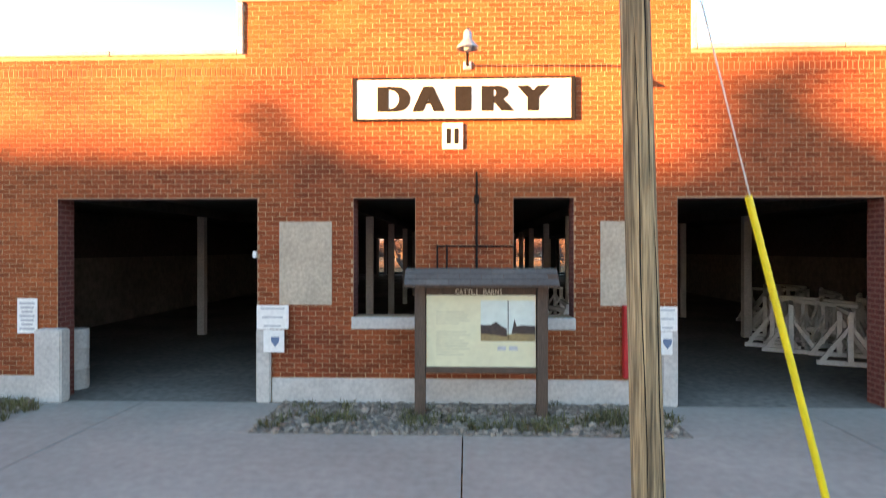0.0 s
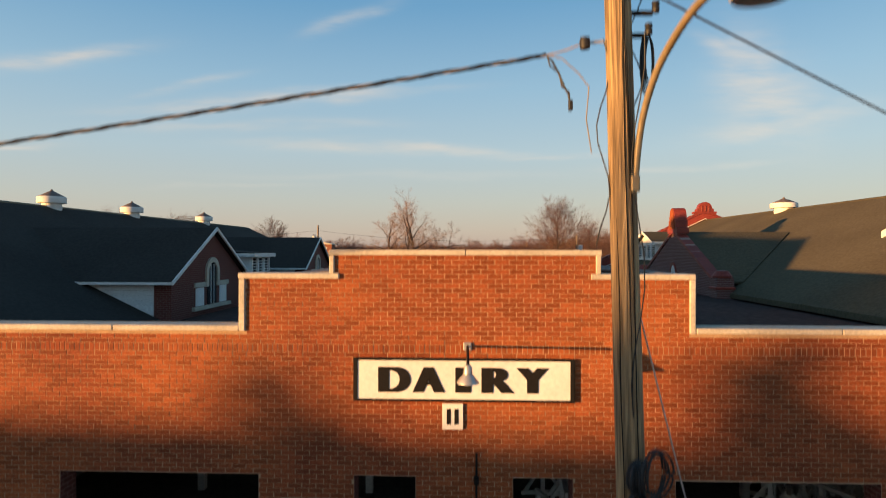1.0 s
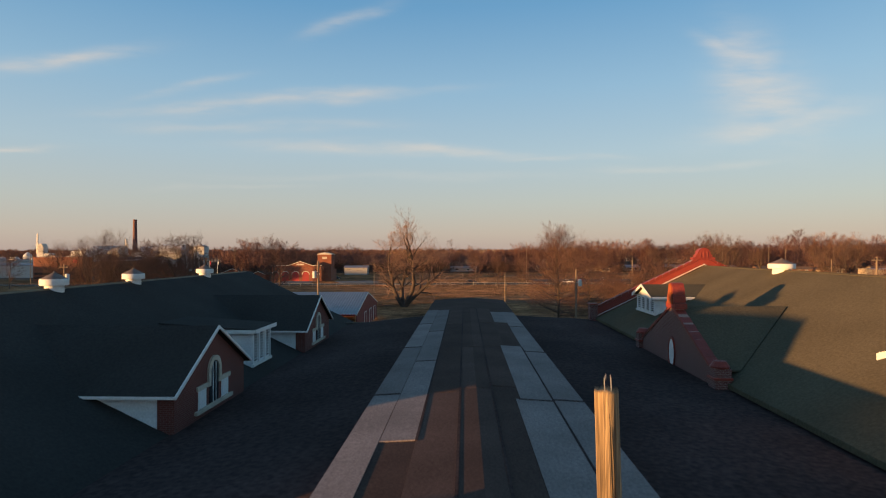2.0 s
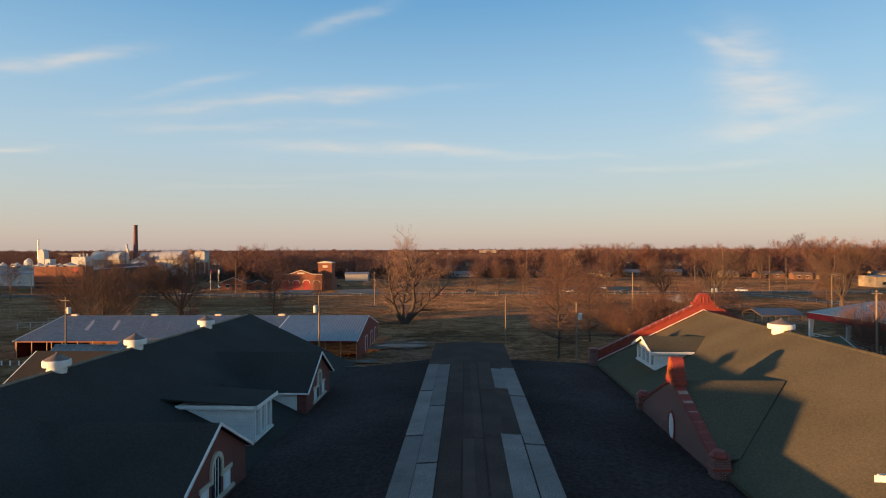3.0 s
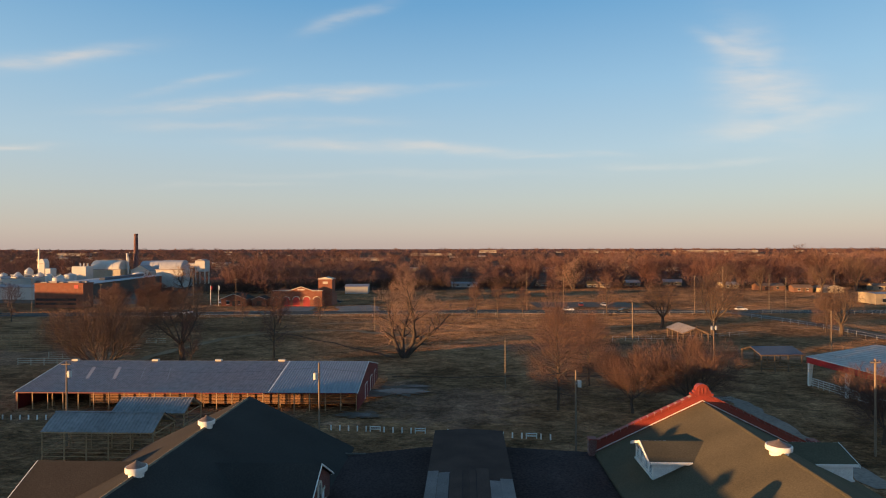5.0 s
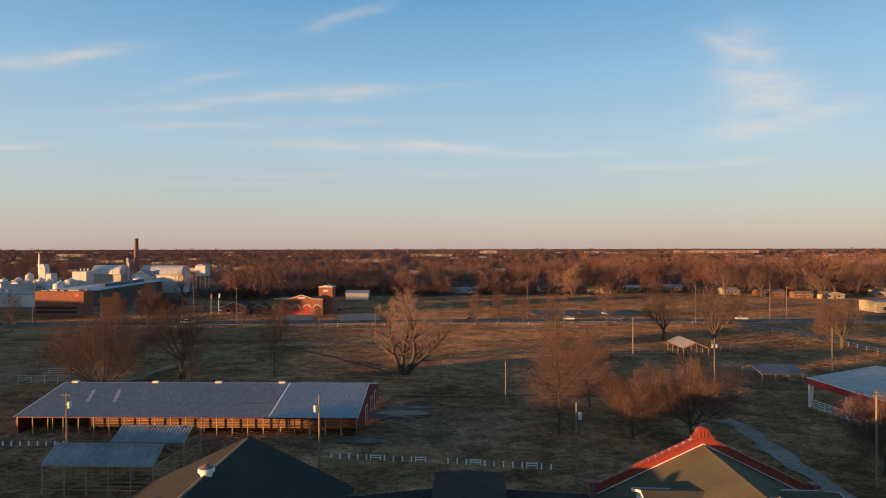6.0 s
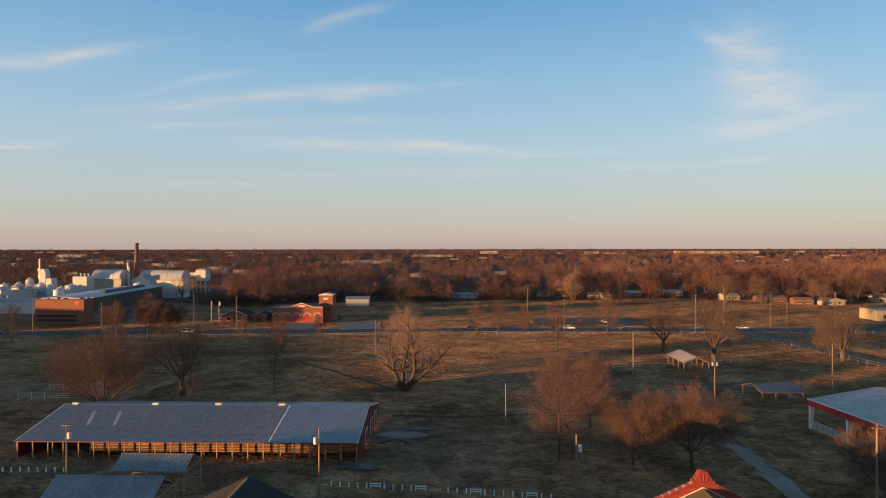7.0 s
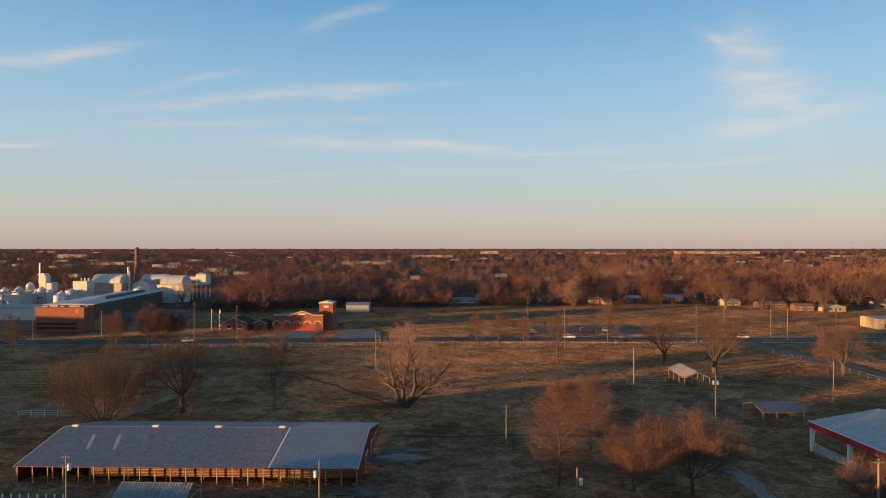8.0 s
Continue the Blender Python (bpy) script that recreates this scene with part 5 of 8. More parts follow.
def woods():
    rnd = np.random.RandomState(4)
    tall = ((18, 0.20, (60, 26), (0.22, 0.30, 0.16), 0.05), (8, 0.15, (42, 30), (0.5, 0.46, 0.34), 0.05), (3, 0.3, (28, 22), (0.85, 0.8, 0.7), 0.10))
    wide = ((6, 0.25, (50, 30), (0.44, 0.44, 0.28), 0.05), (7, 0.2, (42, 30), (0.5, 0.46, 0.36), 0.05), (3, 0.3, (28, 22), (0.85, 0.8, 0.7), 0.10))
    kinds = [unit_tree(100 + k, tall, 1.15, thick=0.012, crook=0.07) if k % 2 else unit_tree(100 + k, wide, 1.15, leaders=3, spread=0.5, stem=0.28, thick=0.014, crook=0.1) for k in range(8)]
    spots = []

    def grove(x, y):
        """Stands of taller and lower trees."""
        return 1.0 + 0.55 * noise.noise(Vector((x * 0.022, y * 0.03, 1.7))) + 0.2 * noise.noise(Vector((x * 0.09, y * 0.09, 4.1)))

    # edge of the woods behind the fields, then scattered to the horizon
    for x in np.arange(-330, 520, 4.4):
        edge = woods_edge(x)
        big = float(np.interp(x, [-60, 60, 140], [1.0, 1.1, 1.38]))
        for row in range(6):
            if rnd.rand() < 0.14:
                continue
            spots.append((x + rnd.normal(0, 3.0), edge + row * 9 + rnd.normal(0, 5), (rnd.uniform(9, 14.5) if row else rnd.uniform(5, 11)) * big))
    for _ in range(5600):
        y = 440 * (3900 / 440) ** (rnd.uniform(0, 1) ** 1.1)
        x = rnd.uniform(-0.95, 0.95) * y
        spots.append((x, y, rnd.uniform(8.5, 13.5) * (1 + 0.12 * (y > 1500)) * (1.3 if x > 0.2 * y and y < 700 else 1.0)))
    for _ in range(300):
        spots.append((rnd.uniform(-470, -130), rnd.uniform(300, 420), rnd.uniform(6, 11)))
    homes = ((-1.0, 397, 10), (52, 408, 4), (83, 396, 4), (113, 412, 4), (143, 420, 7), (166, 386, 7), (184, 371, 10))      # clearings with a view to the houses
    tints = [[] for _ in WOOD_TINTS]
    for x, y, h in spots:
        if any(340 < y < b + 6 and abs(x * b / y - a) < w for a, b, w in homes):
            continue
        if any(b - 130 - 0.05 * b < y < b + 8 and abs(x * b / y - a) < w + 3 for a, b, w in FAR_HOMES):
            continue
        if -1.5 < x / y < -0.41 and 230 < y < 450:
            continue
        if -0.30 < x / y < -0.22 and y < 350 or (-75 < x < -55 and y < 360):
            continue
        h *= max(0.5, grove(x, y)) if y < 1500 else max(0.55, grove(x * 0.3, y * 0.3))
        v = kinds[rnd.randint(8)]
        a = rnd.uniform(0, 6.28)
        grow = 1.0
        if y > 520:
            v = v[rnd.rand(len(v)) < (0.42 if y < 800 else 0.26 if y < 1300 else 0.10)]
            grow = 1.7 if y < 800 else 2.4 if y < 1300 else 4.0
            mid = v.mean(1, keepdims=True)
            v = mid + (v - mid) * grow
        v = v.reshape(-1, 3)
        broad = 1.25 if y < 520 else 1.4 if y < 1300 else 2.2
        c, s = math.cos(a) * broad, math.sin(a) * broad
        P = np.stack([v[:, 0] * c - v[:, 1] * s, v[:, 0] * s + v[:, 1] * c, v[:, 2]], 1) * h
        P += (x, y, ground_z(y) - 0.1)
        k = 0.5 + 0.55 * noise.noise(Vector((x * 0.012, y * 0.012, 7.7))) + rnd.normal(0, 0.22)
        tints[int(np.clip(k, 0, 0.999) * len(tints))].append(P)
    for P, (m, lab) in zip(tints, WOOD_TINTS):
        sliver_mesh("woods", np.concatenate(P), m, lab, "trees")


def undergrowth():
    """Dense scrub added along the foot of the woods, coloured dark for the shade there: low clumps of fine shoots."""
    rnd = np.random.RandomState(15)
    bush = ((5, 0.1, (40, 26), (0.5, 0.46, 0.34), 0.03), (3, 0.2, (36, 28), (0.5, 0.5, 0.45), 0.0))
    kinds = [unit_tree(300 + k, bush, 3.0, leaders=6, spread=1.2, thick=0.02, crook=0.1) for k in range(4)]
    V = []
    for x in np.arange(-150, 330, 2.2):
        edge = woods_edge(x)
        for row in range(5):
            keep = 0.75 if x < 40 else 0.45
            if rnd.rand() > keep or (-76 < x < -50 and row < 2) or -11 < x < 9 or min(abs(x - a) for a in (52, 83, 113, 143, 166, 184)) < 5:
                continue
            cx, cy = x + rnd.normal(0, 1.5), edge - 3 + row * 8 + rnd.normal(0, 2.5)
            h = rnd.uniform(2.5, 6.0) * (1.3 if x < 40 else 0.8)
            v = kinds[rnd.randint(4)].reshape(-1, 3)
            a = rnd.uniform(0, 6.28)
            c, s = math.cos(a), math.sin(a)
            V.append(np.stack([v[:, 0] * c - v[:, 1] * s, v[:, 0] * s + v[:, 1] * c, v[:, 2]], 1) * h + (cx, cy, ground_z(cy) - 0.1))
    sliver_mesh("undergrowth", np.concatenate(V), M_SCRUB, "added scrub coloured dark for shade along the woods", "shrubs")


# scrub colour is kept dark to carry the shade under the trees
M_SCRUB = mat("scrub_with_painted_shade", (0.100, 0.064, 0.050), 0.3, 0.05, 0.6, 1.0, 0.0, pieces=0.2, other=(0.072, 0.046, 0.034), gloss=0.02)
WOOD_TINTS = [(mat("woods_" + n, c, 0.22, 0.02, 0.3, 1.0, 0.0, pieces=0.15, gloss=0.02), lab) for n, c, lab in (
    ("umber", (0.105, 0.063, 0.055), "dark umber bare winter woods"), ("russet", (0.155, 0.080, 0.066), "bare russet winter woods out to the horizon"),
    ("mauve", (0.165, 0.098, 0.088), "bare mauve-brown winter woods out to the horizon"), ("tan", (0.205, 0.125, 0.095), "pale tan bare winter trees among the woods"))]
woods()
undergrowth()


# ---- dry grass on the field ----
def dry_grass():
    rnd = np.random.RandomState(21)
    n = 420000
    y = 72.0 * (330.0 / 72.0) ** rnd.rand(n)
    x = (rnd.rand(n) * 1.9 - 0.98) * y
    keep = np.ones(n, bool)
    road = np.interp(x, [-420, -160, -9, 100, 420], [222, 222.5, 237, 240, 243])
    keep &= np.abs(y - road) > 6.9
    keep &= ~((x > -68.5) & (x < -16) & (y > 87) & (y < 111))
    keep &= ~((x > 60) & (x < 90) & (y < 108))
    keep &= ~((np.abs(x + 70) < 12) & (y > 238) & (y < 275)) & ~((x < -130) & (y > 240)) & ~((x > 30) & (x < 78) & (y > 255) & (y < 284))
    clump = np.array([noise.noise(Vector((a * 0.07, b * 0.12, 5.0))) + 0.6 * noise.noise(Vector((a * 0.3, b * 0.3, 2.0))) for a, b in zip(x, y)])
    keep &= clump > rnd.normal(-0.15, 0.25, n)
    x, y, clump = x[keep], y[keep], clump[keep]
    n = len(x)
    gz = np.interp(y, [12, 60, 89, 150, 260, 500], [0, -1.5, -1.9, -2.2, -2.6, -3]) - 0.1
    swell = np.array([0.22 * noise.noise(Vector((a * 0.03, b * 0.05, 0.3))) * min(1, max(0, (b - 70) / 30)) for a, b in zip(x, y)])
    size = rnd.uniform(0.6, 1.4, n) * (0.4 + y / 300.0)
    a = rnd.rand(n) * math.pi
    w, h = 0.07 * size, (0.085 + 0.05 * clump) * size
    dx, dy = np.cos(a) * w, np.sin(a) * w
    lx, ly = rnd.normal(0, 0.05, n) * size, rnd.normal(0, 0.05, n) * size
    z = gz + swell
    V = np.stack([np.stack([x - dx, y - dy, z], 1), np.stack([x + dx, y + dy, z], 1), np.stack([x + lx, y + ly, z + h], 1)], 1).reshape(-1, 3)
    me = bpy.data.meshes.new("dry_grass")
    me.vertices.add(len(V))
    me.vertices.foreach_set("co", V.ravel())
    me.loops.add(len(V))
    me.loops.foreach_set("vertex_index", np.arange(len(V), dtype=np.int32))
    me.polygons.add(n)
    me.polygons.foreach_set("loop_start", np.arange(0, 3 * n, 3, dtype=np.int32))
    me.update(calc_edges=True)
    me.materials.append(M_STRAW)
    tagged(new("dry_grass", me), "tufts of straw-coloured winter grass on the field", "grass", kind="stuff")


dry_grass()

# ---- road, tracks and open ground ----
strip("road", [(-420, 222), (-160, 222.5), (-9, 237), (100, 240), (420, 243)], 12.5, M_ASPHALT, "dark asphalt road crossing behind the field", ragged=0.0)
for _dy in (-5.7, 5.5):
    strip("road_edge_line", [(-420, 222 + _dy), (-160, 222.5 + _dy), (-9, 237 + _dy), (100, 240 + _dy), (420, 243 + _dy)], 0.32, M_STONE, "worn white painted road edge line", 0.045, ragged=0.0)
strip("road_centre_line", [(-420, 222), (-160, 222.5), (-9, 237), (100, 240), (420, 243)], 0.25, M_FADEDYELLOW, "faded yellow road centre line", 0.045, ragged=0.0)
strip("side_road", [(103, 238), (107, 224), (112, 206), (115, 190), (115.8, 172), (119, 145), (127, 112)], 7.6, M_GRAVELROAD, "grey gravel side road", 0.04)
strip("track", [(-74.5, 118), (-72.6, 123.2), (-70.8, 142.5), (-66.8, 161.2), (-58.9, 172.2), (-46.4, 180.3), (-32.8, 178.2), (-20.2, 169.7), (-8, 164)], 2.4, M_DIRT, "pale dirt track across the grass", 0.03, "track", 1.5, ragged=0.9)
strip("gravel_drive", [(41.8, 60), (42.0, 72.1), (42.5, 81.7), (42.9, 94.2), (42.4, 99)], 2.8, M_PALELOT, "narrow grey gravel drive", 0.03, "track", 0.8, ragged=0.8)
strip("track", [(-48, 196), (-20, 208), (12, 214), (60, 216)], 2.4, M_DIRT, "pale worn track across the grass", 0.02, "track", ragged=0.9)
strip("track", [(-30, 175), (0, 181), (36, 186), (58, 196)], 1.8, M_DIRT, "pale worn track across the grass", 0.02, "track", ragged=0.9)
# the ditch's shadow is painted as a flat dark strip
strip("ditch", [(-62, 184), (-53.2, 172.4), (-47, 167.5), (-40.2, 160.1), (-34, 154.5), (-29.8, 148.8), (-21.8, 140.5), (-15.9, 133.1)], 0.8, M_FLOOR, "dark strip painted for the shadow in a drainage ditch", 0.015, "ditch", 2.0, ragged=1.6)
strip("ditch", [(-14, 113), (-2, 112.4), (10, 114.5), (22, 114.2), (34, 116.5)], 0.8, M_FLOOR, "dark line through the grass", 0.015, "ditch", 2.0, ragged=1.6)
M_PUDDLE = mat("wet_mud", (0.085, 0.072, 0.062), 0.2, 0.5, 6, 0.42, 0.1, 0.004)
M_MUD = mat("dark_mud", (0.135, 0.088, 0.060), 0.3, 0.6, 5, 0.9, 0.4, 0.02)


def pool(name, x, y, rx, ry, seed, material, label, lift):
    """A flat patch with a ragged shore, laid on the ground."""
    verts, k = [(x, y, ground_z(y) + lift)], 90
    for i in range(k):
        a = 2 * math.pi * i / k
        q = 1 + 0.5 * noise.noise(Vector((math.cos(a) * 1.1 + seed, math.sin(a) * 1.1, 0.5))) + 0.45 * noise.noise(Vector((math.cos(a) * 4.3 + seed, math.sin(a) * 4.3, 2.5))) + 0.3 * noise.noise(Vector((math.cos(a) * 11 + seed, math.sin(a) * 11, 4.5)))
        px, py = x + rx * q * math.cos(a), y + ry * q * math.sin(a)
        verts.append((px, py, ground_z(py) + lift))
    tagged(new(name, from_arrays(name, verts, [(0, 1 + i, 1 + (i + 1) % k) for i in range(k)], material, True)), label, "puddle", kind="structure")


for _k, (_x, _y, _rx, _ry) in enumerate(((-11.0, 100.5, 4.6, 3.4), (-14.8, 85.8, 2.6, 1.6), (-8.2, 104.5, 2.2, 1.4))):
    pool("mud_patch", _x, _y, _rx * 1.15, _ry * 1.1, _k * 3.1, M_MUD, "dark wet mud round a puddle", 0.10)
    pool("puddle", _x - 0.3, _y, _rx * 0.8, _ry * 0.55, _k * 5.7 + 1, M_PUDDLE, "shallow grey puddle on bare mud", 0.13)
strip("station_drive", [(-70, 238), (-71, 258)], 14, M_PALELOT, "pale concrete apron before the fire station", 0.05, ragged=0.05)
strip("station_drive", [(-42, 238), (-47, 256), (-50, 262)], 17, M_PALELOT, "pale gravel parking place", 0.05, ragged=0.3)
strip("car_park", [(30, 268), (75, 270)], 24, M_GRAVELROAD, "grey gravel car park beyond the road", 0.05, ragged=0.15)
strip("woods_floor", [(-460, 395), (-60, 440), (120, 470), (560, 500)], 150, M_FLOOR, "dark leaf litter under the bare woods", 0.08, "ground", 20.0, 0.2)
strip("woods_floor", [(-2600, 1700), (2600, 1700)], 2300, M_FLOOR, "dark leaf litter under the far woods", 0.12, "ground", 120.0, 0.0)
strip("works_yard", [(-420, 330), (-150, 300)], 70, M_GRAVELROAD, "grey paved yard of the works", 0.06, "yard", 10.0, 0.1)

# concrete apron in slabs
apron = thing("apron", pose(0, 0, 0), "worn grey concrete apron before the wall", "pavement", kind="structure")
for i in range(-5, 5):
    for y0, y1 in ((-14, -5.6), (-5.58, -0.1), (-0.08, 4.4), (4.42, 8.47)):
        x0 = -0.04 + 4.6 * i
        y2 = 7.06 if y1 > 8 and -1 <= i <= 0 else y1
        if y1 > 8 and i in (-2,):
            part("slab", box(B(), x0 + 0.008, x0 + 4.592, y0, y2, -0.12, 0.0), M_CONC, apron)
            continue
        part("slab", box(B(), x0 + 0.008, x0 + 4.592, y0, y2, -0.12, 0.0), M_CONC, apron)
part("slab", box(B(), 2.66, 4.552, 7.07, 8.47, -0.12, 0.0), M_CONC, apron)
part("slab", box(B(), -4.632, -2.62, 7.07, 8.47, -0.12, 0.0), M_CONC, apron)


def stones(name, x0, x1, y0, y1, count, seed, label):
    """A bed of loose stones."""
    rnd = random.Random(seed)
    verts, faces = [], []
    ico = bmesh.new()
    bmesh.ops.create_icosphere(ico, subdivisions=1, radius=1.0)
    pv, pf = [v.co.copy() for v in ico.verts], [[v.index for v in f.verts] for f in ico.faces]
    ico.free()
    for _ in range(count):
        r = rnd.uniform(0.012, 0.042) * (1.6 if rnd.random() < 0.12 else 1)
        p = Vector((rnd.uniform(x0, x1), rnd.uniform(y0, y1), 0.02))
        o = len(verts)
        k = (rnd.uniform(0.8, 1.4), rnd.uniform(0.8, 1.3), rnd.uniform(0.5, 0.9))
        verts += [p + Vector((v.x * k[0], v.y * k[1], v.z * k[2])) * r * rnd.uniform(0.8, 1.15) for v in pv]
        faces += [[i + o for i in f] for f in pf]
    tagged(new(name, from_arrays(name, verts, faces, M_PEBBLE)), label, "gravel", kind="stuff")


def weeds(name, spots, seed, label):
    """Tufts of low grass and weeds: curved blades fanning out."""
    rnd = random.Random(seed)
    verts, faces = [], []
    for x, y, r, n in spots:
        for _ in range(n):
            a = rnd.uniform(0, 6.28)
            q = math.sqrt(rnd.random()) * r
            p = Vector((x + q * 1.6 * math.cos(a), y + q * math.sin(a), 0.0))
            d = Vector((rnd.gauss(0, 0.6), rnd.gauss(0, 0.6), 1)).normalized()
            ln = rnd.uniform(0.06, 0.17)
            u = Vector((-d.y, d.x, 0)).normalized() * rnd.uniform(0.004, 0.009) if abs(d.z) < 0.999 else Vector((0.006, 0, 0))
            o = len(verts)
            m = p + d * ln * 0.6
            e = p + d * ln + Vector((d.x, d.y, -0.3)) * ln * 0.3
            verts += [p - u, p + u, m + u * 0.8, m - u * 0.8, e]
            faces += [(o, o + 1, o + 2, o + 3), (o + 3, o + 2, o + 4)]
    tagged(new(name, from_arrays(name, verts, faces, M_WEED)), label, "weeds", kind="stuff")


M_PEBBLE = mat("pebbles", (0.27, 0.215, 0.165), 0.25, 2, 30, 0.9, 0.2, pieces=0.4)
M_WEED = mat("weeds", (0.135, 0.115, 0.045), 0.3, 2, 20, 0.9, 0.0, pieces=0.35)
M_SOIL = mat("stony_soil", (0.20, 0.16, 0.125), 0.3, 1.5, 16, 1.0, 0.8, 0.02)
solid("gravel_bed", bevelled(box(B(), -2.61, 2.65, 7.07, 8.48, -0.1, 0.012), 0.006), M_SOIL, "stony soil strip along the wall foot", "ground", "structure")
solid("gravel_bed", bevelled(box(B(), -9.4, -6.1, 7.10, 8.48, -0.1, 0.010), 0.006), M_SOIL, "stony soil strip along the wall foot", "ground", "structure")
stones("gravel", -2.6, 2.64, 7.05, 8.46, 1500, 3, "loose grey and brown stones along the wall foot")
stones("gravel", -9.3, -6.0, 7.1, 8.46, 500, 4, "loose grey and brown stones beside the doorway")
_r = random.Random(12)
weeds("weeds", [(-1.75, 7.55, 0.16, 130), (-1.55, 7.65, 0.12, 80), (-0.55, 7.5, 0.16, 150), (0.2, 7.35, 0.14, 120), (0.75, 7.35, 0.22, 240), (1.2, 7.5, 0.2, 200), (-0.1, 7.55, 0.1, 70), (1.75, 7.6, 0.2, 240), (2.0, 7.85, 0.22, 260), (2.45, 7.75, 0.18, 220), (2.3, 7.45, 0.15, 130), (-2.45, 7.3, 0.12, 70), (-0.7, 7.95, 0.1, 60)] + [(_r.uniform(-2.5, 2.6), _r.uniform(7.1, 8.4), 0.06, 22) for _ in range(40)], 5, "low green and straw weed tufts among stones")
weeds("weeds", [(-6.25, 7.95, 0.25, 300), (-6.6, 8.1, 0.3, 420), (-7.1, 8.0, 0.3, 420), (-6.7, 7.6, 0.3, 350), (-6.2, 7.45, 0.2, 160), (-7.6, 7.8, 0.4, 400)], 6, "low green weeds beside the concrete guard")

# ---- things on and before the wall ----
SIGN = thing("painted_sign", pose(-0.04, FY - 0.012, 4.325), "white board sign with black letters and black border", "sign")
part("board", box(B(), -1.54, 1.54, -0.03, 0.0, -0.28, 0.28), M_WHITE, SIGN, "white painted board")
for a, b, c, d in ((-1.575, -1.515, -0.31, 0.31), (1.515, 1.575, -0.31, 0.31), (-1.514, 1.514, 0.275, 0.31), (-1.514, 1.514, -0.31, -0.275)):
    part("border", bevelled(box(B(), a, b, -0.042, 0.0, c, d), 0.004), M_BLACKPAINT, SIGN, "black painted border")


def lettering(body, width, height, material, parent, name="letter", bold=0.0, thick=0.006, y=0.0, x=0.0, z=0.0, each=True):
    """Raised letters in the built-in font, each a part, centred on (x, z) in the parent's plane."""
    made = []
    for k, ch in enumerate(body):
        if ch == " ":
            continue
        cu = bpy.data.curves.new("letter", "FONT")
        cu.body, cu.size, cu.extrude = ch, 1.0, 0.0
        ob = bpy.data.objects.new("letter_curve", cu)
        me = bpy.data.meshes.new_from_object(ob)
        bpy.data.objects.remove(ob)
        made.append((k, me))
    cell = width / len(body)
    for k, me in made:
        co = np.zeros(len(me.vertices) * 3)
        me.vertices.foreach_get("co", co)
        co = co.reshape(-1, 3)
        lo, hi = co.min(0), co.max(0)
        w = (hi - lo)[0]
        fit = cell * (0.95 if w > 0.4 else 0.46) / w
        cx = x - width / 2 + cell * (k + 0.5)
        bm = B()
        for i, dx in enumerate((-bold, -bold * 0.4, bold * 0.4, bold) if bold else (0,)):
            one = B()
            one.from_mesh(me)
            for v in one.verts:
                v.co = Vector((cx + (v.co.x - (lo[0] + hi[0]) / 2) * (fit - 2 * bold / w) + dx, y, z + (v.co.y - (lo[1] + hi[1]) / 2) * height / (hi[1] - lo[1])))
            ex = bmesh.ops.extrude_face_region(one, geom=one.faces[:])
            bmesh.ops.translate(one, verts=[g for g in ex["geom"] if isinstance(g, bmesh.types.BMVert)], vec=(0, -thick - 0.0006 * i, 0))
            tmp = bpy.data.meshes.new("stroke")
            one.to_mesh(tmp)
            one.free()
            bm.from_mesh(tmp)
            bpy.data.meshes.remove(tmp)
        bpy.data.meshes.remove(me)
        part(name, bm, material, parent)


lettering("DAIRY", 2.46, 0.36, M_BLACKPAINT, SIGN, bold=0.05, y=-0.031, x=0.0)

plate = thing("number_plate", pose(-0.19, FY - 0.012, 3.80), "small white plate with dark painted marks", "plate")
part("plate", bevelled(box(B(), -0.15, 0.15, -0.02, 0.0, -0.185, 0.185), 0.004), M_WHITE, plate)
for a in (-0.055, 0.055):
    part("bar", box(B(), a - 0.03, a + 0.03, -0.024, -0.02, -0.11, 0.11), M_BLACKPAINT, plate, "dark painted bar")

lamp = thing("wall_lamp", pose(0.02, FY, 4.80), "small galvanised barn lamp on a long pipe arm", "lamp")
part("wall_plate", bevelled(box(B(), -0.06, 0.06, -0.03, 0.0, -0.06, 0.06), 0.01), M_GALV, lamp)
part("arm", tube(B(), [(0, 0, 0), (0, -0.5, 0.03), (0, -1.1, 0.06), (0, -1.30, 0.05), (0, -1.38, 0.0), (0, -1.39, -0.06)], 0.018, 8), M_BLACKPAINT, lamp, "thin dark pipe arm")
part("shade", lathe(B(), [(0.03, 0.05), (0.05, 0.02), (0.055, -0.06), (0.13, -0.15), (0.135, -0.17), (0.12, -0.165), (0.045, -0.07)], 18, 0, -1.39, -0.05), M_GALV, lamp, "cone shade", smooth=True)
part("bulb", lathe(B(), [(0, -0.2), (0.045, -0.18), (0.055, -0.14), (0.04, -0.08), (0, -0.07)], 12, 0, -1.39, -0.05), M_WHITE, lamp, "unlit white bulb", smooth=True)

iron = thing("wall_pipe", pose(0.15, FY, 2.6), "thin dark iron pipe and bracket on the brick wall", "pipe")
part("riser", tube(B(), [(0, -0.04, -0.75), (0, -0.04, 0.69)], 0.016, 8), M_BLACKPAINT, iron)
part("stub", tube(B(), [(0, -0.04, 0.30), (0, -0.16, 0.30)], 0.018, 8), M_BLACKPAINT, iron)
part("collar", tube(B(), [(0, -0.04, 0.24), (0, -0.04, 0.36)], 0.035, 10), M_BLACKPAINT, iron)
part("cross_rail", tube(B(), [(-0.56, -0.05, -0.36), (0.53, -0.05, -0.36)], 0.012, 8), M_BLACKPAINT, iron)
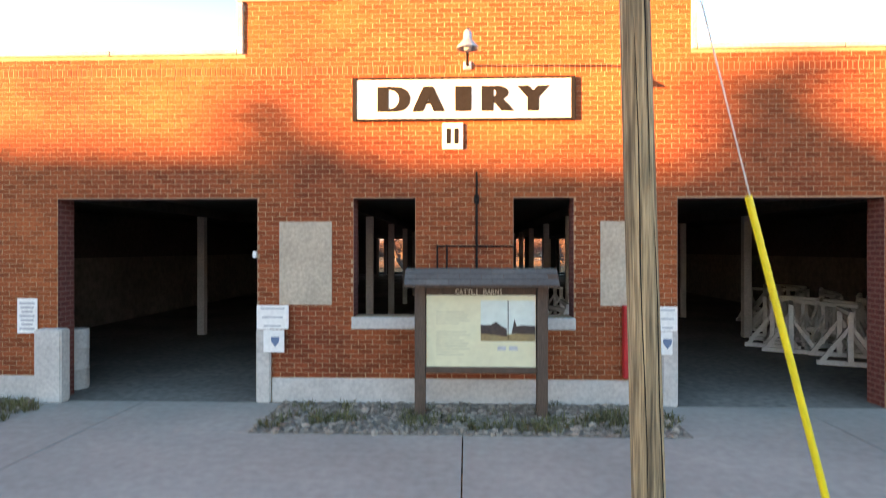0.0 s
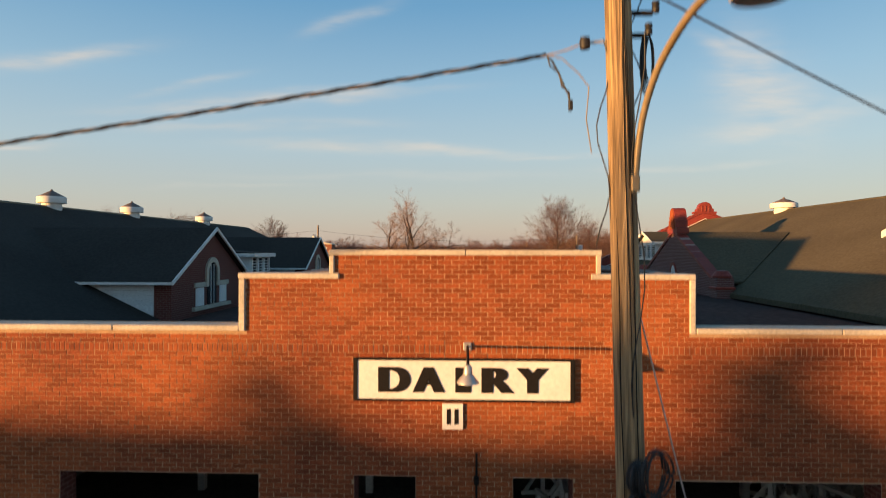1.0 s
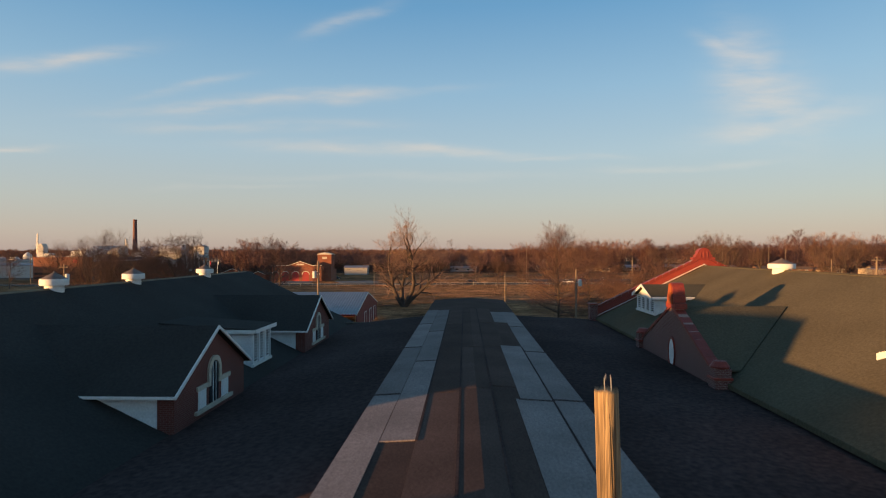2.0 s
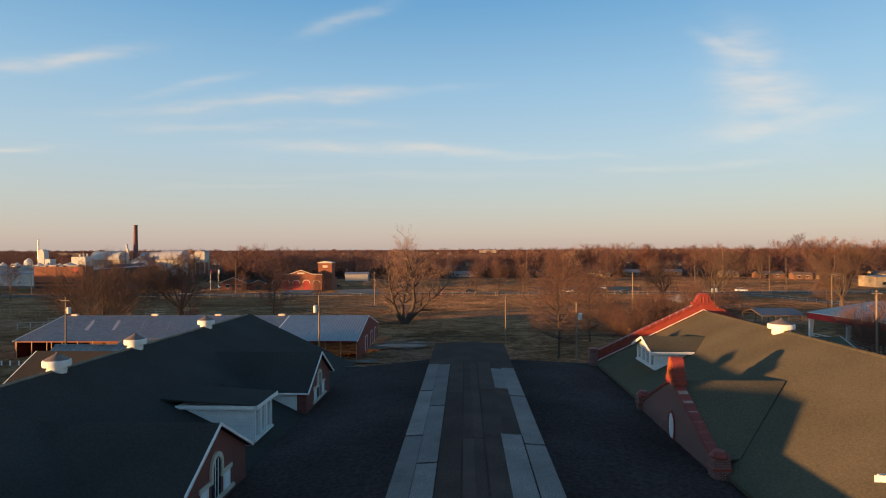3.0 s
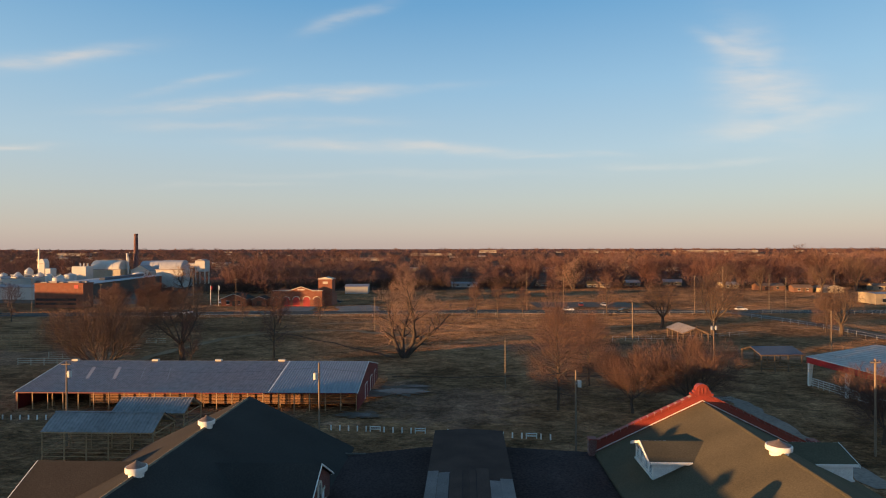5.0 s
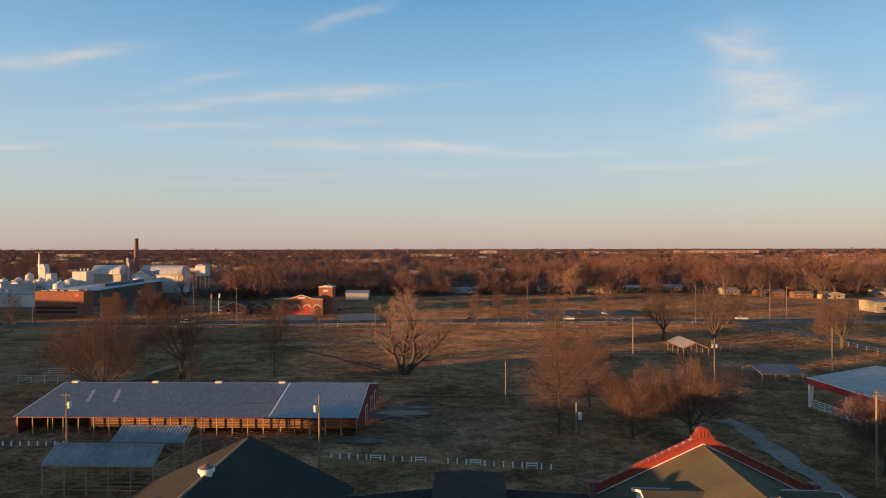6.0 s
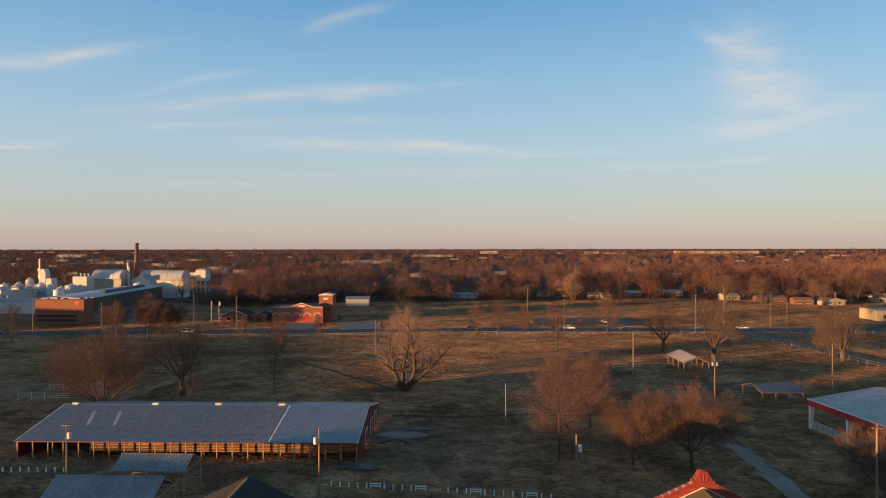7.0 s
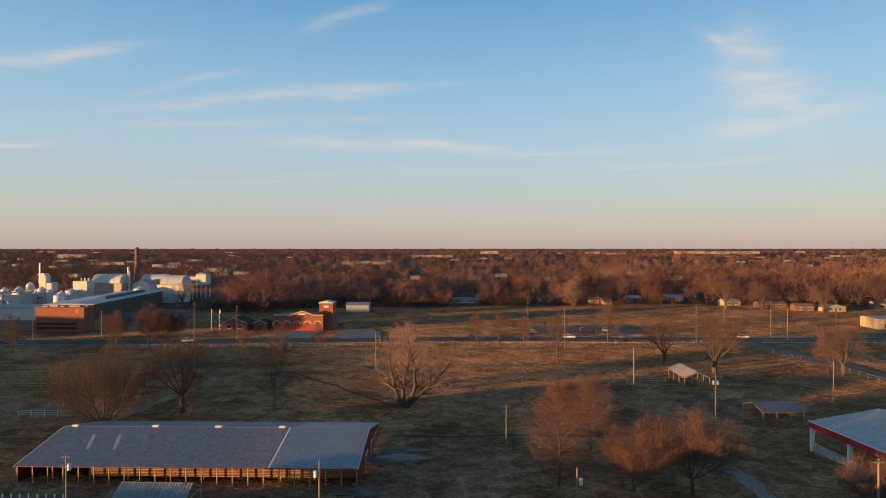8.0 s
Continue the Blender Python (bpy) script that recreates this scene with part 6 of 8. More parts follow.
for x in (-0.555, -0.42):
    part("hanger", box(B(), x - 0.012, x + 0.012, -0.065, -0.035, -0.70, -0.34), M_BLACKPAINT, iron)

M_PLASTER = mat("patched_render", (0.43, 0.36, 0.275), 0.16, 2.2, 22, 0.95, 0.4, 0.006)
for a, b in ((-2.68, -1.92), (1.89, 2.63)):
    pn = thing("blocked_window", pose((a + b) / 2, FY, 2.0), "window opening blocked with weathered grey board", "window", "blocked windows", "structure")
    part("infill", bevelled(box(B(), a - (a + b) / 2, b - (a + b) / 2, -0.012, 0.0, -0.60, 0.59), 0.004), M_PLASTER, pn)
for a, b in ((-1.63, -0.70), (0.65, 1.54)):
    sl = thing("window_sill", pose((a + b) / 2, FY, 1.15), "pale concrete window sill", "sill", "window sills", "structure")
    part("sill", bevelled(box(B(), a - (a + b) / 2, b - (a + b) / 2, -0.05, 0.37, -0.09, 0.078), 0.01), M_BASE, sl)

# concrete guards at the doorways
for x0, x1, yf, h in ((-6.16, -5.76, 8.30, 1.05), (-3.0, -2.79, 8.44, 1.06), (2.73, 2.95, 8.44, 1.06), (5.80, 6.02, 8.42, 1.06)):
    gd = thing("doorway_guard", pose((x0 + x1) / 2, FY, 0), "whitewashed concrete guard at the doorway jamb", "guard", "doorway guards")
    w = (x1 - x0) / 2
    part("block", bevelled(box(B(), -w, w, yf - FY, -0.001, 0, h), 0.018, 2), M_BASE, gd)
bin_ = thing("white_bin", pose(-6.16, 9.25, 0), "pale upright drum just inside the doorway", "bin")
part("drum", lathe(B(), [(0, 0.0), (0.17, 0.0), (0.18, 0.04), (0.175, 0.3), (0.185, 0.32), (0.175, 0.34), (0.175, 0.62), (0.185, 0.64), (0.175, 0.66), (0.18, 0.92), (0.17, 0.94), (0, 0.93)], 20), M_BASE, bin_, smooth=True)
for i, (z, w) in enumerate(((0.62, 0.10), (0.5, 0.13))):
    part("bar", box(B(), -w / 2, w / 2, -0.184, -0.176, z, z + 0.05), M_BLACKPAINT, bin_)


def notice(x0, x1, z0, z1, y, label, bars=5, blue=False):
    t = thing("notice_board", pose((x0 + x1) / 2, y, (z0 + z1) / 2), label, "notice")
    w, h = (x1 - x0) / 2, (z1 - z0) / 2
    part("board", bevelled(box(B(), -w, w, -0.015, 0.0, -h, h), 0.003), M_WHITE, t)
    for i in range(bars):
        z = h * 0.72 - (1.45 * h) * i / max(bars - 1, 1)
        k = w * (0.75 - 0.2 * ((i * 7) % 3) / 2)
        part("bar", box(B(), -k, k, -0.018, -0.015, z - h * 0.07, z + h * 0.07), M_GREYINK, t, "grey printed bar")
    if blue:
        part("emblem", prism(B(), [(0.02 - 0.06, -0.019, 0.06), (0.02 + 0.06, -0.019, 0.06), (0.02 + 0.055, -0.019, -0.01), (0.02, -0.019, -0.08), (0.02 - 0.055, -0.019, -0.01)], (0, 0.004, 0)), M_BLUEINK, t, "blue shield emblem")


M_GREYINK = mat("grey_print", (0.42, 0.43, 0.44), 0.1, 3, 20, 0.7, 0.0)
M_BLUEINK = mat("blue_print", (0.10, 0.16, 0.26), 0.1, 3, 20, 0.6, 0.0)
notice(-6.54, -6.24, 0.97, 1.48, FY - 0.012, "white notice board with rows of grey print", 7)
notice(-2.98, -2.52, 1.06, 1.40, FY - 0.08, "white notice board with faint print", 3)
notice(-2.88, -2.58, 0.73, 1.05, FY - 0.085, "white notice with blue shield emblem", 0, True)
notice(2.66, 2.93, 1.06, 1.40, FY - 0.08, "white notice board with faint print", 3)
notice(2.68, 2.86, 0.73, 1.05, FY - 0.085, "white notice with blue shield emblem", 0, True)
bx = thing("switch_box", pose(-3.03, FY, 2.12), "tiny white switch box at the door jamb", "box")
part("case", bevelled(box(B(), -0.025, 0.025, -0.05, 0.0, -0.05, 0.05), 0.006), M_WHITE, bx)
rd = thing("red_cabinet", pose(2.30, FY, 0.90), "tall narrow red cabinet on the brick wall", "cabinet")
part("body", bevelled(box(B(), -0.11, 0.11, -0.12, -0.001, -0.5, 0.51), 0.01), M_REDPAINT, rd)
part("door", bevelled(box(B(), -0.09, 0.09, -0.13, -0.12, -0.46, 0.47), 0.004), M_REDPAINT, rd)


# information board
def info_board():
    t = thing("information_board", pose(0.19, 7.85, 0), "brown timber information board with shingled roof and cream panel", "information board")
    for x in (-0.79, 0.80):
        part("post", bevelled(box(B(), x - 0.07, x + 0.07, -0.07, 0.07, -0.1, 1.78), 0.008), M_BROWNWOOD, t)
    part("header", bevelled(box(B(), -0.72, 0.73, -0.045, 0.045, 1.60, 1.76), 0.006), M_BROWNWOOD, t)
    part("bottom_rail", bevelled(box(B(), -0.72, 0.73, -0.045, 0.045, 0.58, 0.66), 0.006), M_BROWNWOOD, t)
    lettering("CATTLE BARNS", 0.62, 0.065, M_LETTER, t, "letter", 0.003, 0.004, -0.046, -0.02, 1.645)
    pn = part("panel", bevelled(box(B(), -0.71, 0.72, -0.03, 0.02, 0.66, 1.60), 0.004), M_CREAM, t, "cream printed panel")
    for i in range(16):
        if i in (5, 6):
            continue
        w = (0.36, 0.42, 0.40, 0.44, 0.30)[i % 5]
        part("text_bar", box(B(), -0.58, -0.58 + w, -0.0325, -0.030, 1.37 - 0.037 * i, 1.382 - 0.037 * i), M_FAINTINK, pn)
    for x in (0.22, 0.37):
        part("text_bar", box(B(), x, x + 0.11, -0.0325, -0.030, 0.88, 0.935), M_GREYINK, pn)
    # printed picture: pale sky, low dark barns, a mast, grass
    ph = part("photograph", box(B(), 0.0, 0.73 - 0.02, -0.034, -0.030, 1.0, 1.53), M_PHOTOSKY, pn, "printed photograph of barns under a pale sky")
    part("photo_ground", prism(B(), [(0.0, -0.036, 1.0), (0.71, -0.036, 1.0), (0.71, -0.036, 1.11), (0.35, -0.036, 1.09), (0.0, -0.036, 1.12)], (0, 0.002, 0)), M_PHOTOGRASS, ph)
    part("photo_barn", prism(B(), [(0.0, -0.038, 1.10), (0.34, -0.038, 1.06), (0.34, -0.038, 1.16), (0.27, -0.038, 1.20), (0.20, -0.038, 1.25), (0.13, -0.038, 1.21), (0.0, -0.038, 1.21)], (0, 0.002, 0)), M_PHOTODARK, ph)
    part("photo_barn", prism(B(), [(0.40, -0.038, 1.10), (0.71, -0.038, 1.09), (0.71, -0.038, 1.20), (0.52, -0.038, 1.21), (0.47, -0.038, 1.19), (0.44, -0.038, 1.29), (0.42, -0.038, 1.19)], (0, 0.002, 0)), M_PHOTODARK, ph)
    part("photo_mast", box(B(), 0.352, 0.362, -0.0385, -0.036, 1.02, 1.53), M_BLACKPAINT, ph)
    roof = part("roof", prism(B(), [(-0.97, -0.27, 1.74), (-0.97, 0.0, 1.93), (-0.97, 0.27, 1.74), (-0.97, 0.27, 1.71), (-0.97, 0.0, 1.89), (-0.97, -0.27, 1.71)], (1.96, 0, 0)), M_BROWNWOOD, t, "small gabled roof")
    for q in (-1, 1):
        for row in range(3):
            for i in range(7):
                xa = -0.98 + 0.283 * i - (0.14 if row % 2 else 0)
                xb = min(xa + 0.278, 0.99)
                xa = max(xa, -0.98)
                if xb - xa < 0.03:
                    continue
                ya, yb = -0.29 + 0.095 * row, -0.29 + 0.095 * (row + 1) + 0.02
                za, zb = 1.735 + 0.0668 * row, 1.735 + 0.0668 * (row + 1) + 0.004
                part("shingle", prism(B(), [(xa, q * ya, za + 0.016), (xb, q * ya, za + 0.016), (xb, q * yb, zb + 0.012), (xa, q * yb, zb + 0.012)], (0, 0, -0.008)), M_GREYSHINGLE, roof)


M_LETTER = mat("pale_letters", (0.50, 0.43, 0.33), 0.1, 3, 20, 0.7, 0.0)
M_FAINTINK = mat("faint_print", (0.50, 0.48, 0.33), 0.08, 3, 20, 0.6, 0.0)
M_PHOTOSKY = mat("photo_sky", (0.58, 0.66, 0.60), 0.06, 1.5, 10, 0.45, 0.0)
M_PHOTOGRASS = mat("photo_grass", (0.26, 0.19, 0.08), 0.2, 5, 30, 0.45, 0.0)
M_PHOTODARK = mat("photo_dark", (0.045, 0.030, 0.024), 0.3, 5, 30, 0.45, 0.0)
M_GREYSHINGLE = mat("grey_shingle", (0.095, 0.098, 0.092), 0.15, 3, 25, 0.9, 0.4, 0.004, pieces=0.18)
info_board()


# ---- utility pole with street lamp ----
def utility_pole():
    t = thing("utility_pole", pose(1.30, 4.28, 0), "weathered wooden utility pole with cable coils", "utility pole")
    rnd = random.Random(2)
    bm = B()
    n, rings = 22, []
    for k in range(31):
        z = -0.3 + 9.36 * k / 30
        f = z / 9.05
        cx, r = -0.25 * f, 0.118 - 0.030 * f
        rings.append([bm.verts.new((cx + (r + 0.005 * noise.noise(Vector((math.cos(a) * 4, math.sin(a) * 4, z * 0.35)))) * math.cos(a), (r + 0.005 * noise.noise(Vector((math.cos(a) * 4, math.sin(a) * 4, z * 0.35 + 9)))) * math.sin(a), z + (rnd.uniform(-0.01, 0.01) if k == 30 else 0))) for a in [2 * math.pi * i / n for i in range(n)]])
    for r, q in zip(rings, rings[1:]):
        for i in range(n):
            bm.faces.new((r[i], r[(i + 1) % n], q[(i + 1) % n], q[i]))
    bm.faces.new(rings[-1])
    part("shaft", bm, M_WOODPOLE, t, "weathered timber shaft with long checks", smooth=True)
    for a, za, zb in ((-1.9, 0.4, 3.8), (-1.2, 2.6, 7.6), (-1.55, 5.0, 8.9), (-2.3, 4.2, 6.4), (-0.9, 0.2, 2.4), (-1.35, 6.6, 8.8)):
        pts = []
        for i in range(9):
            z = za + (zb - za) * i / 8
            f = z / 9.05
            b = a + 0.05 * math.sin(i * 1.3)
            pts.append((-0.25 * f + (0.119 - 0.030 * f) * math.cos(b), (0.119 - 0.030 * f) * math.sin(b), z))
        part("check", tube(B(), pts, [0.001, 0.003, 0.004, 0.004, 0.005, 0.004, 0.004, 0.003, 0.001], 5), M_BLACKPAINT, t, "dark drying crack")
    # coils of spare cable
    for cx, cz, rr, tilt, turns in ((-0.13, 4.60, 0.10, 0.9, 9), (-0.01, 4.62, 0.14, 0.6, 4), (-0.12, 4.26, 0.105, 0.9, 9), (-0.06, 4.25, 0.12, 0.6, 3), (-0.12, 4.44, 0.05, 0.4, 9)):
        pts = []
        for k in range(turns):
            r = rr * rnd.uniform(0.80, 1.12)
            ph = rnd.uniform(-0.35, 0.35) + tilt
            dx, dy = rnd.uniform(-0.02, 0.02), rnd.uniform(-0.03, 0.03)
            pts += [(cx + dx + r * math.cos(a) * math.cos(ph), -0.16 + dy + r * math.cos(a) * math.sin(ph), cz + r * 1.08 * math.sin(a)) for a in [2 * math.pi * i / 22 for i in range(22)]]
        part("cable_coil", tube(B(), pts, 0.0085, 5), M_BLACK, t, "coil of spare black cable", smooth=True)
    bm = B()
    for k in range(4):
        tube(bm, [(-0.02 + 0.02 * k, -0.135, 4.5), (0.0 + 0.012 * k, -0.14, 4.35), (0.01, -0.14, 4.2 - 0.02 * k)], 0.008, 5)
    part("cable_tie", bm, M_BLACK, t)
    # hardware near the top
    for z, dx in ((8.02, 0.08), (7.86, 0.11), (7.70, 0.06)):
        part("bracket", bevelled(box(B(), -0.22, -0.22 + dx + 0.14, -0.02, 0.02, z, z + 0.03), 0.004), M_BLACKPAINT, t, "dark steel bracket")
        part("insulator", lathe(B(), [(0, -0.04), (0.025, -0.04), (0.03, -0.015), (0.02, 0.0), (0.03, 0.015), (0.025, 0.04), (0, 0.045)], 10, -0.06 + dx, 0, z + 0.06), M_BLACK, t, smooth=True)
    part("insulator", lathe(B(), [(0, -0.05), (0.035, -0.04), (0.04, 0.0), (0.035, 0.04), (0, 0.05)], 12, -0.45, 0.02, 7.67), M_BLACK, t, "dark spool insulator", smooth=True)
    part("hook", tube(B(), [(-0.26, 0.0, 7.68), (-0.36, 0.02, 7.68), (-0.45, 0.02, 7.67)], 0.01, 6), M_GALV, t)
    for off in (0.0, 0.05):
        part("pin", tube(B(), [(-0.26 + off, 0.0, 9.02), (-0.265 + off, 0.0, 9.14), (-0.25 + off * 0.6, 0.0, 9.17)], 0.005, 5), M_GALV, t)
    for k, (x, y, z0, z1) in enumerate(((-0.33, -0.03, 7.68, 6.2), (-0.10, -0.10, 7.7, 5.0), (-0.08, 0.05, 8.0, 6.9))):
        pts = [(x + 0.05 * math.sin(i * 0.9 + k), y + 0.01 * math.sin(i), z0 + (z1 - z0) * i / 12) for i in range(13)]
        part("drop_wire", tube(B(), pts, 0.005, 5), M_BLACK, t)
    bm = B()
    for k in range(5):
        r = 0.10 + 0.012 * k
        tube(bm, [(0.02 + 0.3 * r * math.cos(a), 0.04 + 0.02 * k, 7.55 + 1.6 * r * math.sin(a)) for a in [2 * math.pi * i / 18 for i in range(19)]], 0.006, 5, False)
    part("cable_coil", bm, M_BLACK, t, "small loop of black cable")
    # luminaire on a curved arm
    arm = [(-0.12, -0.08, 6.62), (-0.10, -0.12, 6.95), (-0.085, -0.22, 7.16), (-0.07, -0.42, 7.34), (-0.06, -0.72, 7.45), (-0.065, -1.05, 7.49), (-0.07, -1.45, 7.475), (-0.07, -1.70, 7.47)]
    bend = []
    for i in range(len(arm) - 1):
        p = [Vector(arm[max(0, min(i + k, len(arm) - 1))]) for k in (-1, 0, 1, 2)]
        for f in (0.0, 0.2, 0.4, 0.6, 0.8):
            bend.append(0.5 * (2 * p[1] + (p[2] - p[0]) * f + (2 * p[0] - 5 * p[1] + 4 * p[2] - p[3]) * f * f + (3 * p[1] - p[0] - 3 * p[2] + p[3]) * f ** 3))
    part("lamp_arm", tube(B(), bend + [arm[-1]], 0.024, 12), M_ARM, t, "curved steel lamp arm", smooth=True)
    part("arm_clamp", bevelled(box(B(), -0.15, -0.09, -0.115, -0.07, 6.58, 6.70), 0.008), M_ARM, t)
    head = part("lamp_head", lathe(B(), [(0, 0.06), (0.075, 0.06), (0.085, 0.03), (0.09, -0.05), (0.13, -0.09), (0.145, -0.115), (0.14, -0.12)], 26, -0.075, -1.80, 7.545), M_CAST, t, "cast aluminium lamp head", smooth=True)
    part("refractor", lathe(B(), [(0.146, -0.118), (0.142, -0.15), (0.128, -0.30), (0.118, -0.315), (0.0, -0.32)], 30, -0.075, -1.80, 7.545), M_REFRACTOR, head, "ribbed amber-lit plastic refractor", smooth=True)
    part("photocell", lathe(B(), [(0.035, 0.05), (0.036, 0.13), (0.03, 0.145), (0, 0.147)], 16, -0.10, -1.80, 7.555), M_CAST, head, "small round photocell", smooth=True)
    part("sticker", bevelled(box(B(), -0.075, -0.02, -1.897, -1.881, 7.535, 7.625), 0.003), M_YELLOW, head, "yellow label")
    for dx in (-0.056, -0.038):
        part("sticker_bar", box(B(), dx - 0.005, dx + 0.003, -1.8995, -1.897, 7.56, 7.605), M_BLACKPAINT, head)
    part("ballast_box", bevelled(box(B(), -0.135, -0.02, -1.88, -1.72, 7.545, 7.665), 0.012), M_CAST, head)
    return t


M_ARM = mat("painted_steel_arm", (0.33, 0.255, 0.15), 0.15, 3, 20, 0.5, 0.1, metal=0.3)
M_REFRACTOR = mat("frosted_refractor", (0.34, 0.30, 0.225), 0.06, 3, 40, 0.4, 0.3, 0.003, stretch=(14, 14, 0.3))
M_CAST = mat("cast_aluminium", (0.36, 0.335, 0.285), 0.12, 5, 30, 0.6, 0.15, 0.003, metal=0.35)
utility_pole()

M_CABLE = mat("grey_cable", (0.20, 0.165, 0.135), 0.2, 3, 10, 0.6, 0.1)
guy = thing("guy_wire", pose(2.69, 4.40, 0), "steel guy wire with yellow plastic guard", "guy wire")
part("strand", tube(B(), [(0, 0, -0.05), (-1.59, -0.05, 6.35)], 0.006, 6), M_GALV, guy)
part("guard", tube(B(), [(0.0 - 0.02, 0, 0.06), (-0.02 - 0.645, -0.02, 2.58)], 0.026, 10), M_YELLOW, guy, "bright yellow guard tube", smooth=True)
part("anchor", tube(B(), [(0.03, 0, -0.1), (-0.01, 0, 0.12)], 0.012, 8), M_GALV, guy)


def line(name, pts, r, label, material=None, sag=0.0, n=24, twist=0.0):
    """A hanging cable through two points with a sag."""
    a, b = Vector(pts[0]), Vector(pts[1])
    t = thing(name, Matrix.Translation(a), label, "cable")
    d = b - a
    path = [d * (i / n) + Vector((0, 0, -sag * 4 * (i / n) * (1 - i / n))) for i in range(n + 1)]
    part("strand", tube(B(), path, r * (0.5 if twist else 1.0), 6), material or M_BLACK, t, smooth=True)
    if twist:
        m = n * 14
        for ph, mt, lab in ((0.0, M_BLACKPAINT, "black insulated strand"), (1.9, M_BLACKPAINT, "black insulated strand"), (4.1, M_CABLE, "bare aluminium strand")):
            pts2 = []
            for i in range(m + 1):
                p = d * (i / m) + Vector((0, 0, -sag * 4 * (i / m) * (1 - i / m)))
                w = ph + d.length * i / m * 2 * math.pi / 0.37
                pts2.append(p + Vector((0, math.cos(w), math.sin(w))) * twist)
            part("wrapped_strand", tube(B(), pts2, r * (1.1 if mt is M_BLACKPAINT else 0.6), 5), mt, t, lab)
    return t


line("service_cable", ((0.59, 4.46, 7.64), (-34.0, 5.6, 5.0)), 0.010, "twisted overhead service cable of dark and bare strands", M_BLACK, sag=0.66, n=40, twist=0.009)
line("overhead_wire", ((1.10, 4.30, 8.15), (14.5, 4.6, 1.6)), 0.008, "dark overhead wire from the pole", M_BLACK, sag=0.12, n=20)
line("service_cable", ((0.59, 4.46, 7.64), (0.83, 4.31, 7.67)), 0.006, "short pale cable tail at the insulator", M_CABLE, sag=0.01, n=6)
tail = thing("cable_tail", pose(0.59, 4.46, 7.64), "loose twisted cable end hanging from the splice", "cable")
part("strand", tube(B(), [(0, 0, 0), (0.05, 0, -0.05), (0.10, 0.01, -0.14), (0.13, 0.0, -0.22), (0.17, 0.0, -0.30), (0.185, 0.0, -0.38)], 0.008, 6), M_BLACK, tail)
part("strand", tube(B(), [(0.01, 0, 0), (0.03, 0, -0.08), (0.10, 0.01, -0.13), (0.12, 0.0, -0.24), (0.175, 0.0, -0.28), (0.18, 0.0, -0.40)], 0.006, 6), M_BLACK, tail)
part("bare_strand", tube(B(), [(0.02, 0, 0.0), (0.12, -0.03, -0.04), (0.24, -0.05, -0.16), (0.31, -0.06, -0.26), (0.29, -0.06, -0.5), (0.33, -0.06, -0.75)], 0.005, 6), M_CABLE, tail, "pale bare strand")
part("connector", bevelled(box(B(), 0.17, 0.20, -0.02, 0.02, -0.42, -0.34), 0.005), M_BLACK, tail)

# ---- inside the hall ----
posts = thing("hall_posts", pose(0, 30, 0), "rows of square pale timber posts inside the hall", "posts", kind="structure")
for x in (-6.8, -2.45, 2.6, 6.98):
    for k in range(9):
        part("post", box(B(), x - 0.09, x + 0.09, 15.2 - 30 + 4.4 * k - 0.09, 15.2 - 30 + 4.4 * k + 0.09, 0, 3.25), M_BASE, posts)
    part("beam", box(B(), x - 0.12, x + 0.12, -21.0, 22.9, 3.02, 3.249), M_DARKWALL, posts)


def trestle():
    """A white timber trestle: two braced triangular ends joined by rails."""
    t = thing("trestle", pose(7.0, 12.2, 0), "white painted timber trestle with braced ends", "trestle", "stored trestles")
    for x in (-0.55, 0.55):
        part("foot", bevelled(box(B(), x - 0.04, x + 0.04, -0.55, 0.55, 0, 0.09), 0.006), M_WHITE, t)
        part("upright", bevelled(box(B(), x - 0.045, x + 0.045, -0.05, 0.05, 0.09, 0.95), 0.006), M_WHITE, t)
        for q in (-1, 1):
            part("brace", prism(B(), [(x - 0.035, q * 0.5, 0.09), (x - 0.035, q * 0.40, 0.09), (x - 0.035, q * 0.05, 0.62), (x - 0.035, q * 0.05, 0.74)], (0.07, 0, 0)), M_WHITE, t)
    part("rail", bevelled(box(B(), -0.65, 0.65, -0.045, 0.045, 0.95, 1.03), 0.006), M_WHITE, t)
    part("rail", bevelled(box(B(), -0.50, 0.50, -0.02, 0.02, 0.35, 0.44), 0.004), M_WHITE, t)
    return t


first = trestle()
_r = random.Random(8)
first.matrix_world = pose(7.4, 12.0, 0, 0, 0, 68)
for i in range(11):
    y = 11.7 + 0.82 * i
    x = max(7.25 if y < 12.6 else 6.9, 0.487 * y) + _r.uniform(0, 0.3)
    while x < 10.7:
        if not (abs(x - 6.98) < 0.6 and (abs(y - 15.2) < 0.6 or abs(y - 19.6) < 0.6)) and not (abs(x - 7.4) < 0.8 and abs(y - 12.0) < 0.7):
            copy_thing(first, pose(x + _r.uniform(-0.1, 0.1), y + _r.uniform(-0.12, 0.12), 0, 0, 0, _r.choice((60, 75, 95, 110)) + _r.uniform(-8, 8)))
        x += 0.8
for x, y in ((1.75, 12.4), (2.2, 13.4), (2.6, 14.6), (1.9, 15.8), (3.4, 17.5), (2.9, 19.0), (4.6, 20.2), (5.6, 21.5)):
    copy_thing(first, pose(x, y, 0, 0, 0, 80 + 30 * _r.random()))

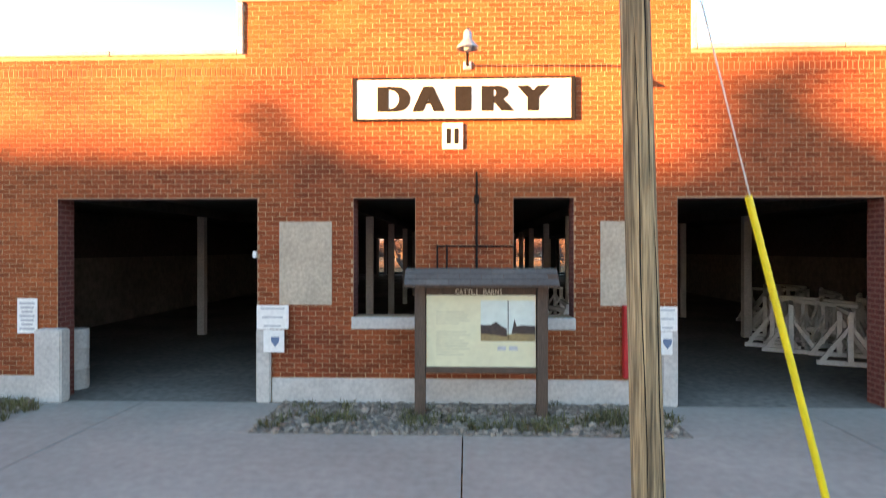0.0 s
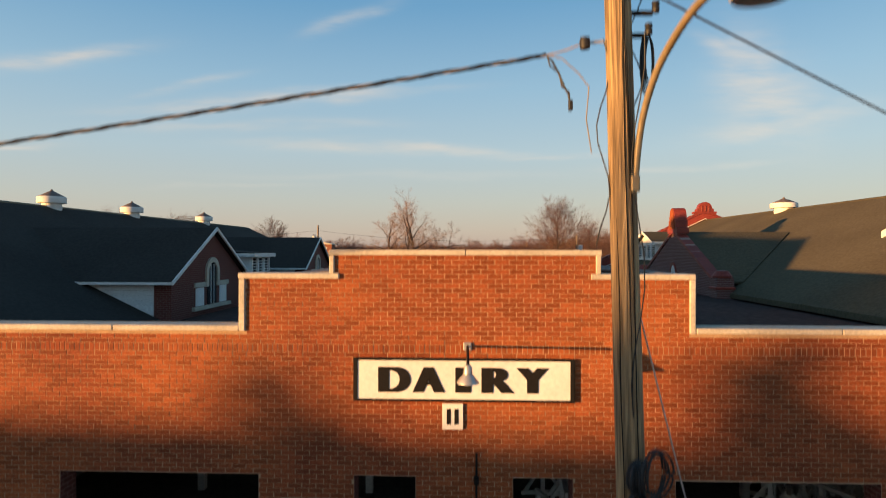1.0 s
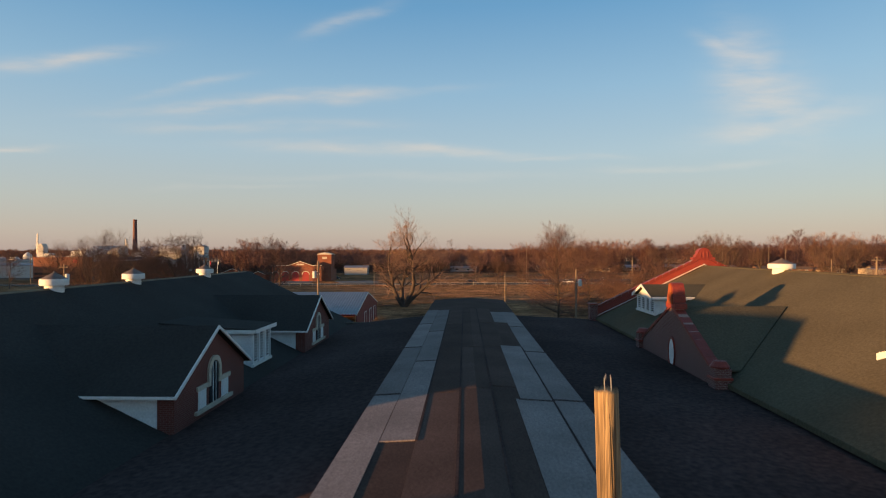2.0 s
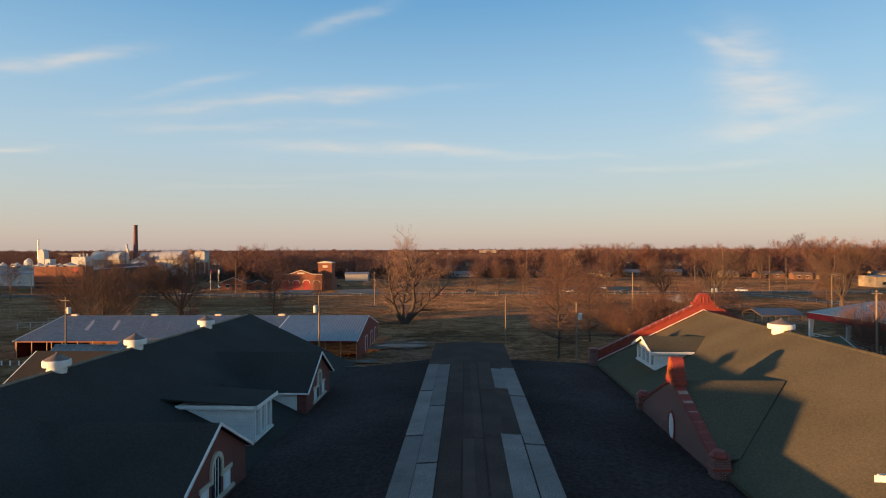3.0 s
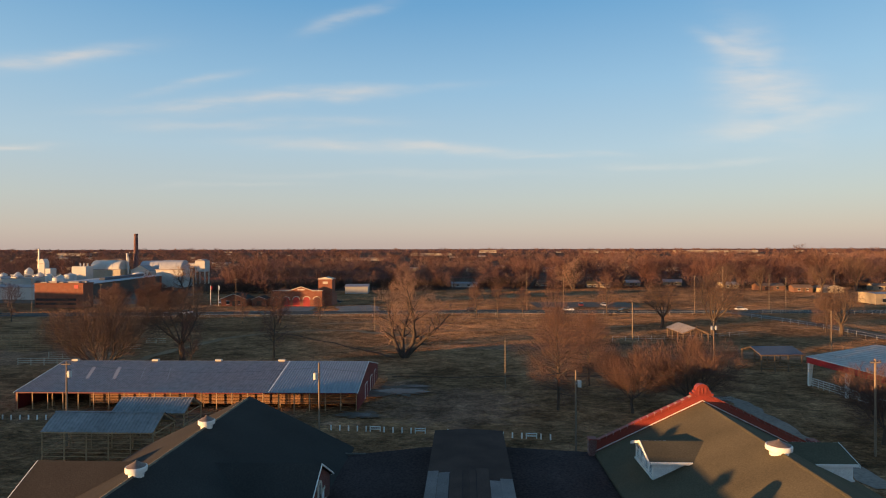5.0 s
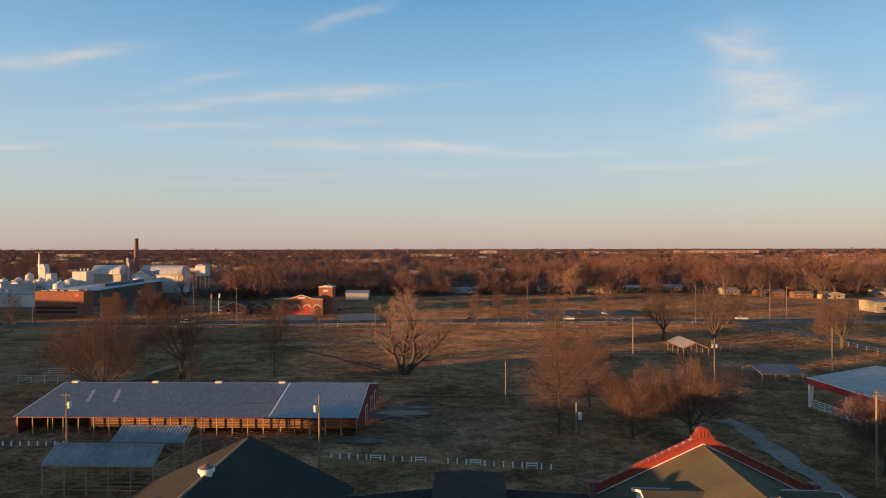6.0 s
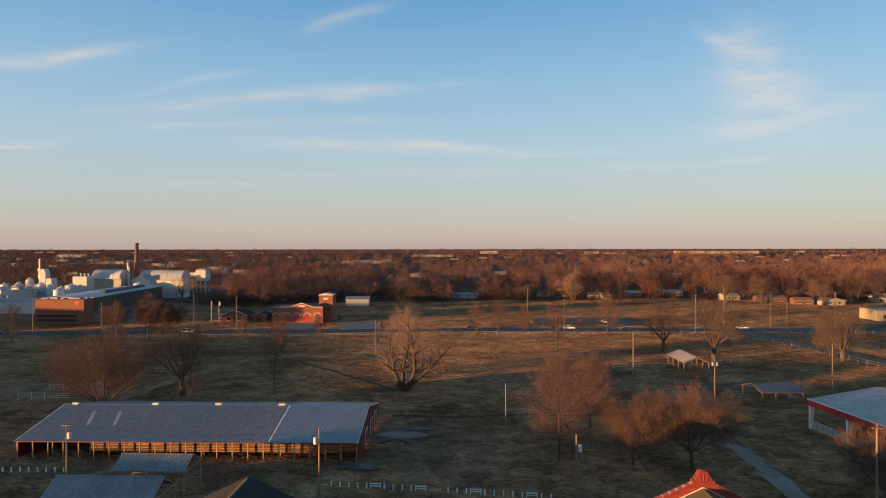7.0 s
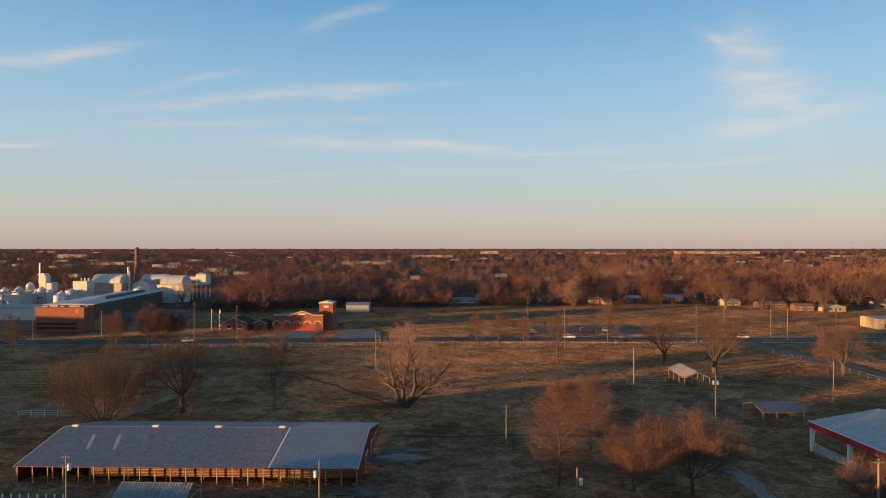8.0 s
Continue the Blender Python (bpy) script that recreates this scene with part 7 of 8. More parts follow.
# ---- poles and posts beyond the barns ----
def pole(x, y, top, label, transformer=0, arms=0, r=0.13, wood=None, side=1):
    g = ground_z(y)
    h = top - g
    t = thing("utility_pole", pose(x, y, g), label, "utility pole", "poles behind the barns")
    part("shaft", tube(B(), [(0, 0, -0.3), (0, 0, h * 0.5), (0, 0, h)], [r, r * 0.85, r * 0.7], 10), wood or M_DARKPOLE, t, smooth=True)
    for k in range(arms):
        part("crossarm", bevelled(box(B(), -0.6, 0.6, -0.16, -0.06, h - 0.44 - 0.9 * k, h - 0.33 - 0.9 * k), 0.01), M_DARKPOLE, t)
        for q in (-0.52, -0.2, 0.2, 0.52):
            part("insulator", lathe(B(), [(0.05, 0), (0.06, 0.05), (0.04, 0.09), (0.055, 0.12), (0, 0.17)], 8, q, -0.11, h - 0.33 - 0.9 * k), M_BLACK, t)
    for k in range(transformer):
        sx = side * (0.42, -0.42)[k]
        can = part("transformer", lathe(B(), [(0, 0), (0.22, 0.0), (0.23, 0.03), (0.23, 0.70), (0.25, 0.72), (0.25, 0.76), (0.10, 0.82), (0, 0.83)], 18, sx, -0.05, h - 2.0), M_TRANSFORMER, t, "pale grey transformer can", smooth=True)
        for q in (-0.08, 0.08):
            part("bushing", lathe(B(), [(0.03, 0), (0.045, 0.06), (0.03, 0.1), (0.04, 0.15), (0, 0.2)], 8, sx + q, -0.05, h - 1.2), M_BLACK, can)
        part("mount", box(B(), min(0, sx), max(0, sx), -0.09, -0.01, h - 1.6, h - 1.5), M_GALV, t)
    return t


M_DARKPOLE = mat("aged_pole_wood", (0.21, 0.155, 0.11), 0.25, 2, 9, 0.9, 0.5, 0.01, stretch=(6, 6, 0.4))
M_TRANSFORMER = mat("transformer_paint", (0.58, 0.58, 0.56), 0.1, 2, 12, 0.5, 0.1)
pole(-17.0, 68.4, 9.1, "wooden pole with pale transformer can", 1, 0, 0.13, None, -1)
pole(-48.6, 70.6, 8.7, "wooden pole with crossarm and transformer", 1, 1)
pole(12.9, 69.9, 8.1, "dark wooden pole with pale transformer", 1)
pole(47.2, 70.2, 9.5, "weathered wooden pole with crossarms", 0, 1, 0.15)
pole(6.9, 103.8, 6.4, "bare slender wooden post in the field", 0, 0, 0.11)
pole(42.1, 152.2, 8.7, "pale wooden pole in the field", 0, 0, 0.16)
pole(51.3, 125.2, 7.5, "tall wooden pole with twin transformers", 2, 1, 0.15)
pole(81.4, 135.9, 8.4, "dark wooden pole beside the side road", 0, 0, 0.13)
pole(-27.5, 180.0, 8.0, "thin dark pole in the field", 0, 0, 0.10)
for x, y, h, arms in ((-170, 228, 11, 1), (-143, 229, 9, 1), (-107, 231, 12, 1), (-90, 231, 11, 1), (25, 245, 14, 0), (35, 215, 12, 1), (88, 233, 12, 1), (104, 246, 15, 1), (123, 247, 12, 1), (126, 240, 11, 1), (150, 249, 12, 1), (205, 252, 12, 1)):
    pole(x, y, h, "wooden roadside utility pole with crossarm", 0, arms, 0.11)
for a, b in (((-48.6, 70.6, 8.4), (-17.0, 68.4, 8.5)), ((-17.0, 68.4, 8.5), (12.9, 69.9, 7.8)), ((12.9, 69.9, 7.8), (47.2, 70.2, 9.0)), ((51.3, 125.2, 7.0), (47.2, 70.2, 9.0)), ((51.3, 125.2, 7.0), (42.1, 152.2, 8.5)), ((-170, 228, 10.7), (-143, 229, 8.7)), ((-143, 229, 8.7), (-107, 231, 11.5)), ((-107, 231, 11.5), (-90, 231, 10.6))):
    line("overhead_wire", (a, b), 0.012, "thin overhead wire between poles", sag=0.8, n=12)

# white bollards
for x0, x1, y0, y1, n, gates in ((-17.9, -5.9, 78.5, 77.3, 11, (5, 10)), (-2.3, 10.7, 77.0, 75.2, 12, (3, 9)), (-67.0, -57.0, 82.0, 82.2, 9, ())):
    for i in range(n):
        x, y = x0 + (x1 - x0) * i / (n - 1), y0 + (y1 - y0) * i / (n - 1)
        if i in gates:
            t = thing("low_gate", pose(x, y, ground_z(y)), "low white pipe gate between bollards", "gate", "white bollards")
            for z in (0.32, 0.62):
                part("rail", box(B(), -0.62, 0.62, -0.04, 0.04, z - 0.08, z + 0.03), M_WHITE, t)
            for x2 in (-0.66, 0.66):
                part("post", box(B(), x2 - 0.055, x2 + 0.055, -0.05, 0.05, -0.05, 0.68), M_WHITE, t)
        else:
            t = thing("bollard", pose(x, y, ground_z(y)), "short white painted wooden bollard", "bollard", "white bollards")
            part("post", lathe(B(), [(0.10, -0.1), (0.10, 0.58), (0.085, 0.63), (0, 0.64)], 10), M_WHITE, t)


def rail_fence(pts, height, rails, spacing, label, material=None, r=0.032):
    """A fence of posts and rails along points on the ground."""
    material = material or M_STONE
    x, y = pts[0]
    t = thing("fence", pose(x, y, ground_z(y)), label, "fence")
    g0 = ground_z(y)
    for (xa, ya), (xb, yb) in zip(pts, pts[1:]):
        ln = math.hypot(xb - xa, yb - ya)
        n = max(1, int(ln / spacing))
        for i in range(n):
            px, py = xa + (xb - xa) * i / n, ya + (yb - ya) * i / n
            part("post", tube(B(), [(px - x, py - y, ground_z(py) - g0 - 0.2), (px - x, py - y, ground_z(py) - g0 + height)], r * 1.3, 5), material, t)
        for k in range(rails):
            z = height * (k + 1) / rails - 0.06
            part("rail", tube(B(), [(xa - x, ya - y, ground_z(ya) - g0 + z), (xb - x, yb - y, ground_z(yb) - g0 + z)], r * 0.8, 4), material, t)


rail_fence([(-130, 211), (-60, 216), (-9, 224), (60, 227.5), (98, 229)], 1.15, 2, 4.0, "white pipe fence along the road")
rail_fence([(112, 230), (150, 231), (230, 233)], 1.5, 3, 3.2, "white pipe fence along the road")
rail_fence([(101.5, 216), (106, 204), (109.0, 190), (109.8, 168), (113, 142)], 1.4, 2, 3.5, "pale wire fence beside the side road", M_GALV)
rail_fence([(39, 160), (60, 162), (80, 172)], 1.3, 2, 3.5, "grey wire fence across the field", M_GALV)
for pts in ([(-122, 148), (-98, 149)], [(-125, 156), (-98, 157)], [(-128, 163), (-95, 164)], [(-134, 171), (-92, 172)], [(-114, 141), (-101.7, 142)]):
    rail_fence(pts, 1.3, 3, 2.6, "weathered timber rails of empty cattle pens", M_BARNWOOD, 0.06)
for pts in ([(-94, 131), (-87.5, 131)], [(-95, 123), (-83.6, 123)], [(-83.6, 142), (-79, 142)], [(-83, 152), (-78, 152.5)]):
    rail_fence(pts, 1.4, 3, 2.4, "white painted rail panel beside the pens", M_STONE, 0.05)


# ---- pavilions and arena ----
def pavilion(x, y, w, d, eave, ridge, rz, label, roof=None):
    g = ground_z(y)
    t = thing("pavilion", pose(x, y, g, 0, 0, rz), label, "pavilion", "open pavilions")
    for q in (-1, 1):
        part("roof_sheet", ribbed(B(), -w, w, 0, ridge, q * d, eave, 0.4, 0.015), roof or M_METALROOF2, t)
        part("eave_beam", box(B(), -w + 0.1, w - 0.1, q * (d - 0.35) - 0.08, q * (d - 0.35) + 0.08, eave - 0.22, eave - 0.02), M_PAVWOOD, t)
        for i in range(4):
            xx = -w + 0.3 + (2 * w - 0.6) * i / 3
            part("post", box(B(), xx - 0.09, xx + 0.09, q * (d - 0.35) - 0.09, q * (d - 0.35) + 0.09, -0.15, eave - 0.2), M_PAVWOOD, t)
        part("gable_truss", prism(B(), [(q * (w - 0.15), -d + 0.3, eave - 0.02), (q * (w - 0.15), 0, ridge - 0.06), (q * (w - 0.15), d - 0.3, eave - 0.02), (q * (w - 0.15), d - 0.5, eave - 0.18), (q * (w - 0.15), 0, ridge - 0.28), (q * (w - 0.15), -d + 0.5, eave - 0.18)], (0.08, 0, 0)), M_PAVWOOD, t)
        for z in (0.5, 1.0):
            part("rail", box(B(), -w + 0.3, w - 0.3, q * (d - 0.35) - 0.02, q * (d - 0.35) + 0.02, z, z + 0.1), M_PAVWOOD, t)


M_PAVWOOD = mat("pavilion_timber", (0.19, 0.125, 0.08), 0.25, 0.8, 9, 0.9, 0.3)
M_SLATEROOF = mat("blue_grey_roof", (0.060, 0.088, 0.135), 0.15, 0.4, 3, 0.7, 0.1)
M_TINROOF = mat("tan_tin_roof", (0.30, 0.255, 0.22), 0.12, 0.4, 3, 0.6, 0.1)
pavilion(62.5, 124.4, 4.4, 4.0, 3.3, 4.4, 4, "open pavilion with blue-grey metal roof on timber posts", M_SLATEROOF)
pavilion(58.4, 159.8, 6.0, 3.5, 3.0, 4.4, 91, "open pavilion with pale tin roof on timber posts", M_TINROOF)


M_ARENAROOF = mat("pale_arena_roof", (0.47, 0.40, 0.36), 0.14, 0.12, 1.4, 0.7, 0.1, 0.01)


def arena():
    g = ground_z(99)
    ang = math.degrees(math.atan2(62.3 - 60.3, 107.5 - 91.3))
    t = thing("arena", pose(60.3, 107.5, g, 0, 0, ang), "open show arena with grey roof and red fascia", "arena")
    L, W, ze, zr = 44.0, 26.0, 4.4, 7.0
    for k in range(2):
        x0, x1, z0, z1 = ((0, W / 2, ze + 0.75, zr) if k == 0 else (W / 2, W, zr, ze + 0.75))
        bm = B()
        n = int(L / 0.4)
        for i in range(n):
            ya, yb = -L * i / n, -L * (i + 1) / n
            h = 0.0 if i % 3 else 0.04
            slab(bm, (x0 - 0.1, ya, z0 + h), (x1, ya, z1 + h), (x1, yb, z1 + h), (x0 - 0.1, yb, z0 + h), 0.05)
        part("roof", bm, M_ARENAROOF, t)
    for i in range(5):
        y = -L * i / 5
        part("fascia_panel", bevelled(box(B(), -0.12, -0.02, y - L / 5 + 0.06, y, ze - 0.35, ze + 0.68), 0.02), M_REDPAINT, t, "bright red fascia panel")
    part("fascia_trim", box(B(), -0.16, 0.0, -L, 0.1, ze + 0.685, ze + 0.80), M_WHITE, t, "white roof edge trim")
    part("end_fascia", prism(B(), [(0, 0.05, ze - 0.3), (W / 2, 0.05, ze - 0.3 + (zr - ze - 0.75)), (W, 0.05, ze - 0.3), (W, 0.05, ze + 0.70), (W / 2, 0.05, zr - 0.08), (0, 0.05, ze + 0.70)], (0, 0.08, 0)), M_REDPAINT, t)
    for i in range(6):
        y = -0.3 - (L - 0.6) * i / 5
        part("post", prism(B(), [(-0.02, y - 0.25, 0), (0.35, y - 0.25, 0), (0.85, y - 0.25, ze - 0.2), (-0.02, y - 0.25, ze - 0.2)], (0, 0.4, 0)), M_WHITE, t, "tapered white post")
        part("post", prism(B(), [(W - 0.35, y - 0.25, 0), (W, y - 0.25, 0), (W, y - 0.25, ze - 0.2), (W - 0.85, y - 0.25, ze - 0.2)], (0, 0.4, 0)), M_WHITE, t, "tapered white post")
    for k in range(4):
        z = 0.35 + 0.38 * k
        for x in (0.05, W - 0.1):
            part("rail", box(B(), x, x + 0.07, -L, 0, z, z + 0.09), M_WHITE, t)
    for i in range(34):
        part("baluster", box(B(), 0.13, 0.19, -L + L * i / 34, -L + L * i / 34 + 0.06, 0, 1.6), M_WHITE, t)


arena()


# ---- buildings beyond the road ----
def gabled(name, x, y, w, d, h, rise, label, wall, roof, rz=0, doors=(), windows=(), along=True, category="house"):
    """A small gabled building; doors and windows are (x, width, z0, z1) on its near side."""
    g = ground_z(y)
    t = thing(name, pose(x, y, g, 0, 0, rz), label, category)
    if along:
        part("wall", prism(B(), [(-w, -d, 0), (-w, d, 0), (-w, d, h), (-w, 0, h + rise), (-w, -d, h)], (2 * w, 0, 0)), wall, t)
        for q in (-1, 1):
            part("roof", prism(B(), [(-w - 0.4, 0, h + rise + 0.02), (w + 0.4, 0, h + rise + 0.02), (w + 0.4, q * (d + 0.4), h - rise * 0.4 / d + 0.02), (-w - 0.4, q * (d + 0.4), h - rise * 0.4 / d + 0.02)], (0, 0, 0.15)), roof, t)
    else:
        part("wall", prism(B(), [(-w, -d, 0), (w, -d, 0), (w, -d, h), (0, -d, h + rise), (-w, -d, h)], (0, 2 * d, 0)), wall, t)
        for q in (-1, 1):
            part("roof", prism(B(), [(0, -d - 0.4, h + rise + 0.02), (0, d + 0.4, h + rise + 0.02), (q * (w + 0.4), d + 0.4, h - rise * 0.4 / w + 0.02), (q * (w + 0.4), -d - 0.4, h - rise * 0.4 / w + 0.02)], (0, 0, 0.15)), roof, t)
    if not along:
        for q in (-1, 1):
            part("rake_trim", prism(B(), [(0, -d - 0.42, h + rise + 0.2), (q * (w + 0.42), -d - 0.42, h - rise * 0.4 / w + 0.2), (q * (w + 0.42), -d - 0.42, h - rise * 0.4 / w - 0.05), (0, -d - 0.42, h + rise - 0.05)], (0, -0.06, 0)), M_STONE, t, "pale rake trim")
    for a, b, c, e in windows:
        wn = part("window", box(B(), a - b / 2, a + b / 2, -d - 0.04, -d - 0.001, c, e), M_GLASS_DARK, t)
        part("lintel", box(B(), a - b / 2 - 0.12, a + b / 2 + 0.12, -d - 0.08, -d - 0.001, e, e + 0.12), M_WHITE, wn)
        part("sill", box(B(), a - b / 2 - 0.12, a + b / 2 + 0.12, -d - 0.08, -d - 0.001, c - 0.12, c), M_WHITE, wn)
    for a, b, c, e in doors:
        part("door", box(B(), a - b / 2, a + b / 2, -d - 0.05, -d - 0.001, c, e), M_BROWNWOOD, t)
    return t


M_DOORRED = mat("dull_red_door", (0.34, 0.030, 0.028), 0.15, 2, 12, 0.6, 0.1)


def fire_station():
    g = ground_z(262)
    t = thing("fire_station", pose(-73.6, 266, g), "red brick fire station with arched red doors and tower", "building")
    w, d, h = 10.9, 7.0, 6.7
    part("wall", box(B(), -w, w, -d, d, 0, h), M_OFFICE, t)
    part("pediment", prism(B(), [(-3.6, -d - 0.1, h), (1.6, -d - 0.1, h + 1.7), (6.8, -d - 0.1, h)], (0, 0.5, 0)), M_OFFICE, t)
    part("pediment_trim", prism(B(), [(-3.8, -d - 0.2, h), (1.6, -d - 0.2, h + 1.75), (7.0, -d - 0.2, h), (7.0, -d - 0.2, h + 0.26), (1.6, -d - 0.2, h + 2.05), (-3.8, -d - 0.2, h + 0.26)], (0, 0.25, 0)), M_STONE, t)
    for a, b in ((-w - 0.1, -3.81), (7.01, w + 0.1)):
        part("cornice", box(B(), a, b, -d - 0.15, -d + 0.3, h + 0.002, h + 0.28), M_STONE, t)
    for i in range(5):
        c = -9.5 + 4.5 * i
        pts = [(c - 1.45, -d - 0.06, 0), (c + 1.45, -d - 0.06, 0), (c + 1.45, -d - 0.06, 2.9)] + [(c + 1.45 * math.cos(a), -d - 0.06, 2.9 + 1.25 * math.sin(a)) for a in [math.pi * k / 8 for k in range(1, 8)]] + [(c - 1.45, -d - 0.06, 2.9)]
        door = part("door", prism(B(), pts, (0, 0.05, 0)), M_DOORRED if i in (1, 2, 3) else M_DARKBRICK, t, "red arched engine door" if i in (1, 2, 3) else "bricked arched bay")
        for z in (0.9, 1.8, 2.7):
            part("door_rail", box(B(), c - 1.4, c + 1.4, -d - 0.09, -d - 0.065, z, z + 0.08), M_REDMETAL, door)
        part("arch", prism(B(), [(c + 1.75 * math.cos(a), -d - 0.10, 2.9 + 1.55 * math.sin(a)) for a in [math.pi * k / 10 for k in range(11)]] + [(c + 1.45 * math.cos(a), -d - 0.10, 2.9 + 1.25 * math.sin(a)) for a in [math.pi * k / 10 for k in range(10, -1, -1)]], (0, 0.09, 0)), M_STONE, t)
    tower = part("tower", box(B(), 8.0, 14.2, -2, 4, 0, 11.6), M_OFFICE, t, "square brick tower")
    part("tower_cap", prism(B(), [(7.75, -2.25, 11.6), (14.45, -2.25, 11.6), (14.45, -2.25, 11.85), (11.1, -2.25, 12.6), (7.75, -2.25, 11.85)], (0, 6.5, 0)), M_STONE, tower)
    part("pediment_sign", box(B(), 0.0, 3.2, -d - 0.16, -d - 0.101, h + 0.3, h + 0.9), M_STONE, t, "pale sign panel")
    part("tower_sign", box(B(), 10.0, 12.2, -2.06, -2.001, 9.6, 10.6), M_STONE, tower)
    part("side_wing", box(B(), w + 0.01, w + 3.6, -d + 3, d, 0, 5.0), M_OFFICE, t)


fire_station()
M_GREYWALL = mat("grey_sheet_wall", (0.33, 0.32, 0.31), 0.1, 0.5, 6, 0.7, 0.1)
M_HOUSE = mat("tan_house_wall", (0.33, 0.27, 0.185), 0.15, 0.5, 6, 0.8, 0.1)
gabled("brick_house", -102.0, 264, 5.6, 5.0, 3.2, 2.2, "low brick house with pale gable trim", M_OFFICE, M_SLATE, along=False, windows=((-2.5, 1.4, 0.9, 2.3), (2.4, 1.4, 0.9, 2.3)), doors=((0, 1.2, 0, 2.2),))
gabled("brick_house", -91.5, 265, 3.2, 3.4, 2.8, 1.3, "small brick outbuilding with pale gable trim", M_OFFICE, M_SLATE, along=False, doors=((0, 2.2, 0, 2.1),))
gabled("metal_shed", -62.5, 344, 6.4, 8.0, 3.9, 1.0, "grey sheet-metal shed with pale low roof", M_GREYWALL, M_METALROOF, rz=6, category="shed")
M_RUSTWALL = mat("reddish_brown_wall", (0.165, 0.083, 0.055), 0.2, 0.5, 6, 0.85, 0.1)
M_BROWNROOF = mat("brown_shingle_roof", (0.17, 0.11, 0.075), 0.2, 0.4, 6, 0.95, 0.3)
for x, y, w, d, rz, along, lab, skin, top in ((208.5, 353, 6.4, 5.0, 8, False, "cream bungalow with brown gable roof", M_HOUSE, M_BROWNROOF), (194.5, 355, 5.0, 3.6, -6, True, "low brown bungalow beside bare trees", M_RUSTWALL, M_BROWNROOF),
                                        (184.0, 371, 8.0, 3.8, 4, True, "long reddish-brown bungalow under bare trees", M_RUSTWALL, M_BROWNROOF), (166.0, 386, 5.4, 4.0, 12, True, "pale house with sunlit tan roof", M_HOUSE, M_TINROOF),
                                        (252.0, 372, 6.4, 4.0, -9, True, "low pale bungalow with pitched roof", M_HOUSE, M_BROWNROOF), (90.0, 392, 2.8, 4.0, 5, True, "low pale bungalow with pitched roof", M_HOUSE, M_BROWNROOF), (280.0, 400, 6.4, 4.0, 10, True, "low pale bungalow with pitched roof", M_HOUSE, M_SHINGLE)):
    gabled("house", x, y, w, d, 2.5, 1.5, lab, skin, top, rz=rz, along=along, windows=((-w * 0.45, 1.3, 0.9, 2.1), (w * 0.45, 1.3, 0.9, 2.1)), doors=((0.3, 1.1, 0, 2.1),))
gabled("long_building", -1.0, 397, 8.5, 3.5, 2.5, 0.9, "long low pale building at the edge of the woods", M_GREYWALL, M_METALROOF, windows=((-4, 1.6, 0.9, 2.0), (3, 1.6, 0.9, 2.0)), category="building")
for x, y, w, rz, lab, top in ((52.0, 408, 3.6, 14, "small tan house with reddish roof by the woods", M_BROWNROOF), (83.0, 396, 3.4, -8, "small pale house with shingle roof by the woods", M_SHINGLE),
                              (113.0, 412, 4.6, 6, "small pale house under bare trees", M_METALROOF), (143.0, 420, 6.0, -15, "pale house with light metal roof under bare trees", M_METALROOF)):
    gabled("house", x, y, w, 3.6, 2.4, 1.6, lab, M_HOUSE, top, rz=rz, windows=((-w * 0.4, 1.2, 0.9, 2.0), (w * 0.4, 1.2, 0.9, 2.0)), doors=((0, 1.0, 0, 2.0),))
gabled("warehouse", 193.5, 279, 11, 6, 4.6, 0.4, "flat pale tan roadside building", M_HOUSE, M_METALROOF, windows=((-7, 2, 1, 2.6), (-2, 2, 1, 2.6)), category="building")


M_WORKS = mat("works_white_sheet", (0.50, 0.48, 0.45), 0.12, 0.2, 3, 0.6, 0.1)


M_SLATEBLUE = mat("dark_blue_sheet", (0.055, 0.075, 0.11), 0.15, 0.3, 4, 0.6, 0.1)
M_WORKSCREAM = mat("works_cream_sheet", (0.40, 0.345, 0.27), 0.12, 0.2, 3, 0.7, 0.1)
M_TANK = mat("tank_paint", (0.50, 0.50, 0.49), 0.1, 0.4, 4, 0.6, 0.1)
M_WORKSROOF = mat("pale_flat_roof", (0.42, 0.42, 0.44), 0.15, 0.1, 1.5, 0.8, 0.1)


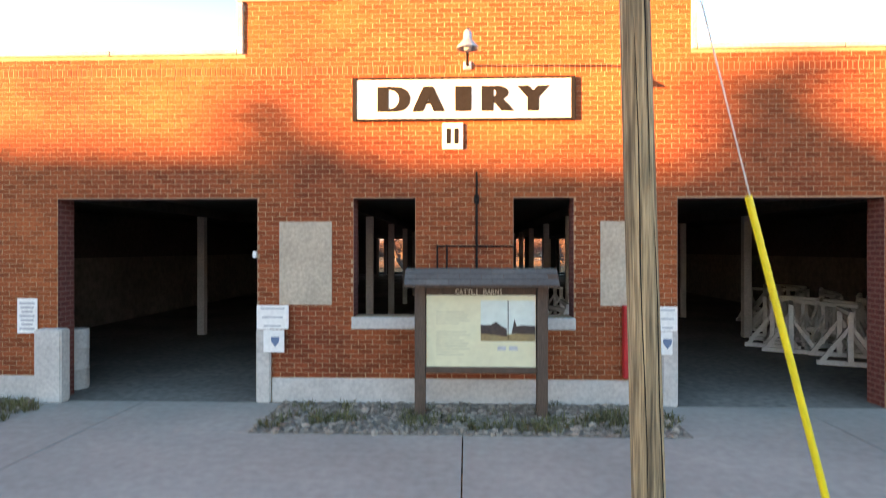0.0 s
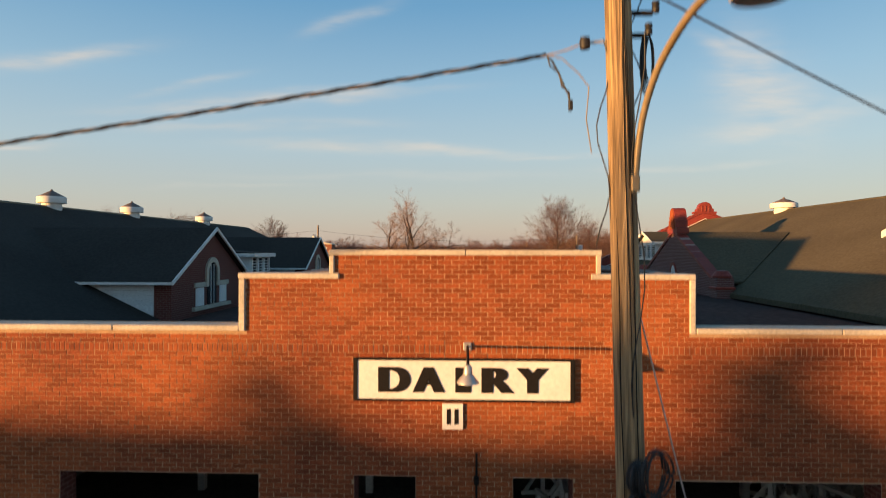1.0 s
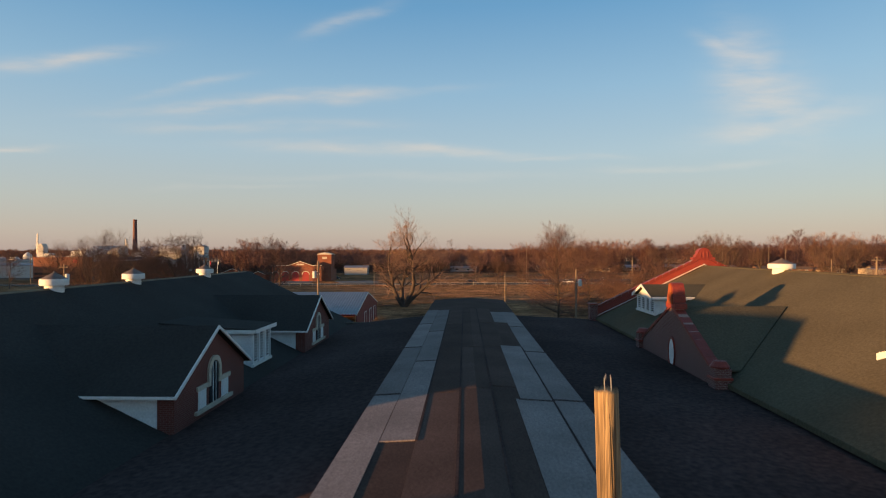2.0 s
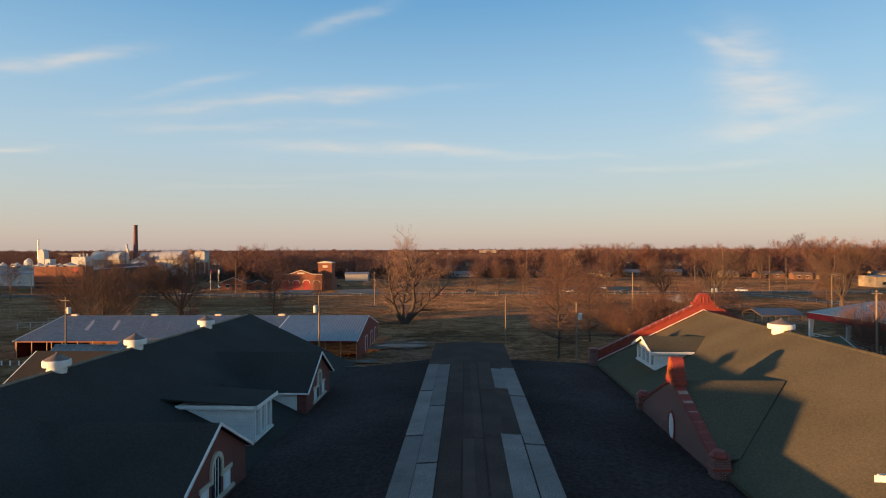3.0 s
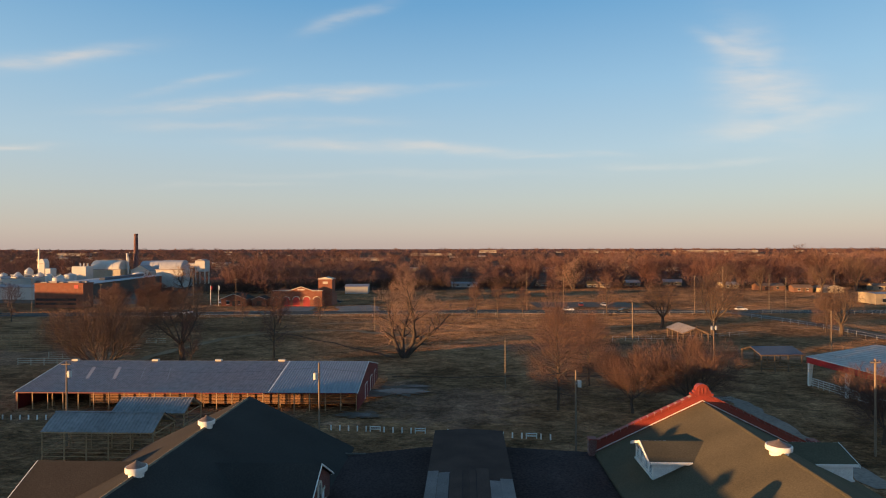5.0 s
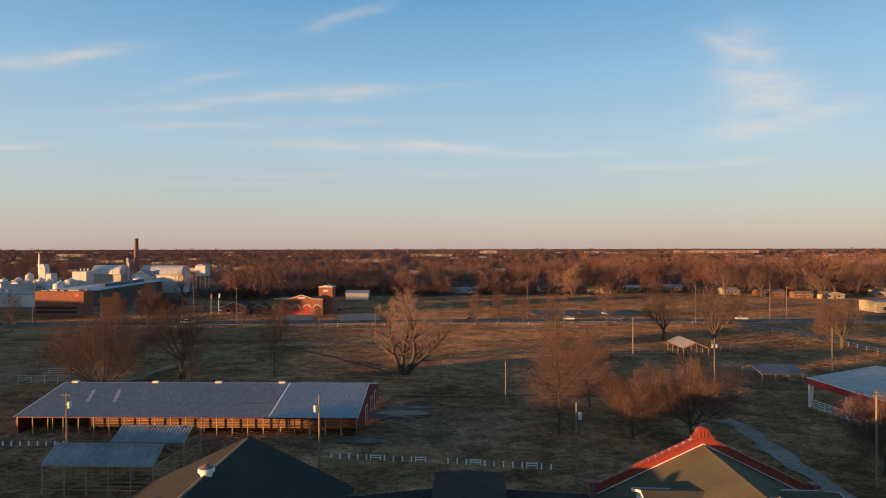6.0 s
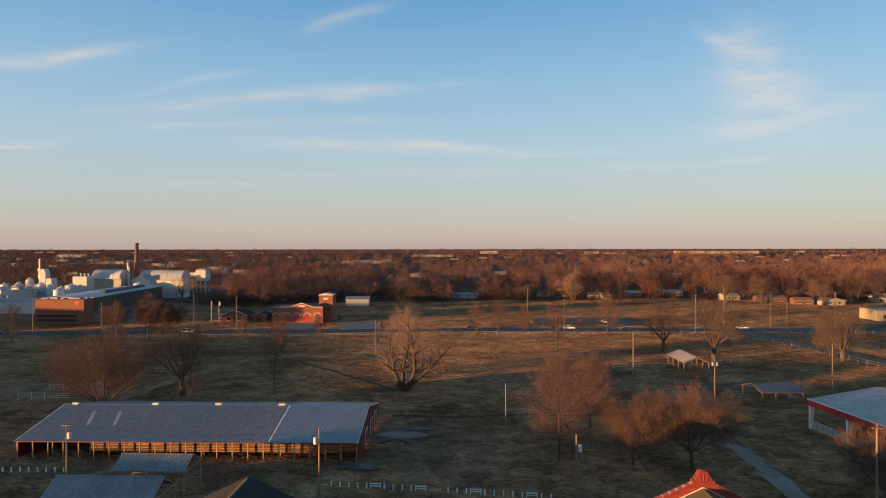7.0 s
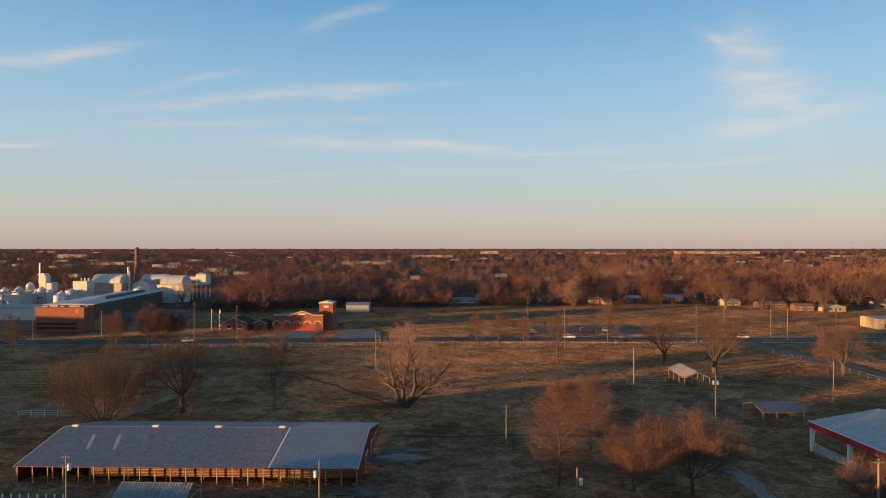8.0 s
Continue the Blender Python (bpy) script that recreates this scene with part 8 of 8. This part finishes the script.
def works():
    """The factory: brick office block, long white sheds, tanks and a tall chimney."""
    g = ground_z(260)
    t = thing("brick_office_block", pose(-175, 258, g), "flat-roofed red brick office block of the works", "building")
    part("wall", box(B(), -11, 10.5, -7, 0, 0, 10.2), M_OFFICE, t)
    part("parapet", box(B(), -11.2, 10.7, -7.2, 0.2, 10.202, 10.6), M_OFFICE, t)
    for z in (1.2, 3.0):
        part("window_band", box(B(), -10.4, 7.4, -7.06, -7.001, z, z + 1.0), M_GLASS_DARK, t, "dark ribbon window")
    part("emblem", box(B(), 6.6, 8.4, -7.06, -7.001, 8.3, 9.8), M_REDPAINT, t, "red square emblem")
    part("roof_plant", bevelled(box(B(), 2.0, 7.0, -4.5, -1.0, 10.21, 11.2), 0.08), M_METALROOF, t, "grey roof plant unit")

    def shed(x, y, w, d, h, label, wall=M_WORKS, roof=M_METALROOF, rz=0, rise=1.5, along=True):
        gabled("works_shed", x, y, w, d, h, rise, label, wall, roof, rz, along=along, category="building")
    for k, (x, w) in enumerate(((-8.5, 1.4), (-5.0, 2.0), (-1.5, 1.1), (8.6, 1.0))):
        part("roof_plant", bevelled(box(B(), x - w, x + w, -4.8 + 0.5 * k, -2.2 + 0.3 * k, 10.21, 11.0 + 0.3 * (k % 2)), 0.08), M_METALROOF, t, "grey roof plant unit")
    shed(-229, 300, 15, 9, 6.2, "long low white works shed with dark window row", rise=0.8)
    t = thing("works_shed", pose(-205, 337, ground_z(337), 0, 0, 8.1), "long dark-walled works shed with flat pale roof", "building")
    part("wall", box(B(), -12, 12, -47, 47, 0, 8.0), M_DARKWALL, t, "dark sheet wall")
    part("roof", prism(B(), [(-12.5, -47.5, 8.01), (12.5, -47.5, 8.01), (12.5, -47.5, 8.3), (0, -47.5, 8.7), (-12.5, -47.5, 8.3)], (0, 95, 0)), M_WORKSROOF, t, "pale flat roof")
    part("clerestory", bevelled(box(B(), 3.0, 6.0, -20, 34, 8.4, 10.0), 0.05), M_SLATEBLUE, t, "dark blue clerestory band")
    part("end_bay", box(B(), 11.0, 12.15, 44, 47.2, 0, 8.2), M_OFFICE, t, "red-brown end bay")
    def barrel(x, y, w, r, h, label, skin, wall=M_WORKS):
        """A hall with a half-round roof running along x."""
        t = thing("works_hall", pose(x, y, ground_z(y)), label, "building", "works halls")
        part("wall", box(B(), -w - 1.5, w + 1.5, -r - 1.0, r + 1.0, 0, h - 0.8), wall, t)
        part("upper_wall", box(B(), -w, w, -r, r, h - 0.79, h), skin, t)
        part("roof", prism(B(), [(-w, r * math.cos(a), h + 0.01 + r * 0.85 * math.sin(a)) for a in [math.pi * k / 14 for k in range(15)]], (2 * w, 0, 0)), skin, t, "half-round sheet roof", smooth=True)
        part("ledge", box(B(), -w - 2.0, w + 2.0, -r - 1.6, -r - 1.01, h - 0.9, h - 0.3), M_METALROOF, t)
        for k in range(5):
            xx = -w + 0.8 + (2 * w - 1.6) * k / 4
            part("rib", prism(B(), [(xx, (r + 0.12) * math.cos(a), h + 0.01 + (r + 0.12) * 0.85 * math.sin(a)) for a in [math.pi * k2 / 14 for k2 in range(15)]], (0.35, 0, 0)), skin, t)
    barrel(-258, 425, 10.5, 6.8, 11.8, "cream works hall with half-round roof", M_WORKS, M_WORKSCREAM)
    barrel(-197, 398, 7.5, 6.5, 12.5, "blue-white works hall with half-round roof", M_WORKSROOF)
    barrel(-229, 434, 9, 6.0, 12.0, "pale works hall with half-round roof", M_WORKSROOF)
    shed(-230, 420, 6.5, 6, 10.5, "tall white works hall with angular hood", rise=3.5, along=False)
    shed(-300, 345, 30, 18, 7, "white works shed with shallow roof", rise=1.2)
    shed(-285, 375, 14, 9, 7, "white works shed with grey roof", rise=1.2)
    t = thing("conveyor_gallery", pose(-205, 438, ground_z(438)), "raised cream conveyor gallery on steel trestles", "gallery")
    part("gallery", prism(B(), [(-9, -2, 12), (-9, 2, 12), (-9, 2, 14.6), (-9, 0, 15.3), (-9, -2, 14.6)], (16, 0, 0)), M_WORKS, t)
    for x in (-7, -3, 1, 5):
        for q in (-1, 1):
            part("leg", tube(B(), [(x, q * 2.6, -0.2), (x, q * 1.6, 12.0)], 0.3, 6), M_DARKWALL, t)
        part("brace", tube(B(), [(x, -2.3, 4), (x, 1.9, 9.5)], 0.18, 5), M_DARKWALL, t)
    t = thing("works_tower", pose(-291, 402, ground_z(402)), "white process tower beside a tapering mast", "tower")
    part("bin", bevelled(box(B(), -2.4, 2.4, -2.4, 2.4, 0, 16), 0.3), M_WORKS, t)
    part("hopper", prism(B(), [(-2.4, -2.4, 16.01), (2.4, -2.4, 16.01), (0.9, -2.4, 19), (-0.9, -2.4, 19)], (0, 4.8, 0)), M_WORKS, t)
    part("annex", bevelled(box(B(), 3.0, 7.0, -3, 3, 0, 12.5), 0.3), M_TANK, t)
    part("annex", bevelled(box(B(), -11.0, -3.0, -4, 4, 0, 8.5), 0.3), M_WORKSCREAM, t)
    t = thing("works_tower", pose(-261, 398, ground_z(398)), "white boxed plant house with three roof stacks", "tower")
    part("housing", bevelled(box(B(), -5, 5, -4, 4, 0, 14), 0.2), M_WORKS, t)
    for x in (-1.5, 1.0, 3.6):
        part("stack", tube(B(), [(x, 0, 13.9), (x, 0, 16)], 0.5, 8), M_WORKS, t)
    t = thing("works_tower", pose(-195, 436, ground_z(436)), "white hopper tower on steel legs", "tower")
    part("bin", bevelled(box(B(), -4, 4, -4, 4, 9, 17), 0.4), M_WORKS, t)
    part("cap", prism(B(), [(-4.3, -4.3, 17), (4.3, -4.3, 17), (0, -4.3, 18.4)], (0, 8.6, 0)), M_METALROOF, t)
    for a in (-3.4, 3.4):
        for b in (-3.4, 3.4):
            part("leg", box(B(), a - 0.4, a + 0.4, b - 0.4, b + 0.4, -0.2, 9), M_GALV, t)
    t = thing("chimney", pose(-241.8, 430, ground_z(430)), "tall dark red brick chimney stack", "chimney")
    part("stack", lathe(B(), [(2.0, -0.5), (1.75, 14), (1.3, 36), (1.42, 36.2), (1.42, 37.0), (1.0, 37.0), (1.0, 34)], 20), M_BROWNBRICK, t, smooth=True)
    for x, y, r, h in ((-246, 426, 0.7, 22), (-244, 424, 0.5, 19)):
        t = thing("vent_stack", pose(x, y, ground_z(y)), "slim pale steel vent stack", "stack")
        part("pipe", tube(B(), [(0, 0, 0), (0, 0, h)], r, 10), M_WORKS, t)
        part("cap", lathe(B(), [(r * 1.3, h), (r * 1.3, h + 0.5), (0, h + 0.9)], 10), M_GALV, t)
    rnd = random.Random(77)
    for k in range(13):
        x, y = -330 + 9.5 * k + rnd.uniform(-3, 3), 345 + rnd.uniform(-15, 40)
        r, h = rnd.uniform(1.8, 4.2), rnd.uniform(5, 10)
        t = thing("storage_tank", pose(x, y, ground_z(y)), "white cylindrical storage tank", "tank", "works tanks")
        part("shell", lathe(B(), [(r, -0.2), (r, h), (r * 0.97, h + 0.15), (r * 0.3, h + 0.9), (0, h + 1.0)], 18), M_TANK, t, smooth=True)
        part("hatch", lathe(B(), [(0.4, h + 0.6), (0.4, h + 1.4), (0, h + 1.5)], 10), M_GALV, t)
    for k in range(3):
        x, y = -308 + 8 * k, 400
        t = thing("silo", pose(x, y, ground_z(y)), "tall pale silo with conical top", "silo", "works silos")
        part("shell", lathe(B(), [(2.6, -0.2), (2.6, 8 + 3 * (k == 1)), (0.6, 10 + 3 * (k == 1)), (0, 10.2 + 3 * (k == 1))], 16), M_TANK, t, smooth=True)
        part("stair", box(B(), 2.55, 3.3, -0.5, 0.5, 0, 8), M_GALV, t)
    for k in range(22):
        x, y = rnd.uniform(-345, -262), rnd.uniform(330, 395)
        t = thing("works_plant", pose(x, y, ground_z(y), 0, 0, rnd.uniform(-20, 20)), "white boxed plant unit with pipes and duct", "plant unit", "works plant units")
        w, d, h = rnd.uniform(1.2, 3.2), rnd.uniform(1.2, 2.6), rnd.uniform(4.5, 8.5)
        part("housing", bevelled(box(B(), -w, w, -d, d, 0, h), 0.2), M_WORKS, t)
        part("hood", prism(B(), [(-w * 0.8, -d, h), (w * 0.8, -d, h), (w * 0.5, -d, h + 0.9), (-w * 0.5, -d, h + 0.9)], (0, 2 * d, 0)), M_METALROOF, t)
        part("pipe", tube(B(), [(w + 0.3, -d, 0), (w + 0.3, -d, h + 0.8), (w * 0.3, -d, h + 1.8), (-w, -d * 0.5, h + 1.8), (-w, 0, h)], 0.28, 8), M_GALV, t, "pale steel pipe")
    t = thing("vent_mast", pose(-296, 404, ground_z(404)), "slim pale steel vent mast", "mast")
    part("mast", tube(B(), [(0, 0, 0), (0, 0, 26)], [0.9, 0.4], 8), M_GALV, t)
    part("platform", box(B(), -1.1, 1.1, -1.1, 1.1, 18, 18.4), M_GALV, t)


works()

# long pale roofs far off among the trees
M_FAR = mat("far_pale_wall", (0.33, 0.285, 0.235), 0.2, 0.05, 0.5, 0.9, 0.0)
for x, y, w, d, h, lab in ((1105, 2700, 170, 40, 11, "long pale warehouse on the horizon"), (100, 2700, 38, 20, 12, "pale flat-roofed building on the skyline"), (-114, 2000, 68, 20, 8, "long pale flat roof among far woods"), (-222, 1300, 46, 20, 6, "grey flat-roofed building among woods"), (-1340, 2000, 50, 20, 9, "tan flat-roofed building on the skyline"), (-520, 1050, 26, 12, 5, "pale building among woods"), (-760, 1250, 36, 12, 5, "pale building among far woods"), (-380, 900, 18, 10, 5, "pale low building among woods"), (560, 2700, 30, 12, 10, "pale block on the far skyline"), (640, 2600, 40, 12, 6, "pale low block on the far skyline")):
    g = ground_z(y)
    t = thing("far_building", pose(x, y, g), lab, "building", "distant buildings")
    part("wall", box(B(), -w, w, -d, d, 0, h), M_FAR, t)
    part("roof", box(B(), -w - 0.5, w + 0.5, -d - 0.5, d + 0.5, h + 0.002, h + 0.6), M_METALROOF, t)


for x, y, w in FAR_HOMES:
    g = ground_z(y)
    h = 3.2 + w * 0.12
    t = thing("far_building", pose(x, y, g), "small pale building among far woods", "building", "distant buildings")
    part("wall", box(B(), -w, w, -4, 4, 0, h), M_FAR if w > 9 else M_HOUSE, t)
    part("roof", prism(B(), [(-w - 0.4, -4.5, h + 0.01), (-w - 0.4, 4.5, h + 0.01), (-w - 0.4, 0, h + 0.5 + 0.05 * w)], (2 * w + 0.8, 0, 0)), M_METALROOF if int(y) % 2 else M_BROWNROOF, t)


# ---- cars ----
def car(x, y, rz, paint, label):
    t = thing("car", pose(x, y, ground_z(y) + 0.06, 0, 0, rz), label, "car", "cars on the road")
    body = B()
    prism(body, [(-2.2, -0.88, 0.35), (2.2, -0.88, 0.35), (2.25, -0.88, 0.7), (1.9, -0.88, 0.95), (-2.1, -0.88, 1.0), (-2.25, -0.88, 0.75)], (0, 1.76, 0))
    part("body", bevelled(body, 0.06), paint, t)
    cab = prism(B(), [(-1.75, -0.8, 0.98), (1.0, -0.8, 0.95), (0.45, -0.72, 1.5), (-1.3, -0.72, 1.52)], (0, 1.6, 0))
    part("cabin", bevelled(cab, 0.05), M_GLASS_DARK, t, "dark glazed cabin")
    part("roof_panel", bevelled(box(B(), -1.25, 0.42, -0.72, 0.85, 1.50, 1.56), 0.02), paint, t)
    for a in (-1.4, 1.35):
        for b in (-0.86, 0.86):
            wheel = part("wheel", tube(B(), [(a, b - 0.1, 0.33), (a, b + 0.1, 0.33)], 0.33, 14), M_BLACK, t)
            part("rim", tube(B(), [(a, b - 0.11, 0.33), (a, b + 0.11, 0.33)], 0.18, 10), M_GALV, wheel)


M_CARWHITE = mat("white_car_paint", (0.75, 0.75, 0.76), 0.03, 2, 10, 0.25, 0.0)
M_CARDARK = mat("dark_car_paint", (0.03, 0.03, 0.035), 0.05, 2, 10, 0.25, 0.0)
M_CARRED = mat("red_car_paint", (0.15, 0.03, 0.03), 0.05, 2, 10, 0.25, 0.0)
for x, y, rz, p, lab in ((-107, 225.2, 4, M_CARWHITE, "white car on the road"), (2.5, 239.5, 2, M_CARDARK, "dark car on the road"), (41, 240.5, 1, M_CARWHITE, "white car on the road"), (62, 236.5, 181, M_CARDARK, "dark car on the road"), (110, 243, 1, M_CARWHITE, "white van on the road"), (-178, 219, 2, M_CARDARK, "dark car on the road"), (-60, 276, 30, M_CARDARK, "dark car parked by the tower"), (-112, 272, 70, M_CARWHITE, "white car parked by the brick house"), (-118, 290, 80, M_CARDARK, "dark car parked on the drive"), (50, 262, 90, M_CARRED, "dark red car parked beyond the road"), (60, 262, 90, M_CARWHITE, "white car parked beyond the road")):
    car(x, y, rz, p, lab)

# flags by the brick house
for x in (-113.5, -110.0):
    t = thing("flagpole", pose(x, 262, ground_z(262)), "white flagpole with limp flag", "flagpole", "flagpoles")
    part("pole", tube(B(), [(0, 0, 0), (0, 0, 9)], 0.09, 6), M_WHITE, t)
    part("flag", prism(B(), [(0.08, 0, 8.9), (0.6, 0.1, 8.5), (0.5, 0.05, 7.0), (0.08, 0, 7.4)], (0, 0.03, 0)), M_REDPAINT if x < -112 else M_WHITE, t)

# unseen building across the yard, added to shade the lower brick wall
def wall_shade_building():
    gabled("shade_building", -77.4, -34.2, 12, 5, 5.4, 1.2, "plain unseen building added to shade the brick wall", M_DARKWALL, M_SHINGLE, rz=119, category="building")


wall_shade_building()
# unseen long sheds to the west, added to keep low sun off the ground
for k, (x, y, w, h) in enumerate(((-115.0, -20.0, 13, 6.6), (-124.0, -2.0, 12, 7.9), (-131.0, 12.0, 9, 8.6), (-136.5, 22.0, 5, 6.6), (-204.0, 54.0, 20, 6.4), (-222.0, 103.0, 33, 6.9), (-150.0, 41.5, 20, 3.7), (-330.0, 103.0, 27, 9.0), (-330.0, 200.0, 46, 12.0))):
    gabled("shade_building", x, y, w, 5, h - 1.4, 1.4, "plain unseen shed added to shade the barns and field", M_DARKWALL, M_SHINGLE, rz=119, category="building")
# unseen trees across the yard, added for the blotched shadow on the wall
slim = tree_kind(8.2, 63, "slender unseen tree added to shade the brick wall", fine=0.15, counts=(18, 8, 6, 3), first=0.10, reach=0.15, rise=0.9)
plant(slim, [(-73.1, -30.3, 0.97, 90), (-72.7, -30.1, 0.84, 70)], "trees across the yard")
shade = tree_kind(8.4, 61, "dense unseen tree added to shade the brick wall", fine=0.13, counts=(20, 10, 7, 3), first=0.10, reach=0.20, rise=0.8)
plant(shade, [(-66.4, -30.5, 0.86, 150), (-65.0, -30.3, 0.97, 0), (-63.4, -30.6, 1.05, 60), (-62.0, -30.3, 1.15, 100), (-59.6, -30.3, 1.15, 200)], "trees across the yard")

# ---- bricks of the south wall ----
def lay_bricks():
    pitch, course, joint, bed = 0.2055, 0.0678, 0.0125, 0.0065
    me_full = None
    verts, faces, singles = [], [], []
    rnd = random.Random(6)

    def brick(x0, x1, z0, z1, single):
        y0, y1 = FY + rnd.uniform(-0.0015, 0.0015), FY + 0.02
        if single:
            singles.append((x0, x1, z0, z1, y0))
            return
        o = len(verts)
        verts.extend(((x0, y0, z0), (x1, y0, z0), (x1, y0, z1), (x0, y0, z1), (x0, y1, z0), (x1, y1, z0), (x1, y1, z1), (x0, y1, z1)))
        faces.extend(((o, o + 1, o + 2, o + 3), (o, o + 4, o + 5, o + 1), (o + 1, o + 5, o + 6, o + 2), (o + 2, o + 6, o + 7, o + 3), (o + 3, o + 7, o + 4, o)))

    def free(z0, z1, lo, hi):
        """Stretches of wall between lo and hi that no opening cuts at this height."""
        spans = [(lo, hi)]
        for a, b, c, d in HOLES:
            if d > z0 + 0.01 and c < z1 - 0.01:
                spans = [s for p, q in spans for s in ((p, min(q, a)), (max(p, b), q)) if s[1] - s[0] > 0.03]
        return spans

    z, row = 0.36, 0
    while z < 6.09:
        soldier = 4.66 < z < 4.72
        h = 0.115 if soldier else course
        z1 = z + h
        lo, hi = (-10.8, 11.4) if z1 <= 5.005 else (-3.2, 3.15) if z1 <= 5.765 else (-1.9, 1.84)
        step = 0.0735 if soldier else pitch
        for a, b in free(z, z1, lo, hi):
            off = (pitch / 2 if row % 2 else 0) + rnd.uniform(-0.006, 0.006)
            k = math.floor((a - off) / step)
            x = k * step + off
            while x < b:
                xa, xb = max(x, a), min(x + step, b)
                if xb - xa > 0.035:
                    one = not soldier and 4.92 < z < 6.06 and -1.45 < xa < 1.25 and xb - xa > pitch - 0.002
                    brick(xa + joint / 2, xb - joint / 2, z + bed / 2, z1 - bed / 2, one)
                x += step
        z, row = z1, row + 1
    rest = new("brickwork", from_arrays("brickwork", verts, faces, M_BRICK))
    rest.parent = wall_south
    tagged(rest, "running-bond red brickwork", kind="stuff")
    w, h = (pitch - joint) / 2, (course - bed) / 2
    bm = bevelled(box(B(), -w, w, -0.01, 0.01, -h, h), 0.002)
    me = mesh_of(bm, M_BRICK, "brick")
    for x0, x1, z0, z1, y0 in singles:
        ob = new("brick", me)
        ob.parent = wall_south
        ob.matrix_basis = pose((x0 + x1) / 2, y0 + 0.01, (z0 + z1) / 2)


lay_bricks()
